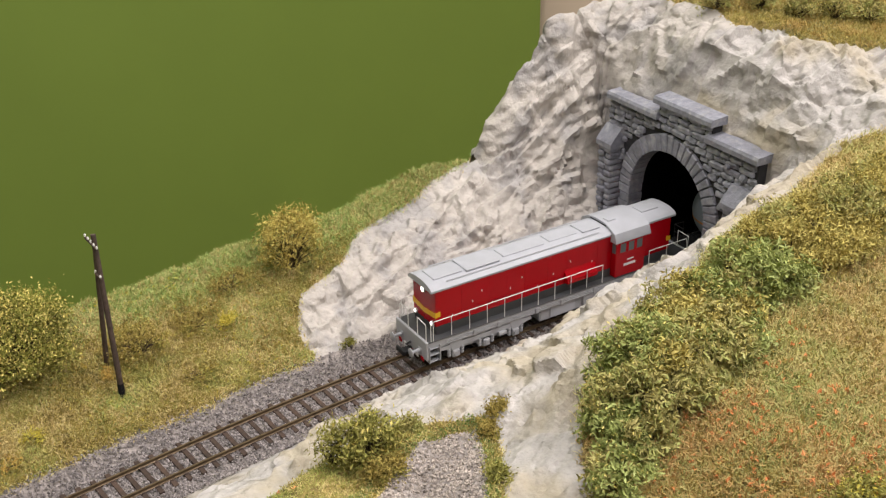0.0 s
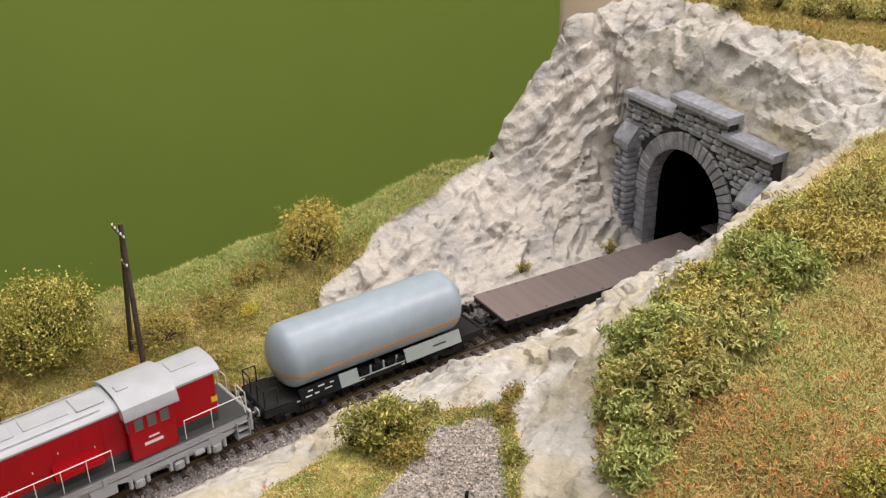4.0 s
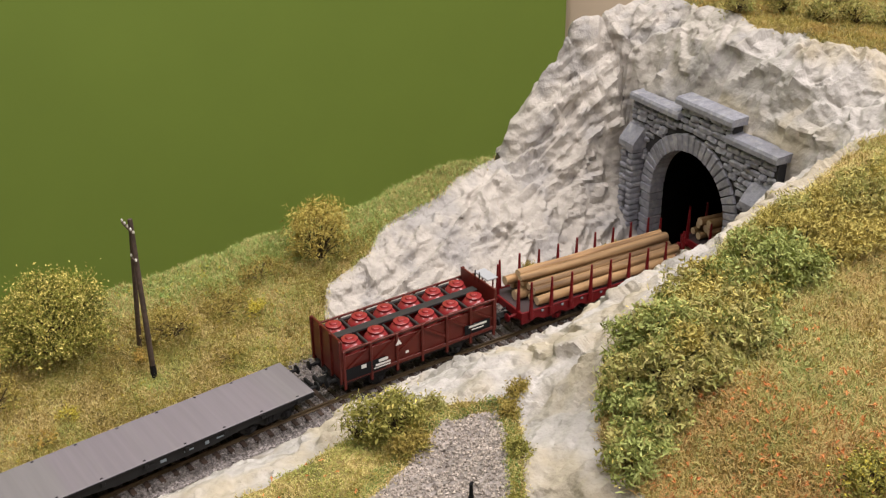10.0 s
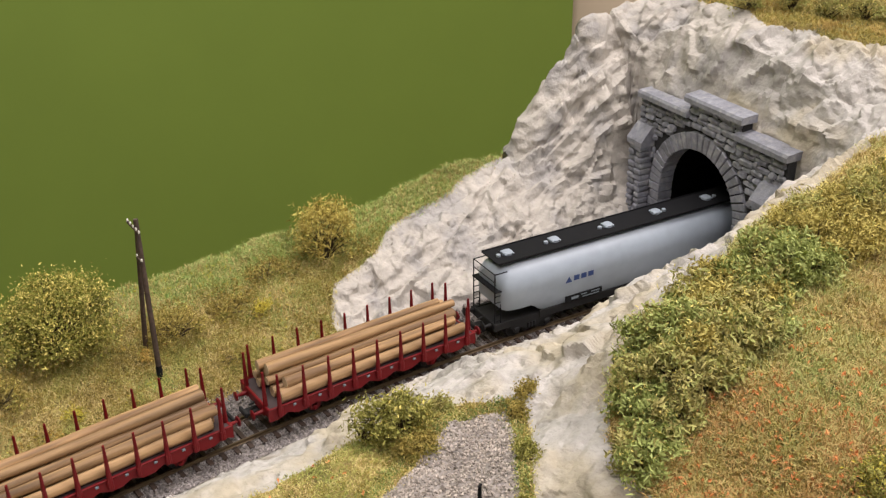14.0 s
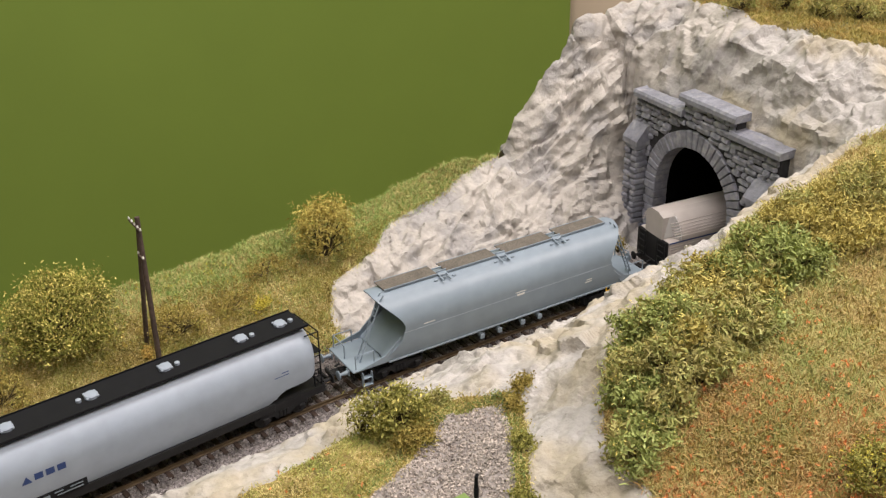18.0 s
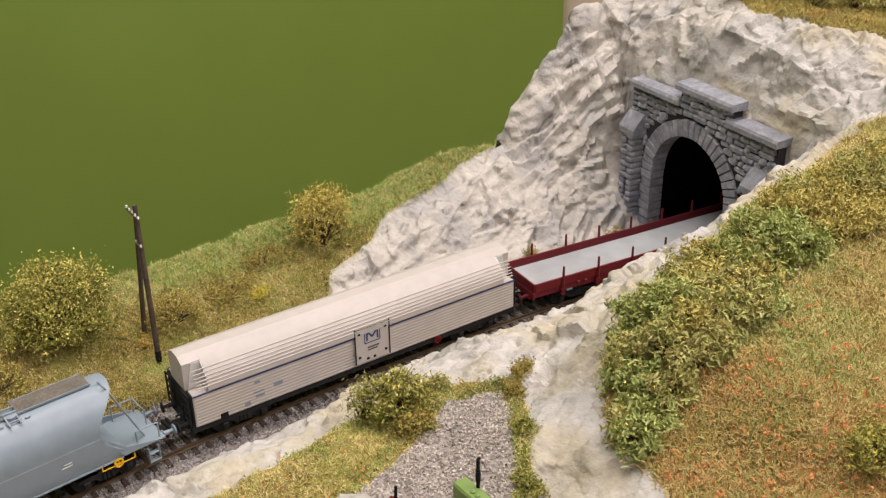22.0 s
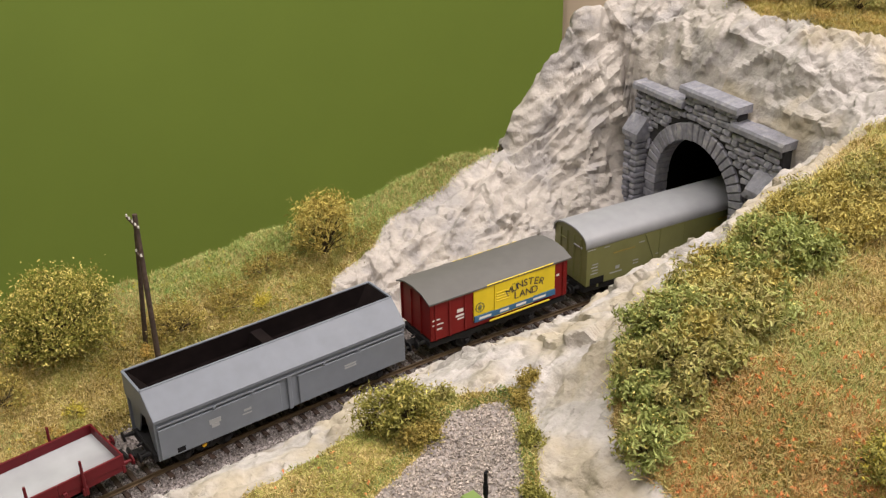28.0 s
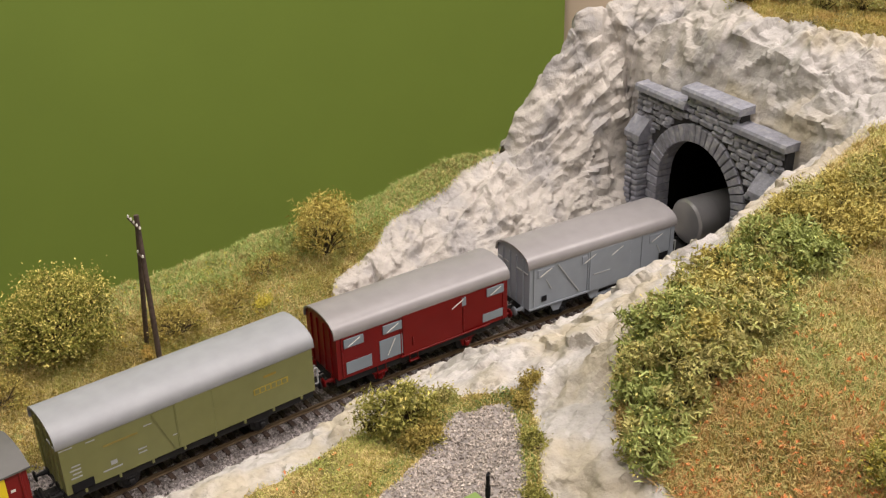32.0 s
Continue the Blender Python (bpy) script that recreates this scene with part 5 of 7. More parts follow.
# ---- 6, 7 stake wagons with logs ----
def build_log_wagon(front, rear, seed):
    v, L = vehicle("log_wagon", front, rear, "red stake wagon loaded with pale stripped logs")
    H = L / 2
    rng = random.Random(seed)
    part("deck", Mesh().box((0, 0, 15.0), (L - 1, 31, 1.0), 0.2), DECK_DARK, v, "dark plank deck")
    for s in (-1, 1):
        n = 25
        pts = [(-H + L * k / (n - 1), 8.6 + (2.2 if k % 3 == 1 else 0)) for k in range(n)]
        m = Mesh().prism([(-H, 15.8)] + pts + [(H, 15.8)], s * 15.8 - 0.5, s * 15.8 + 0.5, axis="y")
        part("solebar", m, STAKE_RED, v, "red side sill")
        part("side_flange", Mesh().box((0, s * 16.4, 15.7), (L, 0.8, 0.8), 0.15), STAKE_RED, v)
        part("headstock", Mesh().box((s * (H - 0.6), 0, 13.2), (1.5, 32.5, 5.0), 0.3), STAKE_RED, v)
        for k in range(9):
            x = -H + 6 + (L - 12) * k / 8
            st = part("stake", Mesh().rod((x, s * 16.8, 11), (x, s * 16.8, 34.5 + rng.uniform(-0.6, 0.6)), 1.5, 8, 0.6), STAKE_RED, v)
            part("stake_socket", Mesh().box((x, s * 16.9, 13.2), (2.8, 2.2, 5.4), 0.4), STAKE_RED, v)
            part("tie_hook", Mesh().box((x + 6, s * 16.6, 14.2), (1.6, 0.9, 1.2), 0.2), PANEL_GREY, v) if k < 8 else None
        for y in (-11, 11):
            part("end_stake", Mesh().rod((s * (H - 1.0), y, 12), (s * (H - 1.0), y, 35), 1.4, 8, 0.65), STAKE_RED, v)
    part("centre_sill", Mesh().box((0, 0, 11.5), (L - 4, 14, 4.5), 0.3), UNDER, v)
    # logs in three layers
    spots = [(-12.4, 18.7, 3.1), (-6.0, 18.5, 2.9), (0.2, 18.6, 3.0), (6.4, 18.4, 2.8), (12.2, 18.9, 3.2), (-9.0, 23.9, 2.7), (-2.8, 23.8, 2.6), (3.4, 24.0, 2.9), (9.6, 23.8, 2.7), (-5.6, 28.6, 2.4), (1.0, 28.9, 2.7)]
    for y, z, r in spots:
        l0, l1 = -H + rng.uniform(4, 10), H - rng.uniform(5, 14)
        sway, bow = rng.uniform(-0.9, 0.9), rng.uniform(-0.5, 0.5)
        m = Mesh()
        n = 9
        rows, rng_dir = [], rng.random() < 0.6
        for i in range(n):
            q = l0 + (l1 - l0) * i / (n - 1)
            rr = r * (0.82 + 0.28 * (i / (n - 1) if rng_dir else 1 - i / (n - 1))) * rng.uniform(0.95, 1.05)
            rows.append((q, rr))
        m.lathe(rows, 14, at=(0, y, z))
        m.v = [(a, b + sway * a / H + bow * math.cos(2.2 * a / H) + rng.uniform(-0.16, 0.16), c + rng.uniform(-0.16, 0.16)) for a, b, c in m.v]
        log = part("log", m, BARK, v, smooth=50)
        part("cut_end", Mesh().rod((l1 - 0.1, y + sway * l1 / H + bow * math.cos(2.2 * l1 / H), z), (l1 + 0.12, y + sway * l1 / H + bow * math.cos(2.2 * l1 / H), z), rows[-1][1] * 0.93, 14), LOG_END, log)
        part("cut_end", Mesh().rod((l0 + 0.1, y + sway * l0 / H + bow * math.cos(2.2 * l0 / H), z), (l0 - 0.12, y + sway * l0 / H + bow * math.cos(2.2 * l0 / H), z), rows[0][1] * 0.93, 14), LOG_END, log)
    for x in (-H + 27, H - 27):
        axle_gear(v, x, STAKE_RED)
    brake_gear(v, 50)
    ends(v, L, STAKE_RED)


build_log_wagon(-853.5, -978, 3)
build_log_wagon(-998.5, -1124, 4)


# ---- 8 long tank wagon with a walkway roof ----
def build_dust_tank():
    v, L = vehicle("silo_tank_wagon", -1141, -1341, "pale grey tank wagon with a black walkway on top")
    H = L / 2
    frame_bars(v, L, 8.5, 12.5, 26)
    m, cols = Mesh(), 0
    half_ring = [(16.3 * math.cos(a), 31 + 16.3 * math.sin(a)) for a in np.linspace(math.pi / 2, 0, 12)] + [(16.2, 28), (15.9, 25), (15.4, 22), (14.7, 19), (13.7, 16), (12.4, 13.2), (9.0, 12.6)]
    ring = half_ring + [(-y, z) for y, z in half_ring[::-1]]
    ends_x = ((H - 4, 0.62), (H - 5, 0.80), (H - 7.5, 0.92), (H - 11, 0.975), (H - 16, 1.0), (H - 23, 1.0), (H - 26, 1.0), (H - 29, 1.0), (H - 33, 1.0), (H - 50, 1.0), (0, 1.0))
    for x, f in list(ends_x) + [(-q, f) for q, f in ends_x[-2::-1]]:
        low = 12.6 + 7.4 * min(1.0, max(0.0, (abs(x) - (H - 32)) / 8))
        for y, z in ring:
            zz = max(z, low)
            m.v.append((x, y * f, 32 + (zz - 32) * (f if zz > 32 else 0.5 + 0.5 * f)))
        cols += 1
    n = len(ring)
    m.f += [(i * n + k, i * n + (k + 1) % n, (i + 1) * n + (k + 1) % n, (i + 1) * n + k) for i in range(cols - 1) for k in range(n)]
    m.f += [tuple(range(n)), tuple((cols - 1) * n + k for k in range(n))]
    tank = part("tank", m, TANK_WHITE, v, "smooth pale grey tank", smooth=40)
    for s in (-1, 1):
        part("underframe_plate", Mesh().box((0, s * 13.2, 11.5), (L - 60, 1.0, 4.5), 0.2), UNDER, v)
        part("walkway_edge", Mesh().box((0, s * 9.4, 48.4), (L - 10, 0.5, 1.4), 0.1), BLACK, v)
        bars(v, [(0, 0, 3.8, 3.2), (5.0, 0, 3.8, 3.2), (10.0, 0, 3.8, 3.2)], BLUE, s * 16.38, 35 if s > 0 else -50, 30.6)
        part("emblem", Mesh().prism([(50, 28.6), (54.5, 28.6), (52.2, 32.2)], s * 16.0, s * 16.42, axis="y") if s > 0 else Mesh().prism([(-55, 28.6), (-50.5, 28.6), (-52.8, 32.2)], s * 16.0, s * 16.42, axis="y"), BLUE, v, "blue three-pointed emblem")
        part("data_panel", Mesh().box((40, s * 14.7, 16.6), (26, 0.6, 4.0), 0.1), BLACK, v, "black data panel")
        bars(v, [(0, 0.8, 6, 0.6), (9, 0.8, 4, 0.6), (0, -0.9, 12, 0.6), (15, 0, 5, 1.6)], PANEL_GREY, s * 15.06, 29, 16.6)
        bars(v, [(0, 0, 8, 0.4), (0, 1.6, 4, 0.5)], BLUE, s * 16.3, -H + 22, 30)
        # end platforms and ladders
        m = Mesh().box((s * (H - 5), 0, 33), (9, 25, 0.8), 0.15)
        for y in (-11.5, 11.5):
            m.path([(s * (H - 1), y, 33), (s * (H - 1), y, 44), (s * (H - 9), y, 44)], 0.35)
            m.path([(s * (H - 1), y, 10), (s * (H - 1), y, 33)], 0.4).path([(s * (H - 5), y, 10), (s * (H - 5), y, 33)], 0.4)
            for z in (14, 18, 22, 26, 30):
                m.rod((s * (H - 1), y, z), (s * (H - 5), y, z), 0.3, 6)
        m.path([(s * (H - 1), -11.5, 44), (s * (H - 1), 11.5, 44)], 0.35).path([(s * (H - 1), -11.5, 39), (s * (H - 1), 11.5, 39)], 0.3)
        part("end_ladder", m, BLACK, v, "black end platform with ladder and railing")
    part("walkway", Mesh().box((0, 0, 48.0), (L - 10, 18.4, 0.8), 0.15), BLACK, v, "black top walkway")
    for k, x in enumerate((84, 52, 14, -22, -62, -92 + 8)):
        hatch = part("hatch", Mesh().lathe([(48, 3.2), (49.6, 3.2), (50.0, 2.8), (50.3, 0.5)], 18, at=(x, 0, 0), axis="z"), TANK_WHITE, v, "round pale grey filling hatch")
        for a in range(4):
            part("clamp", Mesh().box((x + 3.4 * math.cos(a * 1.57 + 0.78), 3.4 * math.sin(a * 1.57 + 0.78), 49.2), (1.2, 1.2, 1.0), 0.2), TANK_WHITE, hatch)
        part("valve", Mesh().lathe([(48, 1.3), (49.6, 1.3), (49.9, 0.4)], 12, at=(x + (6 if k < 3 else -6), 0.5, 0), axis="z"), TANK_WHITE, v)
    for x in (-H + 25, H - 25):
        bogie(v, x, 20.7)
    brake_gear(v, 70)
    ends(v, L)


build_dust_tank()


# ---- 9 silo hopper wagon with open ends ----
def build_silo_wagon():
    v, L = vehicle("silo_hopper_wagon", -1358, -1562, "blue-grey silo wagon with open sloping ends")
    H = L / 2
    R, zc = 17.0, 32.0
    m, n, cols = Mesh(), 40, 26
    def end_x(z):
        t = (z - 13) / 36
        return H - 19 - 13 * math.sin(min(max(t, 0), 1) * math.pi) ** 1.3 + (0 if t > 0.3 else (0.3 - t) * 4)
    low = [(14.2, 13.2), (15.2, 16.0), (16.2, 20.0), (16.8, 25.0)]
    prof = low + [(R * math.cos(a), zc + R * math.sin(a)) for a in np.linspace(0, math.pi, n + 1 - 8)] + [(-y, z) for y, z in low[::-1]]
    for thick in (0.0, 0.7):
        for (y, z) in prof:
            f = 1 - thick / R
            e = end_x(z)
            for k in range(cols + 1):
                m.v.append((-e + 2 * e * k / cols, y * f, zc + (z - zc) * f))
    c1 = cols + 1
    half = (n + 1) * c1
    for i in range(n):
        for k in range(cols):
            a = i * c1 + k
            m.f.append((a, a + 1, a + c1 + 1, a + c1))
            m.f.append((half + a, half + a + c1, half + a + c1 + 1, half + a + 1))
        for k in (0, cols):
            a = i * c1 + k
            m.f.append((a, a + c1, half + a + c1, half + a))
    part("shell", m, SILO, v, "smooth blue-grey barrel shell", smooth=40)
    for s in (-1, 1):
        slope = Mesh().prism([(s * (H - 20), 15.0), (s * (H - 45.6), 36), (s * (H - 45.6), 35), (s * (H - 20.5), 14.2)], -14.4, 14.4, axis="y")
        slope.prism([(s * (H - 45.4), 35.8), (s * (H - 54), 43), (s * (H - 54), 42), (s * (H - 45.4), 34.8)], -11.5, 11.5, axis="y")
        part("end_slope", slope, SILO, v, "sloping blue-grey discharge sheet")
        for y in (-15, 15):
            part("side_cheek", Mesh().prism([(s * (H - 3), 14), (s * (H - 22), 14), (s * (H - 30), 27), (s * (H - 20), 18)], y - 0.4, y + 0.4, axis="y"), SILO, v)
        part("end_platform", Mesh().box((s * (H - 11), 0, 13.4), (21, 29, 1.2), 0.3), SILO, v, "blue-grey end platform")
        lad = Mesh()
        for y in (4.5, 8.0):
            lad.path([(s * (H - 8), y, 14), (s * (H - 22), y, 47), (s * (H - 24), y, 50)], 0.4)
        for k in range(9):
            q = (k + 0.7) / 9
            lad.rod((s * (H - 8 - 14 * q), 4.5, 14 + 33 * q), (s * (H - 8 - 14 * q), 8.0, 14 + 33 * q), 0.3, 6)
        part("ladder", lad, SILO, v, "blue-grey ladder")
        for y in (-13, 13):
            part("side_railing", Mesh().path([(s * (H - 3), y, 14), (s * (H - 3), y, 22), (s * (H - 14), y, 22), (s * (H - 14), y, 14)], 0.35), SILO, v)
        part("end_railing", Mesh().path([(s * (H - 3), -13, 22), (s * (H - 3), 0, 22), (s * (H - 3), 0, 14)], 0.35), SILO, v)
        for y in (-1, 1):
            st = Mesh().box((s * (H - 8), y * 15.5, 9), (5.5, 2.6, 0.5), 0.1).box((s * (H - 8), y * 16.2, 5), (5.5, 2.6, 0.5), 0.1)
            st.box((s * (H - 5.4), y * 15.9, 8), (0.5, 2.0, 8.5), 0.1).box((s * (H - 10.6), y * 15.9, 8), (0.5, 2.0, 8.5), 0.1)
            part("step", st, SILO, v)
        part("lower_edge", Mesh().box((0, s * 14.4, 12.9), (2 * H - 44, 1.2, 1.0), 0.2), SILO, v)
        part("seam", Mesh().box((0, s * 16.9, 29.2), (2 * H - 62, 0.25, 0.35), 0.05), TANK_WHITE, v)
        bars(v, [(0, 0, 7, 0.5), (1, -1.6, 5, 1.2), (60, 0, 7, 0.5), (-48, -7, 4, 0.6), (-48, -8.4, 5, 0.6)], WHITE_P, s * 16.98, -8, 31)
        part("yellow_wheel", rim(-H + 25, s * 15.4, 11.5, 2.0, 0.5).path([(-H + 17, s * 15.2, 13), (-H + 17, s * 15.2, 10.6), (-H + 33, s * 15.2, 10.6), (-H + 33, s * 15.2, 13)], 0.35), YELLOW, v, "yellow brake hand wheel and bar")
        bars(v, [(0, 0, 4, 1.6)], BLACK, s * 15.6, H - 62, 19.5)
        for x in (-20, -8, 8, 20):
            part("discharge_pipe", Mesh().rod((x, s * 8, 12), (x, s * 14.5, 8.5), 1.4, 10).box((x, s * 14.6, 8.8), (3, 0.8, 3), 0.2), SILO, v)
    for k in range(4):
        x = -58.5 + 39 * k
        part("top_walkway", Mesh().box((x, -2.0, 49.8), (33, 10.5, 0.7), 0.1), GRATING, v, "brown-grey grating walkway")
        part("walkway_rim", Mesh().box((x, 3.4, 49.8), (33.2, 0.4, 1.1), 0.08).box((x, -7.4, 49.8), (33.2, 0.4, 1.1), 0.08), SILO, v)
        if k < 3:
            m = Mesh().lathe([(48, 3.0), (50, 3.0), (50.4, 2.4), (50.6, 0.4)], 14, at=(x + 19.5, 2.5, 0), axis="z")
            hatch = part("hatch", m, SILO, v, "filling hatch with clamp bars")
            for y, z in ((-2.6, 50.2), (2.5, 51.0), (6.8, 48.9)):
                part("clamp_bar", Mesh().box((x + 19.5, y, z), (6.4, 0.7, 0.8), 0.15), SILO, hatch)
            for dx in (-2.4, 2.4):
                part("hinge", Mesh().box((0, 0, 0), (0.8, 7.5, 0.8), 0.15), SILO, hatch, at=at_mm(x + 19.5 + dx, 5.6, 49.3, -16, 0, 0))
            for dx in (-6.0, 5.5):
                part("latch", Mesh().box((0, 0, 0), (2.2, 1.0, 0.9), 0.2), SILO, hatch, at=at_mm(x + 19.5 + dx, 6.4, 48.2, -24, 0, 0))
    part("centre_frame", Mesh().box((0, 0, 11), (L - 8, 12, 4.5), 0.4), UNDER, v)
    part("hopper_outlet", Mesh().prism([(-13, 15), (13, 15), (8, 7.5), (-8, 7.5)], -28, 28), UNDER, v)
    for x in (-H + 30, H - 30):
        bogie(v, x, 20.7)
    ends(v, L, SILO)


build_silo_wagon()


# ---- 10 long cream sliding-wall van ----
def build_sliding_van():
    v, L = vehicle("sliding_wall_van", -1577, -1774, "long cream-white ribbed van with a blue line")
    H = L / 2
    frame_bars(v, L, 8, 12, 28)
    body = part("body", Mesh().box((0, 0, 20.5), (L - 3, 30.6, 18), 0.4), CREAM, v, "ribbed cream-white side walls")
    # roof shell, its shoulders cut back at the ends; the middle runs through
    pts = [(-16.6, 30.5), (-16.6, 33.2), (-14.8, 37.5), (-11.6, 41.5), (-7.5, 44.6), (-3, 46.0), (3, 46.0), (7.5, 44.6), (11.6, 41.5), (14.8, 37.5), (16.6, 33.2), (16.6, 30.5)]
    roof = part("roof", Mesh().prism(pts, -H + 10, H - 10), CREAM, v, "wide cream roof with ribs along its shoulders", smooth=30)
    part("roof_top", Mesh().prism([(-8.4, 29.4), (-8.4, 43.9), (-3.2, 46.3), (3.2, 46.3), (8.4, 43.9), (8.4, 29.4)], -H + 0.6, H - 0.6), CREAM, roof)
    for s in (-1, 1):
        for k in range(10):
            part("rib", Mesh().box((0, s * 15.4, 12.6 + 1.75 * k), (L - 4, 0.42, 0.75), 0.18), CREAM, body)
        for k in range(6):
            q = 33.4 + 1.5 * k
            y = np.interp(q, (33.2, 37.5, 41.5), (16.6, 14.8, 11.6))
            part("shoulder_rib", Mesh().box((0, s * (float(y) + 0.05), q), (L - 7, 0.5, 0.6), 0.15), CREAM, roof)
        part("blue_line", Mesh().box((0, s * 15.62, 29.2), (L - 3, 0.35, 0.85), 0.05), BLUE, v, "thin blue line")
        # bare metal in the cut-back corners of the roof
        for y in (-1, 1):
            m = Mesh().prism([(y * 16.3, 30.2), (y * 16.3, 33.2), (y * 14.6, 37.4), (y * 11.5, 41.3), (y * 8.6, 43.6), (y * 8.6, 30.2)], s * (H - 10.0), s * (H - 9.5))
            part("end_shield", m, ALU, v, "bare aluminium corner shield")
            part("end_shield", Mesh().prism([(s * (H - 10), 30), (s * (H - 2.0), 30), (s * (H - 5.0), 43.4), (s * (H - 10), 43.4)], y * 8.45, y * 8.8, axis="y"), ALU, v, "bare aluminium corner shield")
        part("end_wall", Mesh().box((s * (H - 1.2), 0, 21), (1.0, 29.6, 17), 0.2), UNDER, v, "black end wall")
        for y0, y1 in ((-13.5, -6), (6, 13.5)):
            m = Mesh()
            for y in (y0, y1):
                m.rod((s * (H + 0.6), y, 12), (s * (H + 0.6), y, 29.5), 0.5, 6)
            for z in (14, 18, 22, 26, 29.5):
                m.rod((s * (H + 0.6), y0, z), (s * (H + 0.6), y1, z), 0.35, 6)
            part("end_ladder", m, UNDER, v, "black end ladder")
        # centre door
        d = part("door", Mesh().box((-2, s * 15.9, 24.0), (21, 0.8, 22), 0.3), CREAM, v, "stained cream middle door")
        for x in (-12.4, 8.4):
            part("door_bar", Mesh().rod((x, s * 16.5, 13.5), (x, s * 16.5, 34.5), 0.35, 6), BLACK, d)
        part("door_bar", Mesh().path([(-12, s * 16.5, 33.5), (8, s * 16.5, 33.5)], 0.3), BLACK, d)
        for x, z in ((-10, 31), (-10, 17), (6, 17), (6, 31), (-3, 15), (1, 15)):
            part("lock", Mesh().box((x, s * 16.5, z), (1.4, 0.6, 1.2), 0.15), BLACK, d)
        m = Mesh().box((-2, s * 16.42, 32.6), (9.4, 0.2, 0.5), 0.05).box((-2, s * 16.42, 24.4), (9.4, 0.2, 0.5), 0.05).box((-6.6, s * 16.42, 28.5), (0.5, 0.2, 8.4), 0.05).box((2.6, s * 16.42, 28.5), (0.5, 0.2, 8.4), 0.05)
        part("emblem_frame", m, BLUE, d, "square blue emblem")
        m = Mesh()
        for (xa, za), (xb, zb) in (((-5.2, 25.6), (-5.2, 31.4)), ((-5.2, 31.4), (-2, 27.4)), ((-2, 27.4), (1.2, 31.4)), ((1.2, 31.4), (1.2, 25.6))):
            e = Vector((zb - za, 0, xa - xb)).normalized() * 0.5
            m.prism([(xa - e.x, za - e.z), (xb - e.x, zb - e.z), (xb + e.x, zb + e.z), (xa + e.x, za + e.z)], s * 16.35, s * 16.55, axis="y")
        part("emblem_bar", m, BLUE, d, "blue zigzag emblem")
        bars(d, [(0, 0, 7, 0.8), (1, -1.5, 6, 0.7)], DECK_GREY, s * 16.4, -6, 21.5)
        bars(v, [(0, 0, 3, 1.6), (-12, -5, 5, 2.2), (-2, -5.5, 6, 0.7), (-2, -8, 5, 1.4), (6, -10.5, 3, 2.2)], PANEL_GREY, s * 15.7, H - 36 if s > 0 else -H + 36, 25)
        part("plate", Mesh().box((H - 16, s * 15.75, 12.8), (4, 0.4, 3.6), 0.1), BLACK, v)
        part("hand_wheel", rim(-44, s * 15.2, 9.2, 1.9), VAN_RED, v, "red hand wheel")
    part("floor_box", Mesh().box((0, 0, 10), (70, 20, 5), 0.4), UNDER, v)
    for x in (-H + 27, H - 27):
        bogie(v, x, 20.7)
    ends(v, L)


build_sliding_van()


# ---- 11 low-sided stake wagon ----
def build_stake_wagon():
    v, L = vehicle("low_sided_wagon", -1788, -2003, "empty wine-red low-sided wagon with stakes and pale floor")
    H = L / 2
    part("floor", Mesh().box((0, 0, 16.2), (L - 2, 31.4, 1.0), 0.1), PALE_FLOOR, v, "pale grey worn floor")
    for s in (-1, 1):
        for k in range(7):
            x0 = -H + 1 + (L - 2) * k / 7
            x1 = x0 + (L - 2) / 7
            part("drop_side", Mesh().box(((x0 + x1) / 2, s * 16.0, 18.9), (x1 - x0 - 0.12, 1.1, 5.4), 0.05), WINE, v)
        m = Mesh().prism([(-H, 15.8), (H, 15.8), (H, 12.6), (H * 0.6, 12), (H * 0.45, 9.2), (-H * 0.45, 9.2), (-H * 0.6, 12), (-H, 12.6)], s * 15.2 - 0.5, s * 15.2 + 0.5, axis="y")
        part("solebar", m, WINE, v)
        part("end_board", Mesh().box((s * (H - 0.6), 0, 18.9), (1.0, 32.5, 5.6), 0.2), WINE, v)
        part("headstock", Mesh().box((s * (H - 0.6), 0, 13.4), (1.6, 32, 4.4), 0.3), WINE, v)
        for k in range(8):
            x = -H + 20 + (L - 40) * k / 7
            part("stake", Mesh().rod((x, s * 17.0, 11), (x, s * 17.0, 29), 1.0, 8, 0.65), WINE, v)
            part("stake_socket", Mesh().box((x, s * 16.9, 12.6), (2.8, 1.8, 4.6), 0.4), WINE, v)
            part("hinge", Mesh().box((x + 9, s * 16.9, 15.5), (2.0, 1.2, 2.2), 0.3).box((x + 14, s * 16.9, 15.5), (2.0, 1.2, 2.2), 0.3), WINE, v) if k < 7 else None
        part("hand_wheel", rim(-62, s * 16.4, 10, 2.1), ORANGE, v, "orange hand wheel")
        bars(v, [(0, 0, 6, 0.8), (60, 0, 4, 1.4)], PANEL_GREY, s * 15.8, 20, 12)
    part("centre_sill", Mesh().box((0, 0, 12.6), (L - 6, 14, 5.5), 0.3), UNDER, v)
    for x in (-H + 32, H - 32):
        bogie(v, x, 20.7)
    brake_gear(v, 70)
    ends(v, L, WINE)


build_stake_wagon()


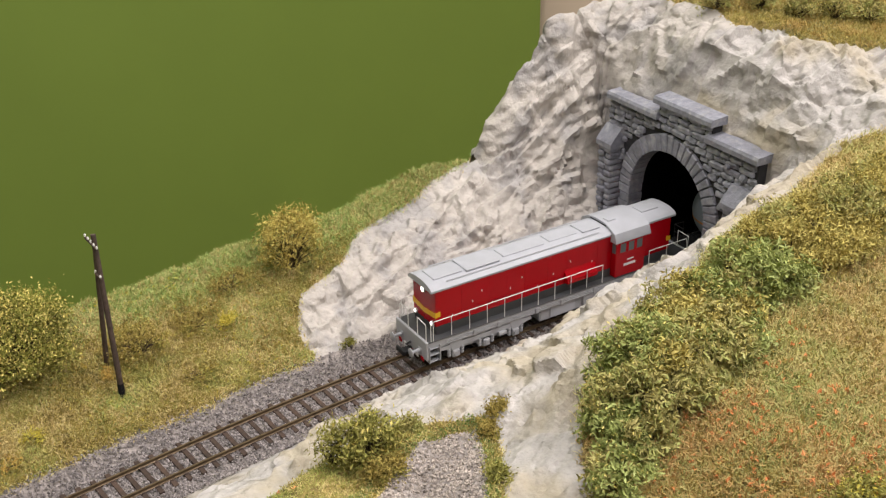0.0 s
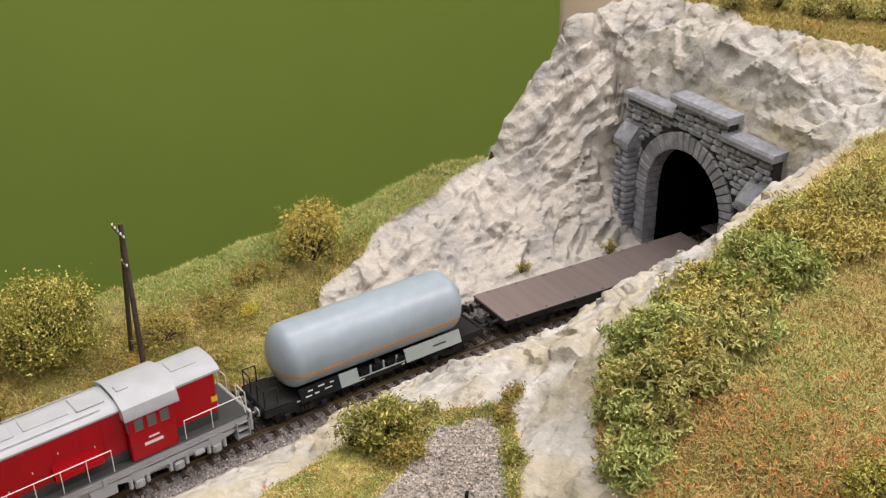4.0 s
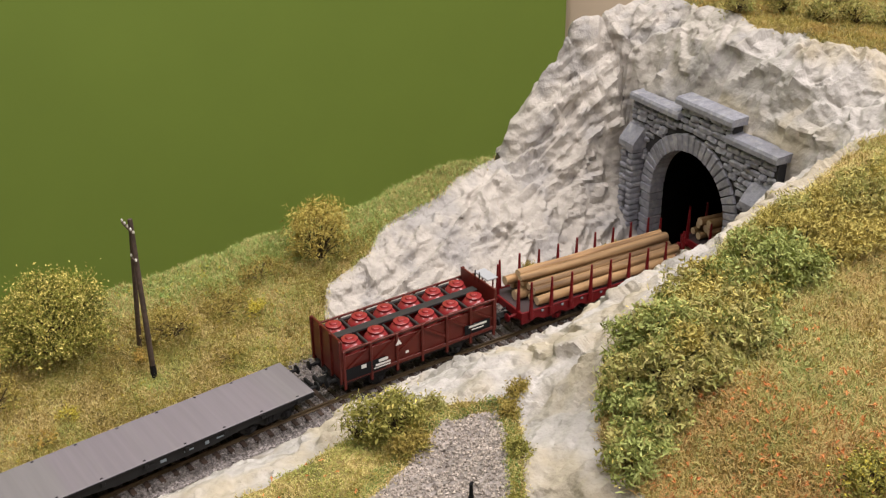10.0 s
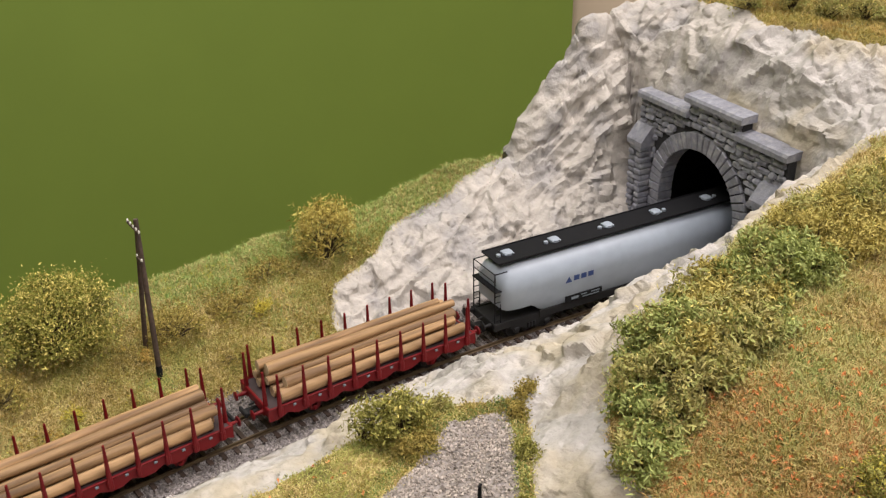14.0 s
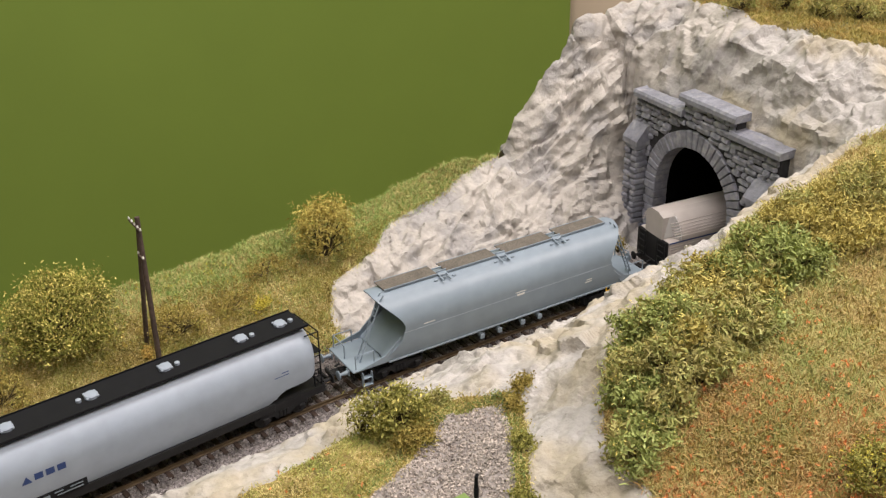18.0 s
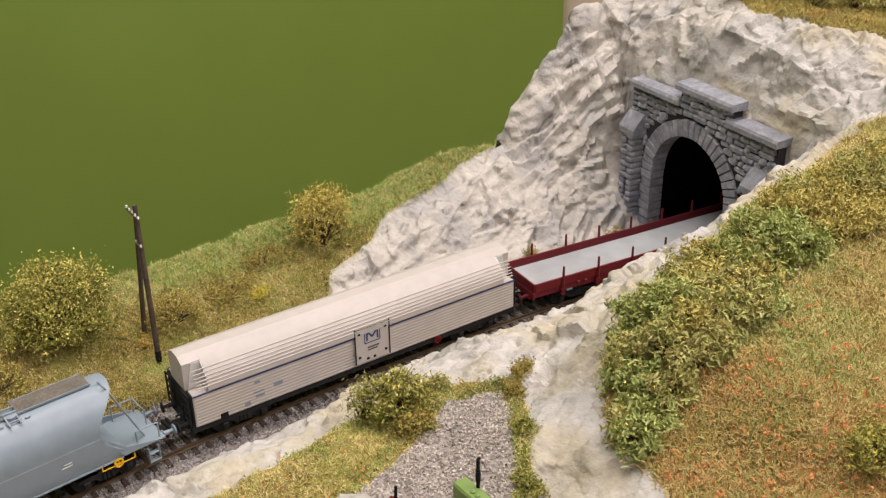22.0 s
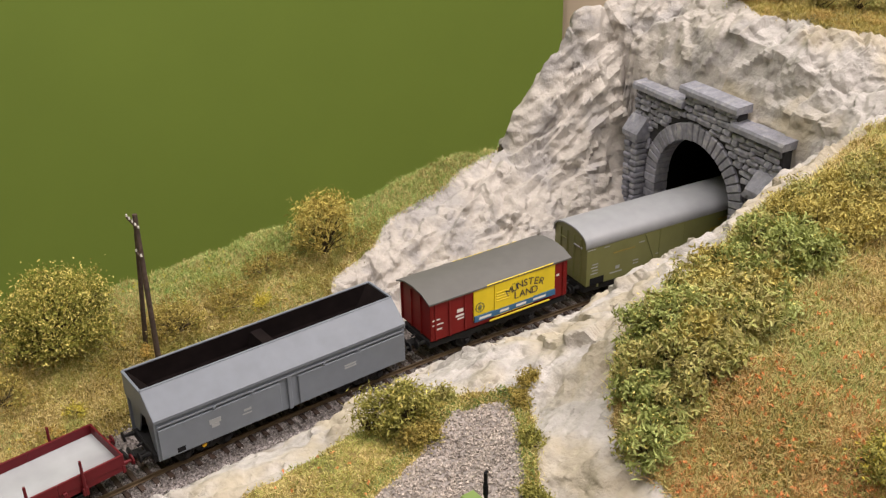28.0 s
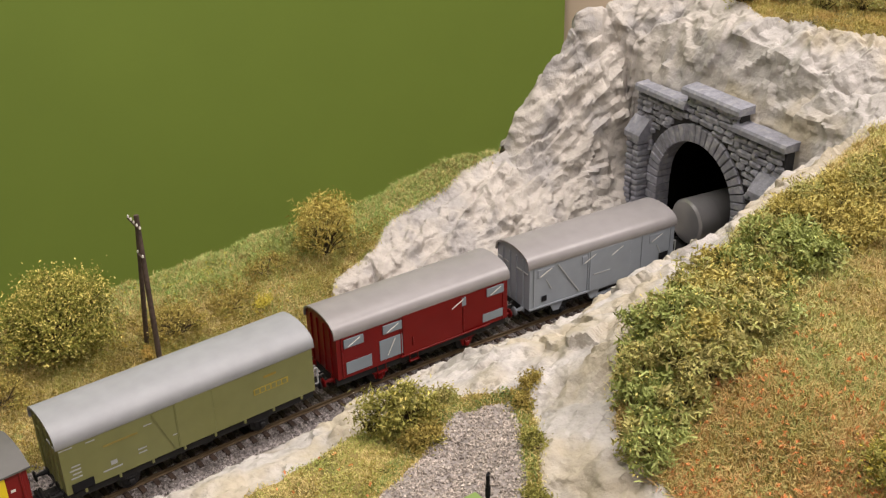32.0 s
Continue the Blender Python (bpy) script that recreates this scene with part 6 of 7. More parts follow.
# ---- 12 self-discharging coal hopper ----
def build_coal_hopper():
    v, L = vehicle("coal_hopper_wagon", -2019, -2160, "slate grey empty coal hopper, near-black inside")
    H = L / 2
    frame_bars(v, L, 8.5, 11.5, 27)
    # the wall towards the camera slopes far in, the other stands nearly upright
    for s, rim in ((1, 5.0), (-1, 16.2)):
        part("upper_side", Mesh().prism([(s * 17.6, 31.5), (s * 17.6, 33), (s * (rim + 0.8), 43.2), (s * rim, 43.2), (s * 16.4, 32.6), (s * 15.0, 31.5)], -H + 1, H - 1), COAL_GREY, v, "sloping grey upper side wall")
        part("inner_side", Mesh().prism([(s * (rim - 0.2), 43.0), (s * (rim - 0.6), 43.0), (s * 14.6, 32.6), (s * 6, 17), (s * 6.6, 16.6), (s * 15.6, 32.2)], -H + 3, H - 3), COAL_IN, v, "near-black inner wall")
        part("side_rim", Mesh().box((0, s * rim, 43.3), (L - 2, 1.2, 0.8), 0.2), COAL_GREY, v)
    for s in (-1, 1):
        part("lower_side", Mesh().prism([(s * 16.4, 10), (s * 16.4, 31.6), (s * 15.4, 31.6), (s * 15.4, 10)], -H + 1, H - 1), COAL_GREY, v, "grey lower side wall")
        for x0, x1 in ((-H + 2, -5), (5, H - 2)):
            part("discharge_flap", Mesh().box(((x0 + x1) / 2, s * 17.0, 19.0), (x1 - x0, 1.2, 16.5), 0.5), COAL_GREY, v, "large grey discharge flap")
        part("flap_rail", Mesh().box((0, s * 17.3, 29.0), (L - 4, 0.8, 0.9), 0.2), COAL_GREY, v)
        for x in (-40, -20, 20, 40):
            part("flap_hinge", Mesh().box((x, s * 17.6, 28.4), (1.6, 0.9, 1.6), 0.2), COAL_GREY, v)
        part("mid_post", Mesh().box((0, s * 17.0, 19.5), (2.2, 1.4, 19), 0.3), COAL_GREY, v)
        # ends, sloping in, with the dark triangle
        part("end_wall", Mesh().prism([(-16.6, 43.2), (5.2, 43.2), (17.2, 33), (17.0, 30), (-17.0, 30), (-17.2, 33)], s * (H - 1.6), s * (H - 0.8)), COAL_GREY, v)
        tri = Mesh()
        for y in (-1, 1):
            tri.prism([(y * 17.0, 30), (y * 1.0, 30), (y * 9.5, 12), (y * 17.0, 12)], s * (H - 3.0), s * (H - 2.2))
        part("end_plate", tri, COAL_GREY, v)
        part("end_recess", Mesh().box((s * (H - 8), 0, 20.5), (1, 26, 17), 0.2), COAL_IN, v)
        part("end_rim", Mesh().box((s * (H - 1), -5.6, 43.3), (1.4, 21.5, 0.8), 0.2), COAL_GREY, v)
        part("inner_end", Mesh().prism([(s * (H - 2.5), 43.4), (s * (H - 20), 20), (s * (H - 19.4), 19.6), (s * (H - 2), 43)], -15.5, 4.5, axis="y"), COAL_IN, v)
        bars(v, [(0, 0, 6, 2.6), (1, -2.4, 4, 2.0), (-16, -1, 4, 1.2), (-16, -3, 5, 0.8)], PALE_FLOOR, s * 17.66, H - 33 if s > 0 else -H + 28, 21)
        bars(v, [(0, 0, 7, 1.0), (0, -1.4, 7, 1.0)], PALE_FLOOR, s * 17.66, -H + 32, 22)
        part("data_plate", Mesh().box((H - 12, s * 17.66, 13), (4, 0.2, 2.6), 0.05), BLACK, v)
        part("yellow_lever", Mesh().box((H - 24, s * 15, 8), (2.2, 1, 1.6), 0.2), YELLOW, v)
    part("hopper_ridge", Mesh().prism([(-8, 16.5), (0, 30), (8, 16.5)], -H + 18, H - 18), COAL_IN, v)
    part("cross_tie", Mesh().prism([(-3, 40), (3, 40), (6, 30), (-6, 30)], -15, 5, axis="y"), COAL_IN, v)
    for x in (-H + 26, H - 26):
        bogie(v, x, 20.7)
    ends(v, L)


build_coal_hopper()


# ---- 13 to 16 vans ----
def van_roof(w, z0, h, over=0.8, n=12):
    """Arched roof section with thickness."""
    top = [(-(w / 2 + over) * math.cos(math.pi * k / n), z0 + h * math.sin(math.pi * k / n) ** 0.72) for k in range(n + 1)]
    low = [(a * 0.965, z - 0.9) for a, z in top]
    return top + low[::-1]


def end_profile(w, z0, z1, h, n=12):
    return [(w / 2, z0), (-w / 2, z0), (-w / 2, z1)] + [(-(w / 2) * math.cos(math.pi * k / n), z1 + (h - 0.6) * math.sin(math.pi * k / n) ** 0.72) for k in range(1, n)] + [(w / 2, z1)]


def van(name, front, rear, label, body, roof, w, z0, z1, h, under=UNDER, n=12):
    v, L = vehicle(name, front, rear, label)
    H = L / 2
    frame_bars(v, L, 9.5, 12.5, 28, under)
    b = part("body", Mesh().prism(end_profile(w, z0, z1, h, n), -H, H), body, v)
    r = part("roof", Mesh().prism(van_roof(w, z1, h, n=n), -H - 1.2, H + 1.2), roof, v, "plain arched roof", smooth=50)
    for s in (-1, 1):
        for y in (-10, -3.3, 3.3, 10):
            part("end_post", Mesh().box((s * (H + 0.3), y, (z0 + z1) / 2 + 2), (0.9, 1.0, z1 - z0 + 3), 0.15), body, b)
    brake_gear(v, 40)
    return v, b, r, H


def text(owner, words, size, x, y, z, mat, name="lettering", tilt=0.0):
    """Raised lettering on the camera's side of a vehicle."""
    cu = bpy.data.curves.new(name, "FONT")
    cu.body, cu.size, cu.extrude, cu.align_x, cu.align_y = words, size * K, 0.00004, "CENTER", "CENTER"
    cu.materials.append(mat)
    ob = new(name, cu)
    ob.parent = owner
    ob.matrix_basis = at_mm(x, y, z) @ pose(0, 0, 0, 90, 0, 180) @ pose(0, 0, 0, 0, 0, tilt)
    return ob


def build_poster_van():
    v, L = vehicle("poster_van", -2177, -2270, "red-brown van with a yellow poster and dark grey roof")
    H = L / 2
    frame_bars(v, L, 9.5, 12.5, 28)
    w, z0, z1 = 31.5, 14.5, 38.0
    pts = [(w / 2, z0), (-w / 2, z0), (-w / 2, z1), (-8, z1 + 3.0), (0, z1 + 3.6), (8, z1 + 3.0), (w / 2, z1)]
    b = part("body", Mesh().prism(pts, -H + 0.8, H - 0.8), VAN_RED, v, "red-brown plank body")
    r = part("roof", Mesh().prism([(-17.4, z1 - 0.4), (-17.4, z1 + 0.5), (-9, z1 + 3.7), (0, z1 + 4.6), (9, z1 + 3.7), (17.4, z1 + 0.5), (17.4, z1 - 0.4), (9, z1 + 2.9), (0, z1 + 3.7), (-9, z1 + 2.9)], -H - 1.5, H + 1.5), ROOF_DARK, v, "dark grey low roof", smooth=40)
    for s in (-1, 1):
        for k in range(5):
            part("side_post", Mesh().box(((-H + 3, -H + 12, H - 22, H - 12, H - 3)[k], s * 16.0, 26), (1.1, 0.7, 23), 0.15), VAN_RED, b)
        for y in (-15, -5, 5, 15):
            part("end_post", Mesh().box((s * (H - 0.4), y, 26), (0.8, 1.2, 23), 0.15), VAN_RED, b)
        p = part("poster_panel", Mesh().box((-9, s * 16.1, 27.6), (56, 0.8, 19), 0.2), VAN_YELLOW, v, "yellow poster panel with dark lettering")
        part("door", Mesh().box((-8, s * 16.7, 27.4), (27, 0.7, 20.5), 0.2), VAN_YELLOW, v, "yellow sliding door")
        part("door_rail", Mesh().box((-12, s * 17.0, 38.2), (46, 0.8, 1.0), 0.2), VAN_YELLOW, v)
        part("step_rail", Mesh().box((-12, s * 17.0, 15.6), (42, 0.8, 1.0), 0.2), VAN_YELLOW, v)
        part("blue_band", Mesh().box((-9, s * 16.75, 19.5), (56, 0.9, 3.6), 0.1), VAN_BLUE, v, "blue band with pale bars")
        for k in range(4):
            part("louvre", Mesh().box((0, s * 17.1, 26.5 + 1.7 * k), (9, 0.5, 0.7), 0.15), VAN_YELLOW, p)
        bars(p, [(-30, 0, 9, 1.4), (-16, 0, 7, 1.4), (-4, 0, 6, 1.4), (8, 0, 8, 1.4)], WHITE_P, s * 17.28, 0, 19.5)
        part("crest", rim(15, s * 16.55, 26, 2.8, 0.3).box((15, s * 16.6, 26), (2.2, 0.3, 2.6), 0.1), OLIVE, p, "round dark crest")
        bars(v, [(0, 2, 4, 2), (-1, -1, 6, 1.2), (-1, -3, 5, 0.8), (15, 1, 5, 0.8), (13, -2, 7, 0.7), (14, -5, 4, 1.0), (-60, -4, 5, 1.6), (-66, 3, 2, 1.4)], WHITE_P, s * 15.85, H - 21, 26)
    # arched word above a second word
    word = "MÜNSTER"
    for k, ch in enumerate(word):
        u = (k - 3) / 3
        text(v, ch, 6.2, -15.5 + (3 - k) * 3.75, 17.35, 32.2 - 2.4 * u * u, DECK_GREY, tilt=-u * 22)
    for k, ch in enumerate("LAND"):
        text(v, ch, 6.2, -15.5 + (1.5 - k) * 4.3, 17.35, 26.0, DECK_GREY)
    for x in (-22, 22):
        axle_gear(v, x)
    brake_gear(v, 30)
    ends(v, L)


build_poster_van()


def build_cool_van():
    v, b, r, H = van("refrigerator_van", -2285, -2412, "olive green van with a pale blue-grey arched roof", OLIVE, ROOF_BLUE, 32.5, 14.5, 40.0, 9.2)
    for s in (-1, 1):
        for x in (-9, 10):
            part("door_edge", Mesh().box((x, s * 16.3, 27), (0.5, 0.4, 24), 0.1), OLIVE, b)
        part("door", Mesh().box((0.5, s * 16.35, 27), (18.5, 0.5, 24.5), 0.15), OLIVE, v, "olive sliding door")
        part("brace", Mesh().prism([(11, 15), (12, 15), (21, 38), (20, 38)], s * 16.2, s * 16.75, axis="y"), OLIVE, b)
        bars(v, [(0, 0, 2.2, 2.4), (3, 0, 2.2, 2.4), (6, 0, 2.2, 2.4), (9, 0, 2.2, 2.4), (12, 0, 2.2, 2.4), (15, 0, 2.2, 2.4)], OLIVE, s * 16.5, -H + 15.5, 27.5) if s > 0 else None
        part("advert", Mesh().box((-H + 24, s * 16.4, 27.5), (19, 0.15, 3.4), 0.03), material("faded_ochre_marking", (0.30, 0.23, 0.025), 0.5), v, "faded ochre lettering")
        part("advert", Mesh().box((-H + 24, s * 16.4, 34), (7, 0.15, 1.2), 0.03), material("faded_brown_marking", (0.24, 0.17, 0.02), 0.5), v)
        part("advert", Mesh().box((H - 27, s * 16.4, 32), (16, 0.15, 1.0), 0.03), material("dull_ochre_marking", (0.24, 0.19, 0.04), 0.5), v)
        bars(v, [(0, 4, 4, 0.7), (0, 2, 5, 0.7), (0, 0, 4, 0.7), (0, -2, 5, 0.7), (-16, -2, 3, 2.2), (-18, -5, 9, 0.7), (-30, -1, 4, 0.7), (-30, -3, 4, 0.7), (-34, 10, 4, 0.6), (-48, -1, 5, 0.5), (2, 14, 6, 0.5), (-8, 13.4, 4, 0.5)], PALE_FLOOR, s * 16.35, H - 8, 24)
        part("data_plate", Mesh().box((H - 7.5, s * 16.5, 17), (10, 0.3, 4.6), 0.08), BLACK, v)
        part("grab_rail", Mesh().path([(-H - 0.4, s * 16, 18), (-H - 2, s * 16.4, 18), (-H - 2, s * 16.4, 27), (-H - 0.4, s * 16, 27)], 0.4), PALE_FLOOR, v)
        for y in (-12, 12):
            part("end_brace", Mesh().box((s * (H + 0.4), y * 0.6, 38), (0.6, 9, 0.8), 0.1), PALE_FLOOR if y > 0 else OLIVE, b)
        for k in range(8):
            part("bracket", Mesh().box((-H + 8 + 15.8 * k, s * 16.0, 13.6), (1.2, 1.0, 2.4), 0.2), OLIVE, b)
    for x in (-34, 34):
        axle_gear(v, x)
    ends(v, 2 * H)


def build_red_van():
    v, b, r, H = van("covered_van", -2427, -2535, "crimson covered van with a silver arched roof", VAN_CRIMSON, ROOF_SILVER, 31.5, 14.0, 39.0, 9.0)
    for s in (-1, 1):
        for x in (H - 10, 21, -20, -H + 8.5):
            w = part("vent_flap", Mesh().box((x, s * 15.95, 34.2), (11.5, 0.9, 5.0), 0.15), PANEL_GREY, v, "grey ventilation flap")
            part("flap_bar", Mesh().box((x, s * 16.6, 34.2), (8.0, 0.25, 0.5), 0.05, Matrix.Rotation(0.45 * s, 3, "Y")), WHITE_P, w)
        for x, z, ww, hh in ((H - 12.5, 19.5, 15, 7), (H - 32, 22.5, 14, 12), (-H + 10, 19, 14, 5), (-3, 20.5, 7.5, 4)):
            q = part("data_panel", Mesh().box((x, s * 15.95, z), (ww, 0.4, hh), 0.08), PANEL_GREY, v, "grey data panel")
        part("panel_mark", Mesh().box((H - 32, s * 16.25, 23), (0.5, 0.2, 10), 0.05, Matrix.Rotation(-0.5, 3, "Y")), WHITE_P, v)
        part("door", Mesh().box((-4, s * 16.15, 26.5), (38, 0.7, 25), 0.2), VAN_CRIMSON, v, "crimson sliding door")
        part("door_rail", Mesh().box((-12, s * 16.6, 14.6), (58, 0.8, 1.0), 0.15), VAN_CRIMSON, v)
        for x in (-H + 3, H - 3, 16, -24):
            part("side_post", Mesh().box((x, s * 15.95, 26.5), (0.8, 0.6, 25), 0.15), VAN_CRIMSON, b)
        part("door_handle", Mesh().box((9, s * 16.7, 22), (0.8, 0.7, 5), 0.15), VAN_CRIMSON, v)
        for x in (-10, 10):
            part("step", Mesh().box((x + 18, s * 15.4, 9.5), (6, 1.6, 0.6), 0.1).rod((x + 15.5, s * 15.2, 9.5), (x + 15.5, s * 15.2, 13.5), 0.3, 6).rod((x + 20.5, s * 15.2, 9.5), (x + 20.5, s * 15.2, 13.5), 0.3, 6), VAN_CRIMSON, v)
    for x in (-28, 28):
        axle_gear(v, x, VAN_CRIMSON)
    ends(v, 2 * H, VAN_CRIMSON)


def build_grey_van():
    v, b, r, H = van("covered_van", -2551, -2657, "blue-grey covered van with a silver arched roof", VAN_BLUEGREY, ROOF_SILVER, 32.5, 13.0, 40.0, 9.0)
    for s in (-1, 1):
        for x in (H - 11, H - 42, -H + 44, -H + 14):
            w = part("vent_flap", Mesh().box((x, s * 16.45, 35), (11, 0.4, 5), 0.12), VAN_BLUEGREY, v, "blue-grey ventilation flap")
            part("flap_bar", Mesh().box((x, s * 16.8, 35), (9, 0.25, 0.5), 0.05, Matrix.Rotation(0.45 * s, 3, "Y")), WHITE_P, w)
            part("strut", Mesh().box((x - 2, s * 16.6, 27), (0.5, 0.3, 8), 0.08, Matrix.Rotation(0.5 * s, 3, "Y")), PALE_FLOOR, b)
        part("brace", Mesh().box((H - 27, s * 16.6, 27), (0.8, 0.4, 26), 0.08, Matrix.Rotation(0.62 * s, 3, "Y")), PALE_FLOOR, b)
        part("door", Mesh().box((-4, s * 16.6, 26.5), (30, 0.6, 26), 0.2), VAN_BLUEGREY, v, "blue-grey sliding door")
        part("door_bar", Mesh().box((2, s * 17.0, 24), (12, 0.4, 0.7), 0.1), PALE_FLOOR, v)
        for x in (-H + 3, H - 3, -28, 12):
            part("side_post", Mesh().box((x, s * 16.45, 27), (0.8, 0.6, 25), 0.15), VAN_BLUEGREY, b)
        part("sill", Mesh().box((0, s * 16.2, 13.4), (2 * H, 1.0, 1.2), 0.2), VAN_BLUEGREY, v)
        part("data_plate", Mesh().box((-H + 8, s * 16.7, 21), (7, 0.3, 6), 0.08), BLACK, v)
        part("data_plate", Mesh().box((H - 10, s * 16.7, 18.5), (3.5, 0.3, 3.5), 0.08), BLACK, v)
        for x in (H - 20, 6, -18):
            part("hanger", Mesh().prism([(x - 5, 13), (x + 5, 13), (x + 2, 7), (x - 2, 7)], s * 14.6 - 0.3, s * 14.6 + 0.3, axis="y"), VAN_BLUEGREY, v)
        part("grab_rail", Mesh().path([(-H - 0.3, s * 15.8, 16), (-H - 1.6, s * 16, 16), (-H - 1.6, s * 16, 29), (-H - 0.3, s * 15.8, 29)], 0.4), PALE_FLOOR, v)
        part("pipe", Mesh().rod((-24, s * 13.5, 7), (4, s * 13.5, 7), 1.3, 10), VAN_BLUEGREY, v)
        for y in (-9, 9):
            part("end_brace", Mesh().box((s * (H + 0.4), y, 36), (0.5, 12, 0.7), 0.1), PALE_FLOOR, b)
    for x in (-28, 28):
        axle_gear(v, x)
    ends(v, 2 * H, VAN_BLUEGREY)


build_cool_van()
build_red_van()
build_grey_van()


# ---- 17 silver tank wagon ----
def build_silver_tank():
    v, L = vehicle("silver_tank_wagon", -2674, -2772, "dull silver tank wagon on a black frame")
    H = L / 2
    frame_bars(v, L, 9, 12.5, 27)
    R = 14.6
    t = part("tank", Mesh().lathe([(-H + 5, 0.3), (-H + 5.2, R * 0.6), (-H + 6, R * 0.9), (-H + 7.5, R), (H - 7.5, R), (H - 6, R * 0.9), (H - 5.2, R * 0.6), (H - 5, 0.3)], 48, at=(0, 0, 29.5)), TANK_SILVER, v, "dull silver barrel tank", smooth=35)
    for x in (-26, 0, 26):
        part("saddle", Mesh().prism([(-12, 12.5), (12, 12.5), (10, 19), (0, 15), (-10, 19)], x - 1.2, x + 1.2), UNDER, v)
        part("tank_band", Mesh().lathe([(x - 0.6, R + 0.15), (x + 0.6, R + 0.15)], 48, at=(0, 0, 29.5)), TANK_SILVER, t)
    part("dome", Mesh().lathe([(43, 4.5), (47, 4.5), (48, 3.5), (48.4, 0.4)], 20, at=(0, 0, 0), axis="z"), TANK_SILVER, t)
    for x in (-26, 26):
        axle_gear(v, x)
    brake_gear(v, 40)
    ends(v, L, GREY)


build_silver_tank()


# ---- plants ----
LEAF_DARK = blades("bush_leaf_dark_green", [(0.09, 0.085, 0.025), (0.20, 0.195, 0.045), (0.32, 0.31, 0.075), (0.44, 0.40, 0.12), (0.22, 0.17, 0.05)], patch=60)
LEAF_OLIVE = blades("bush_leaf_olive", [(0.13, 0.105, 0.03), (0.28, 0.22, 0.055), (0.42, 0.33, 0.09), (0.27, 0.26, 0.06), (0.50, 0.40, 0.13)], patch=40)
LEAF_HEDGE = blades("hedge_leaf_mixed", [(0.123, 0.115, 0.036), (0.285, 0.265, 0.084), (0.437, 0.380, 0.144), (0.342, 0.360, 0.108), (0.446, 0.460, 0.168), (0.627, 0.560, 0.264)], patch=26)
LEAF_HEDGE2 = blades("hedge_leaf_green", [(0.104, 0.122, 0.036), (0.247, 0.286, 0.078), (0.361, 0.413, 0.132), (0.456, 0.509, 0.192), (0.589, 0.583, 0.264)], patch=26)
LEAF_GOLD = blades("hedge_leaf_gold", [(0.16, 0.13, 0.035), (0.36, 0.30, 0.08), (0.52, 0.43, 0.13), (0.44, 0.41, 0.12), (0.66, 0.56, 0.22)], patch=26)
LEAF_LUSH = blades("bush_leaf_lush_green", [(0.10, 0.10, 0.025), (0.22, 0.22, 0.045), (0.33, 0.33, 0.07), (0.46, 0.43, 0.11)], patch=60)
LEAF_STRAW = blades("bush_leaf_straw", [(0.18, 0.13, 0.03), (0.36, 0.29, 0.07), (0.56, 0.45, 0.12), (0.42, 0.39, 0.10), (0.66, 0.54, 0.19)], patch=50)
LEAF_TIP = blades("yellow_leaf_tips", [(0.66, 0.54, 0.13), (0.80, 0.69, 0.23), (0.58, 0.50, 0.11)], patch=30)
LEAF_OCHRE = blades("ochre_moss", [(0.42, 0.27, 0.07), (0.56, 0.38, 0.10), (0.64, 0.48, 0.11)], patch=60)
LEAF_YELLOW = blades("yellow_flower_moss", [(0.45, 0.42, 0.07), (0.66, 0.55, 0.09), (0.36, 0.37, 0.06)], patch=60)
PETAL = blades("orange_flower_flock", [(0.80, 0.27, 0.10), (0.82, 0.36, 0.14), (0.72, 0.24, 0.09)], patch=60)
TWIG = material("dark_twigs", (0.06, 0.042, 0.02), 0.85, vary=0.25)


def flakes(rng, centres, spread, per, size, lift=0.0):
    """Small folded leaf pieces round each centre."""
    n = len(centres) * per
    c = np.repeat(centres, per, 0) + rng.normal(0, 1, (n, 3)) * spread
    a = rng.normal(0, 1, (n, 3))
    a /= np.linalg.norm(a, axis=1)[:, None]
    b = np.cross(a, rng.normal(0, 1, (n, 3)))
    b /= np.linalg.norm(b, axis=1)[:, None] + 1e-9
    k = rng.uniform(*size, n)[:, None]
    nrm = np.cross(a, b)
    V = np.stack([c - a * k, c + b * k * 0.42 + nrm * k * 0.3, c + a * k, c - b * k * 0.42 + nrm * k * 0.3], 1).reshape(-1, 3)
    return V, np.arange(n * 4).reshape(-1, 4)


def strands(rng, centres, spread, per, size, width):
    """Thin bent leaves and stalks round each centre, reaching up and outwards."""
    n = len(centres) * per
    c = np.repeat(centres, per, 0) + rng.normal(0, 1, (n, 3)) * spread
    a = rng.normal(0, 1, (n, 3)) + np.array([0, 0, 0.35])
    a /= np.linalg.norm(a, axis=1)[:, None]
    t = a + rng.normal(0, 0.7, (n, 3))
    t /= np.linalg.norm(t, axis=1)[:, None]
    w = np.cross(a, rng.normal(0, 1, (n, 3)))
    w /= np.linalg.norm(w, axis=1)[:, None] + 1e-9
    w = w * (width * rng.uniform(0.55, 1.3, n))[:, None]
    k = rng.uniform(*size, n)[:, None]
    p, q = c - a * k, c + t * k
    V = np.stack([p - w * 0.25, p + w * 0.25, c + w * 0.5, c - w * 0.5, q + w * 0.12, q - w * 0.12], 1).reshape(-1, 3)
    o = 6 * np.arange(n)[:, None]
    return V, np.concatenate([o + np.array([[0, 1, 2, 3]]), o + np.array([[3, 2, 4, 5]])], 0)


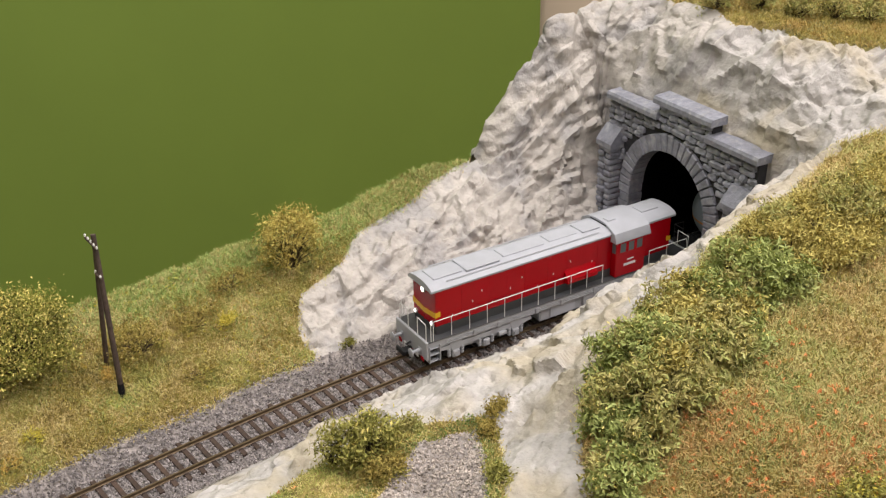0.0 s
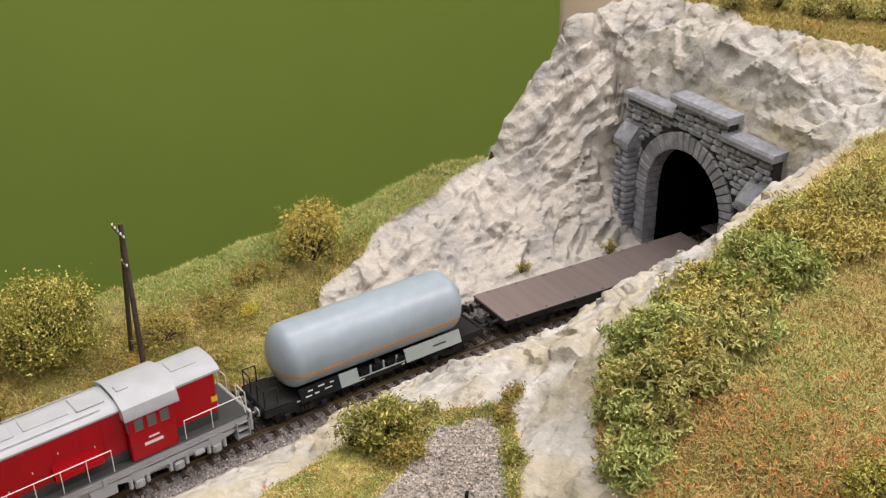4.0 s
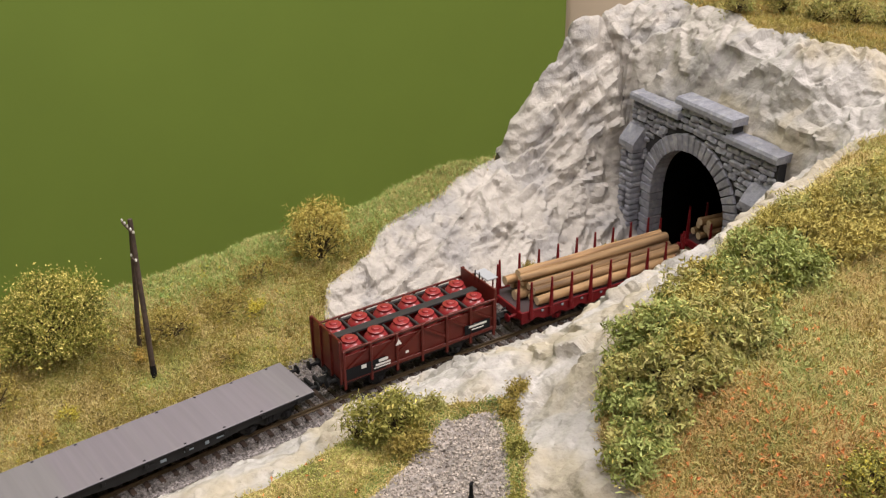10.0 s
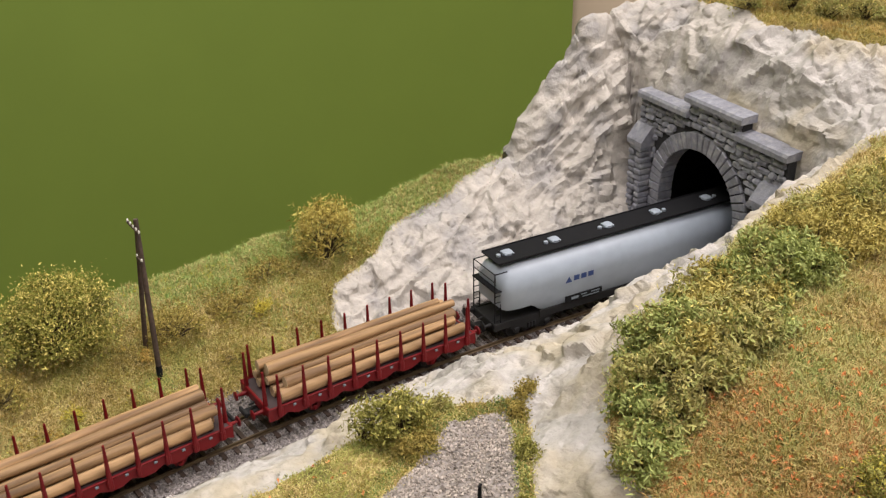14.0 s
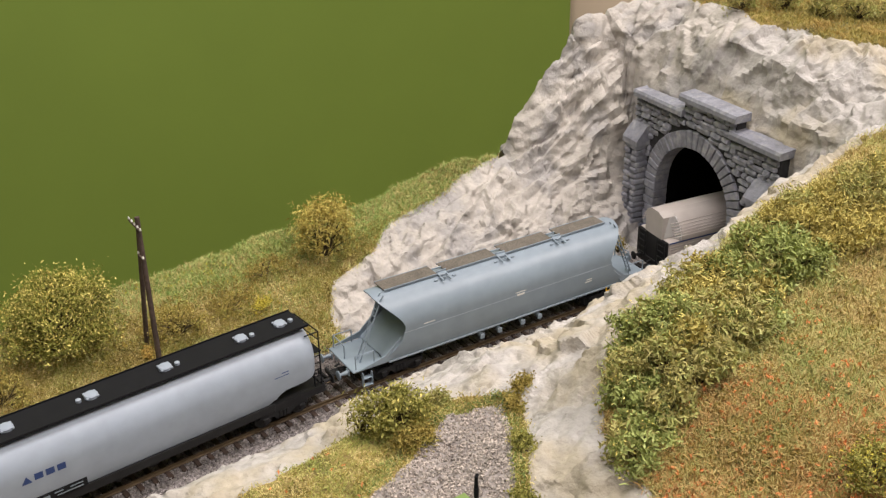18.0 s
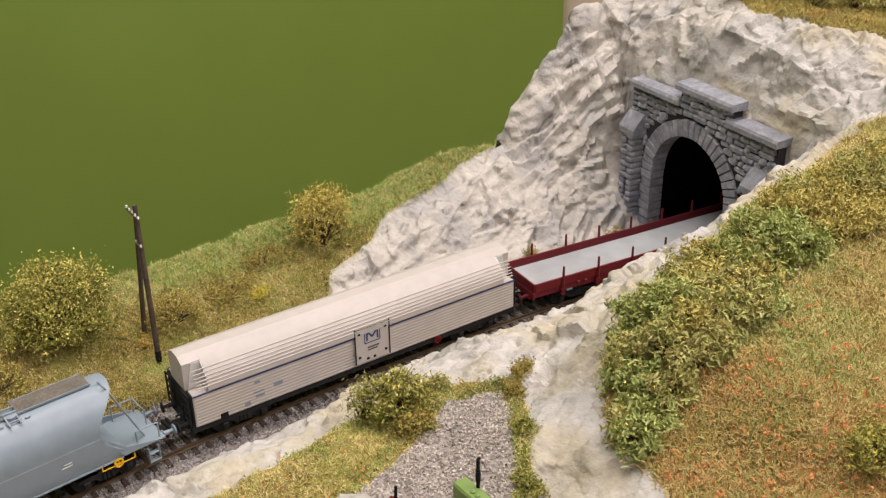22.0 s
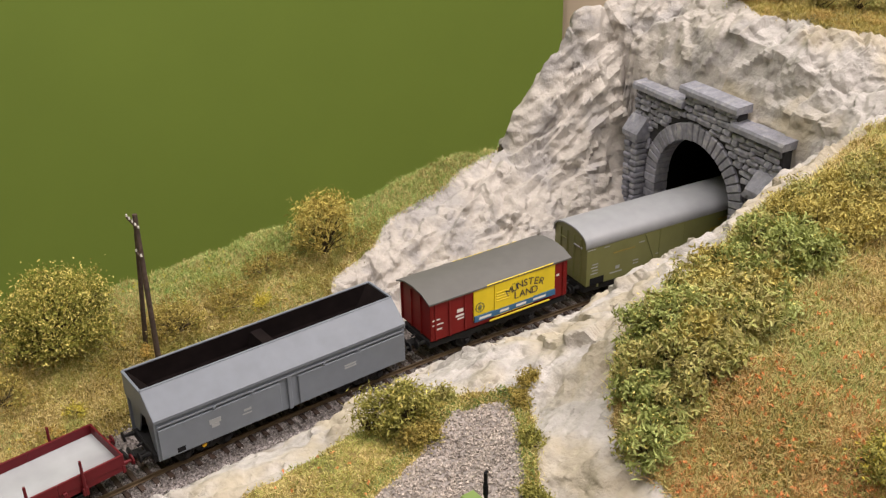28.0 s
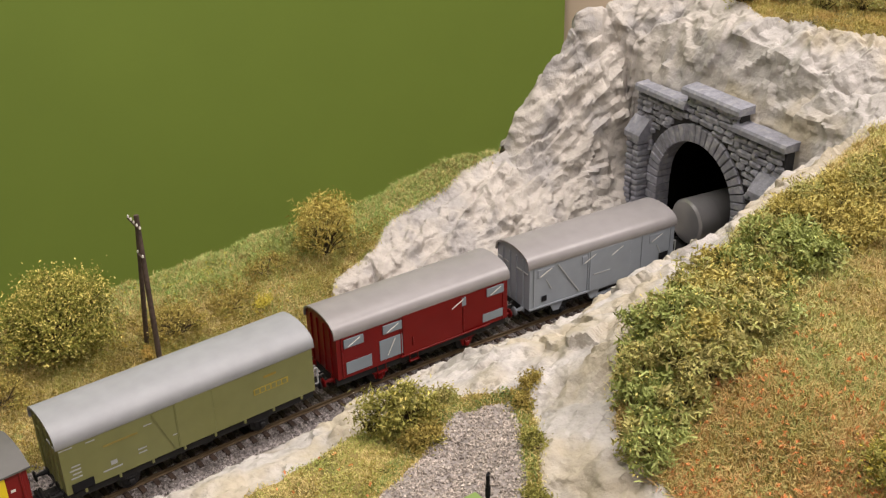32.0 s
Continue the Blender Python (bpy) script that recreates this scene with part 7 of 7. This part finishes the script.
def bush(s, side, radii, leaf, label, seed, clumps=90, per=22, spread=2.0, size=(0.7, 1.5), tips=0.0, tip_mat=None, name="bush", sink=0.3, strand=0.0, tip_size=0.72):
    """A shrub: branching twigs with clumps of small leaves round their tips, thinner inside."""
    rng = np.random.default_rng(seed)
    x, y, z = (float(q[0]) for q in surface(np.array([float(s)]), np.array([float(side)])))
    rx, ry, rz = radii
    ob = new(name)
    ob.matrix_basis = at_mm(x, y, z - 0.5)
    tagged(ob, label, "bush", group="bushes on the slopes")
    d = rng.normal(0, 1, (clumps, 3))
    d /= np.linalg.norm(d, axis=1)[:, None]
    d[:, 2] = np.where(d[:, 2] < -0.55, -d[:, 2], d[:, 2])
    lump = 0.72 + 0.38 * rng.uniform(0, 1, clumps) ** 1.5
    cen = d * np.array([rx, ry, rz]) * lump[:, None] * (rng.uniform(0.45, 1, clumps) ** 0.4)[:, None] + np.array([0, 0, rz * (1 - sink)])
    cen[:, 2] = np.maximum(cen[:, 2], 0.8)
    V, F = strands(rng, cen, spread, per, size, strand) if strand else flakes(rng, cen, spread, per, size)
    me = bpy.data.meshes.new("foliage")
    me.from_pydata((V * K).tolist(), [], F.tolist())
    me.materials.append(leaf)
    part("foliage", me, None, ob)
    if tips:
        V, F = flakes(rng, cen[cen[:, 2] > rz * 0.25], spread * 1.25, max(1, int(per * tips)), (size[0] * tip_size, size[1] * tip_size))
        me = bpy.data.meshes.new("tip_foliage")
        me.from_pydata((V * K).tolist(), [], F.tolist())
        me.materials.append(tip_mat)
        part("tip_foliage", me, None, ob, "pale yellow leaf tips")
    m = Mesh()
    for k in range(0, clumps, 2):
        p = Vector(cen[k])
        q = Vector((p.x * 0.4 + rng.normal(0, 0.8), p.y * 0.4 + rng.normal(0, 0.8), p.z * 0.5))
        m.rod((p.x * 0.06, p.y * 0.06, 0), q, 0.42, 5, 0.3).rod(q, p, 0.3, 5, 0.14)
    part("branchwork", m, TWIG, ob)
    return ob


bush(146, 88, (32, 27, 25), LEAF_LUSH, "large round green bush flecked with pale yellow leaf tips", 1, 330, 44, 2.7, (0.55, 1.15), 0.30, LEAF_TIP, tip_size=1.05)
bush(-6, 86, (21, 17, 20), LEAF_STRAW, "loose ochre and olive bush with bare twigs", 2, 84, 30, 2.8, (1.1, 2.6), 0.14, LEAF_TIP, sink=0.14, strand=0.58, tip_size=0.42)
bush(92, 70, (19, 15, 9), LEAF_OLIVE, "low olive-brown shrub beside the poles", 3, 60, 26, 2.2, (0.6, 1.3), 0.12, LEAF_TIP)
bush(186, 66, (15, 12, 9), LEAF_OLIVE, "low olive-brown shrub in the dry grass", 4, 50, 24, 2.0, (0.6, 1.3), 0.12, LEAF_TIP)
bush(60, 74, (14, 12, 5), LEAF_OLIVE, "low olive-brown shrub in the dry grass", 5, 40, 22, 2.0, (0.6, 1.2))
bush(30, 88, (15, 10, 5), LEAF_OLIVE, "low olive-brown shrub in the dry grass", 6, 40, 22, 2.0, (0.6, 1.2))
bush(70, 46, (12, 7, 3), LEAF_OLIVE, "flat dark tuft in the dry grass", 8, 26, 20, 1.8, (0.5, 1.1))
bush(44, 67, (7, 5, 3), LEAF_YELLOW, "small yellow-green flowering tuft", 9, 20, 20, 1.3, (0.5, 1.1))
bush(112, 64, (5, 4, 2.5), LEAF_OCHRE, "small ochre moss tuft by the pole", 10, 14, 18, 1.2, (0.5, 1.0))
bush(172, 40, (6, 4, 2.5), LEAF_OCHRE, "small ochre moss tuft", 12, 14, 18, 1.2, (0.5, 1.0))
bush(158, 47, (7, 5, 2.5), LEAF_YELLOW, "small yellow-green flowering tuft", 13, 16, 18, 1.2, (0.5, 1.0))
bush(-10, 31, (5, 3, 2.5), LEAF_DARK, "small green tuft at the foot of the rock", 14, 14, 18, 1.0, (0.5, 1.0))
bush(-120, 36, (8, 4, 4), LEAF_OLIVE, "small olive tuft at the foot of the rock", 15, 18, 18, 1.2, (0.5, 1.0))
bush(-186, 34, (7, 4, 6), LEAF_OLIVE, "small olive tuft beside the tunnel", 16, 18, 18, 1.4, (0.5, 1.0))
# verge and yard
bush(76, -126, (13, 11, 13), LEAF_DARK, "leafy dark green bush at the edge of the yard", 21, 70, 26, 2.0, (0.9, 1.9), 0.10, LEAF_TIP, strand=0.75)
bush(88, -117, (7, 7, 12), LEAF_DARK, "twiggy grey-green bush with white tips", 22, 44, 16, 2.2, (0.8, 1.8), 0.22, WHITE_P, strand=0.6, tip_size=0.35)
bush(78, -138, (9, 7, 5), LEAF_OLIVE, "low olive bush over the gravel", 23, 60, 26, 1.6, (0.5, 1.1))
bush(54, -121, (7, 5, 3), LEAF_HEDGE, "low pale green bush against the rock", 24, 40, 24, 1.6, (0.5, 1.0))
bush(22, -143, (6, 4, 2.5), LEAF_OLIVE, "low olive moss against the rock", 25, 34, 22, 1.4, (0.5, 1.0))
bush(32, -148, (4, 6, 2), LEAF_OLIVE, "low olive moss against the rock", 26, 30, 22, 1.4, (0.5, 1.0))
bush(55, -182, (3, 8, 2.5), LEAF_DARK, "low green moss along the yard's edge", 27, 34, 22, 1.3, (0.5, 1.0))
bush(74, -203, (3, 8, 2.5), LEAF_DARK, "low green moss along the yard's edge", 28, 34, 22, 1.3, (0.5, 1.0))
# hedge along the hill's edge
rng_h = np.random.default_rng(55)
for k in range(34):
    s = 34 - 9.6 * k + rng_h.uniform(-4, 4)
    near = float(np.interp(s, (-330, -114, -57, -30, 8, 22, 34, 42), (-190, -206, -208, -222, -222, -220, -224, -232)))
    far = float(np.interp(s, (-330, -193, -156, -98, -61, -41, -4, 10, 28, 42), (-160, -166, -170, -172, -170, -168, -176, -184, -204, -228)))
    rows_n = 4 if abs(near - far) > 46 else 3 if abs(near - far) > 30 else 2
    for j in range(rows_n):
        side = far + (near - far) * (j + 0.5) / rows_n + rng_h.uniform(-4, 4)
        tall = rng_h.uniform(0.6, 1.35) * (0.75 if j == rows_n - 1 else 1.0)
        wide = rng_h.uniform(0.8, 1.15)
        if s > -86:
            leaf = (LEAF_HEDGE2, LEAF_HEDGE2, LEAF_HEDGE, LEAF_GOLD)[int(rng_h.integers(0, 4))]
            bush(s, side, (11 * wide, 10.5 * wide, 9.5 * tall), leaf, "dense green hedge bush with ochre stalks on the hill's edge", 100 + 4 * k + j, 24, 40, 1.7, (0.9, 1.9), 0.10, LEAF_TIP, sink=0.4, strand=0.8, tip_size=0.5)
        else:
            leaf = (LEAF_GOLD, LEAF_GOLD, LEAF_HEDGE)[int(rng_h.integers(0, 3))]
            bush(s, side, (11 * wide, 10 * wide, 9.5 * tall), leaf, "dense ochre hedge bush flecked with yellow on the hill's edge", 100 + 4 * k + j, 26, 40, 1.7, (0.7, 1.6), 0.16, LEAF_TIP, sink=0.4, strand=0.6, tip_size=0.55)
for k, (s, side) in enumerate(((-266, 30), (-284, 12), (-296, -8), (-312, -20), (-330, -30), (-300, 30), (-345, -60), (-322, 10))):
    bush(s, side, (11, 9, 9), LEAF_HEDGE, "green and ochre bush on the hilltop", 300 + k, 44, 22, 2.0, (0.7, 1.4), 0.1, LEAF_TIP)
bush(-4, -284, (11, 9, 8), LEAF_DARK, "green bush with yellow flowers in the meadow", 320, 44, 22, 1.8, (0.6, 1.2), 0.4, LEAF_YELLOW)


def flecks(name, mat, want, box, count, size, label, seed, where):
    """Flower flock lying in the grass, one object of stuff."""
    rng = np.random.default_rng(seed)
    s, d = rng.uniform(box[0], box[1], count), rng.uniform(box[2], box[3], count)
    ok = np.isin(zone_of(s, d), want) & where(s, d, rng)
    x, y, z = surface(s[ok], d[ok])
    V, F = flakes(rng, np.stack([x, y, z + rng.uniform(1.4, 3.2, len(x))], -1), 0.35, 3, size)
    tagged(raw(name, V, F, mat), label, "flowers", kind="stuff")


flecks("orange_flowers", PETAL, (6,), (-160, 60, -300, -195), 1700, (0.5, 1.2), "orange and red flower flock in the hillside grass", 61,
       lambda s, d, r: value_noise(s, d, 0 * s, 20, 88) + np.clip((s + 40) / 120, -0.3, 0.25) + r.uniform(-0.3, 0.3, len(s)) > np.where(d < -212, 0.62, 2.0))
flecks("verge_flowers", PETAL, (4,), (100, 200, -190, -110), 60, (0.5, 1.0), "a few orange flowers in the verge", 62, lambda s, d, r: s > 0)
flecks("moss_flecks", LEAF_YELLOW, (1,), (-40, 215, 32, 110), 700, (0.4, 0.9), "yellow moss flecks in the dry grass", 63, lambda s, d, r: value_noise(s, d, 0 * s, 30, 90) > 0.5)
flecks("rust_flecks", LEAF_OCHRE, (1,), (-60, 215, 28, 88), 800, (0.4, 0.9), "rusty ochre flecks in the dry grass", 64, lambda s, d, r: value_noise(s, d, 0 * s, 36, 91) > 0.5)
def turf(name, mat, want, box, count, label, seed):
    """Foam flock: tiny crumbs clinging to the grass, one object of stuff."""
    rng = np.random.default_rng(seed)
    s, d = rng.uniform(box[0], box[1], count), rng.uniform(box[2], box[3], count)
    ok = np.isin(zone_of(s, d), want) & (0.6 * value_noise(s, d, 0 * s, 16, seed) + 0.4 * value_noise(s, d, 0 * s, 5, seed + 1) + rng.uniform(-0.2, 0.2, count) > 0.5) & (d < 112)
    x, y, z = surface(s[ok], d[ok])
    V, F = flakes(rng, np.stack([x, y, z + rng.uniform(0.2, 2.6, len(x))], -1), 0.7, 4, (0.35, 0.95))
    tagged(raw(name, V, F, mat), label, "turf", kind="stuff")


def moss_band(s, side):
    """1 on the strips of moss that border the yard's gravel."""
    right = np.interp(-side, (140, 143, 160, 184, 210, 240, 300), (34, 36, 44, 64, 88, 112, 160))
    left = np.interp(s, (36, 55, 64, 86, 109, 135, 200), (-140, -133, -137, -144, -153, -163, -185))
    a = np.exp(-((s - right + 3) / 4.5) ** 2) * (side < -138)
    b = np.exp(-((side - left - 4) / 4.0) ** 2) * (s > right - 4)
    return np.maximum(a, b) + 0.3 * (value_noise(s, side, 0 * s, 14, 66) - 0.5)


turf("back_turf", LEAF_OLIVE, (1,), (-150, 215, 30, 94), 28000, "crumbly olive flock in the dry grass", 71)
grow("meadow_green", GRASS_EDGE, (1,), (-150, 215, 30, 116), 2.2, (1.2, 3.0), 0.36, "olive green grass tufts on the back slope", seed=14,
     where=lambda s, d, r: value_noise(s, d, 0 * s, 24, 57) + 0.25 * value_noise(s, d, 0 * s, 7, 58) + r.uniform(-0.18, 0.18, len(s)) > 0.66 + 0.0014 * np.clip(s - 20, -100, 120))
grow("hill_green", GRASS_EDGE, (6,), (-330, 62, -310, -150), 2.2, (1.0, 2.4), 0.36, "fresh green grass patches on the hillside", seed=15,
     where=lambda s, d, r: 0.8 * np.exp(-((s + 48) / 24) ** 2 - ((d + 256) / 18) ** 2) + 0.7 * value_noise(s, d, 0 * s, 40, 61) + r.uniform(-0.25, 0.25, len(s)) > 0.60)
grow("yard_moss", blades("moss_green", [(0.10, 0.17, 0.05), (0.16, 0.25, 0.07), (0.24, 0.31, 0.09), (0.30, 0.30, 0.09)]), (4, 5, 3), (22, 150, -240, -100), 7.0, (0.6, 1.7), 0.4, "short green moss along the edge of the gravel", seed=16,
     where=lambda s, d, r: moss_band(s, d) + r.uniform(-0.3, 0.3, len(s)) > 0.6)
turf("hill_turf", LEAF_OLIVE, (6,), (-300, 62, -310, -130), 16000, "crumbly olive flock in the hillside grass", 72)
turf("verge_turf", LEAF_OLIVE, (4,), (20, 200, -230, -100), 5000, "crumbly olive flock in the verge", 73)
def rusty(s, d):
    """Where the hillside meadow turns reddish brown."""
    return np.clip((s + 26) / 30, 0, 1) * np.clip((-218 - d) / 14, 0, 1) + 0.9 * (value_noise(s, d, 0 * s, 30, 88) - 0.5) + 0.4 * (value_noise(s, d, 0 * s, 9, 89) - 0.5)


grow("hill_rust_grass", blades("static_grass_rust", [(0.44, 0.22, 0.09), (0.56, 0.31, 0.13), (0.60, 0.39, 0.16), (0.50, 0.37, 0.13), (0.40, 0.35, 0.11)], patch=30.0), (6,), (-160, 62, -310, -190), 2.8, (2.0, 4.6), 0.34, "reddish brown dry grass patches on the hillside", seed=9, lift=0.8,
     where=lambda s, d, r: rusty(s, d) + r.uniform(-0.3, 0.3, len(s)) > 0.5)


# ---- line poles ----
def build_poles():
    pole = new("telegraph_pole")
    x, y = lay(107.5, 60)
    pole.matrix_basis = at_mm(float(x), float(y), 0)
    tagged(pole, "dark stained wooden double pole with white insulators", "pole")
    def ground(s, side):
        a, b, c = surface(np.array([float(s)]), np.array([float(side)]))
        return Vector((float(a[0]) - float(x), float(b[0]) - float(y), float(c[0]) - 2))
    f1, f2 = ground(109.8, 70), ground(110.8, 51)
    top = Vector((0, 0, 99.5))
    part("leg", Mesh().rod(f1, top + Vector((0.6, 1.6, -3)), 1.35, 12, 1.1), POLE, pole)
    part("leg", Mesh().rod(f2, top + Vector((0, -0.6, 0)), 1.5, 12, 1.25), POLE, pole)
    part("foot", Mesh().rod(f2, f2 + (top - f2) * 0.10, 1.75, 12, 1.6), BLACK, pole, "tarred black foot of the pole")
    for z, half, n in ((95, 8.5, 5), (79, 3.5, 2)):
        c = f2 + (top - f2) * ((z - f2.z) / (top.z - f2.z))
        arm = part("crossarm", Mesh().box((c.x - 1.5, c.y + (0 if n > 2 else -2), z), (1.0, half * 2, 1.1), 0.15), POLE, pole)
        for k in range(n):
            yy = c.y + (0 if n > 2 else -2) - half + 2 * half * k / (n - 1)
            part("insulator", Mesh().lathe([(z + 0.4, 0.3), (z + 0.7, 0.6), (z + 1.1, 0.42), (z + 1.4, 0.55), (z + 1.9, 0.28), (z + 2.0, 0.1)], 10, at=(c.x - 1.5, yy, 0), axis="z"), CERAMIC, arm, "white ceramic insulator")


build_poles()


# ---- yard things ----
TRACTOR_GREEN = paint("tractor_green_paint", (0.17, 0.26, 0.07), 0.5)
CONCRETE = material("pale_grey_stone", (0.40, 0.38, 0.35), 0.9, vary=0.2, scale=200, bump=0.6)


def build_tractor():
    t = new("tractor")
    t.matrix_basis = at_mm(-86.3, -208.5, 66.8, 0, 0, 92)
    tagged(t, "small green tractor with a black exhaust pipe on the gravel", "tractor")
    part("bonnet", Mesh().prism([(-3.1, 8), (-3.1, 13.4), (-2.5, 14.2), (2.5, 14.2), (3.1, 13.4), (3.1, 8)], -4, 17), TRACTOR_GREEN, t, "rounded green bonnet")
    part("grille", Mesh().box((17.1, 0, 11), (0.5, 4.8, 4.6), 0.15), BLACK, t)
    part("chassis", Mesh().box((3, 0, 7), (30, 4.4, 3.5), 0.4), BLACK, t)
    part("exhaust", Mesh().rod((10, -2.4, 13.6), (10, -2.4, 26), 0.65, 10).rod((10, -2.4, 17), (10, -2.4, 21), 0.9, 10).rod((10, -2.4, 25.6), (10.4, -3.2, 26.2), 0.6, 8), BLACK, t, "upright black exhaust pipe")
    for xx in (6.5, 9.0):
        part("cap", Mesh().lathe([(14.1, 0.9), (14.7, 0.9), (15.0, 0.3)], 12, at=(xx, 0.6, 0), axis="z"), TRACTOR_GREEN, t)
    for xx, yy, r, w in ((11, 4.6, 3.8, 2.2), (11, -4.6, 3.8, 2.2), (-14, 7.2, 8.0, 4.0), (-14, -7.2, 8.0, 4.0)):
        wheel = part("wheel", Mesh().lathe([(yy - w / 2, r * 0.5), (yy - w / 2, r * 0.86), (yy - w * 0.35, r), (yy + w * 0.35, r), (yy + w / 2, r * 0.86), (yy + w / 2, r * 0.5)], 22, at=(xx, 0, r), axis="y"), RUBBER, t, "black rubber tyre")
        part("rim", Mesh().lathe([(yy - w * 0.4, r * 0.55), (yy + w * 0.4, r * 0.55)], 18, at=(xx, 0, r), axis="y"), TRACTOR_GREEN, wheel)
    for s in (-1, 1):
        part("mudguard", Mesh().prism([(-22, 16), (-7, 16), (-5, 12), (-7, 17), (-22, 17.4)], s * 5.4, s * 9.2, axis="y"), TRACTOR_GREEN, t)
    part("seat", Mesh().box((-14, 0, 13), (6, 6, 2), 0.6), BLACK, t)
    part("steering_wheel", Mesh().lathe([(16, 2.0), (16.4, 2.4), (16.8, 2.0)], 16, at=(-5, 0, 0), axis="z"), BLACK, t)


build_tractor()


def build_yard_bits():
    x, y, z = (float(q[0]) for q in surface(np.array([129.0]), np.array([-168.0])))
    rng = random.Random(4)
    m = Mesh().lathe([(0, 8), (3, 9.5), (6, 8.4), (8.2, 5.5), (9, 0.6)], 11, axis="z")
    m.v = [(a + rng.uniform(-1, 1), b + rng.uniform(-1, 1), c + rng.uniform(-0.5, 0.5)) for a, b, c in m.v]
    ob = part("boulder", m, CONCRETE, at=at_mm(x, y, z - 2))
    tagged(ob, "pale grey boulder at the edge of the gravel", "boulder")
    x, y, z = (float(q[0]) for q in surface(np.array([117.0]), np.array([-175.0])))
    h = new("harrow")
    h.matrix_basis = at_mm(x, y, z, 0, 0, 30)
    tagged(h, "small rusty harrow with a black lever on the gravel", "farm tool")
    part("frame", Mesh().box((0, 0, 3), (12, 8, 1.2), 0.3), OXIDE, h)
    part("lever", Mesh().rod((2, 0, 3), (3, 0, 11), 0.6, 8), BLACK, h)
    for k in range(4):
        part("tine", Mesh().rod((-4.5 + 3 * k, 3, 3), (-4.5 + 3 * k, 3.4, 0), 0.4, 6), BLACK, h)


build_yard_bits()


# ---- what moves ----
def motions():
    for ob, centre, half in TRAIN:
        walk(ob, [(t, on_track(centre + SPEED * t, half)) for t in range(33)])
    turn = math.degrees(SPEED * 0.1 / WHEEL_R)
    for ob, x in WHEELS:
        walk(ob, [(k * 0.1, at_mm(x, 0, WHEEL_R, 0, turn * k, 0)) for k in range(321)])


motions()
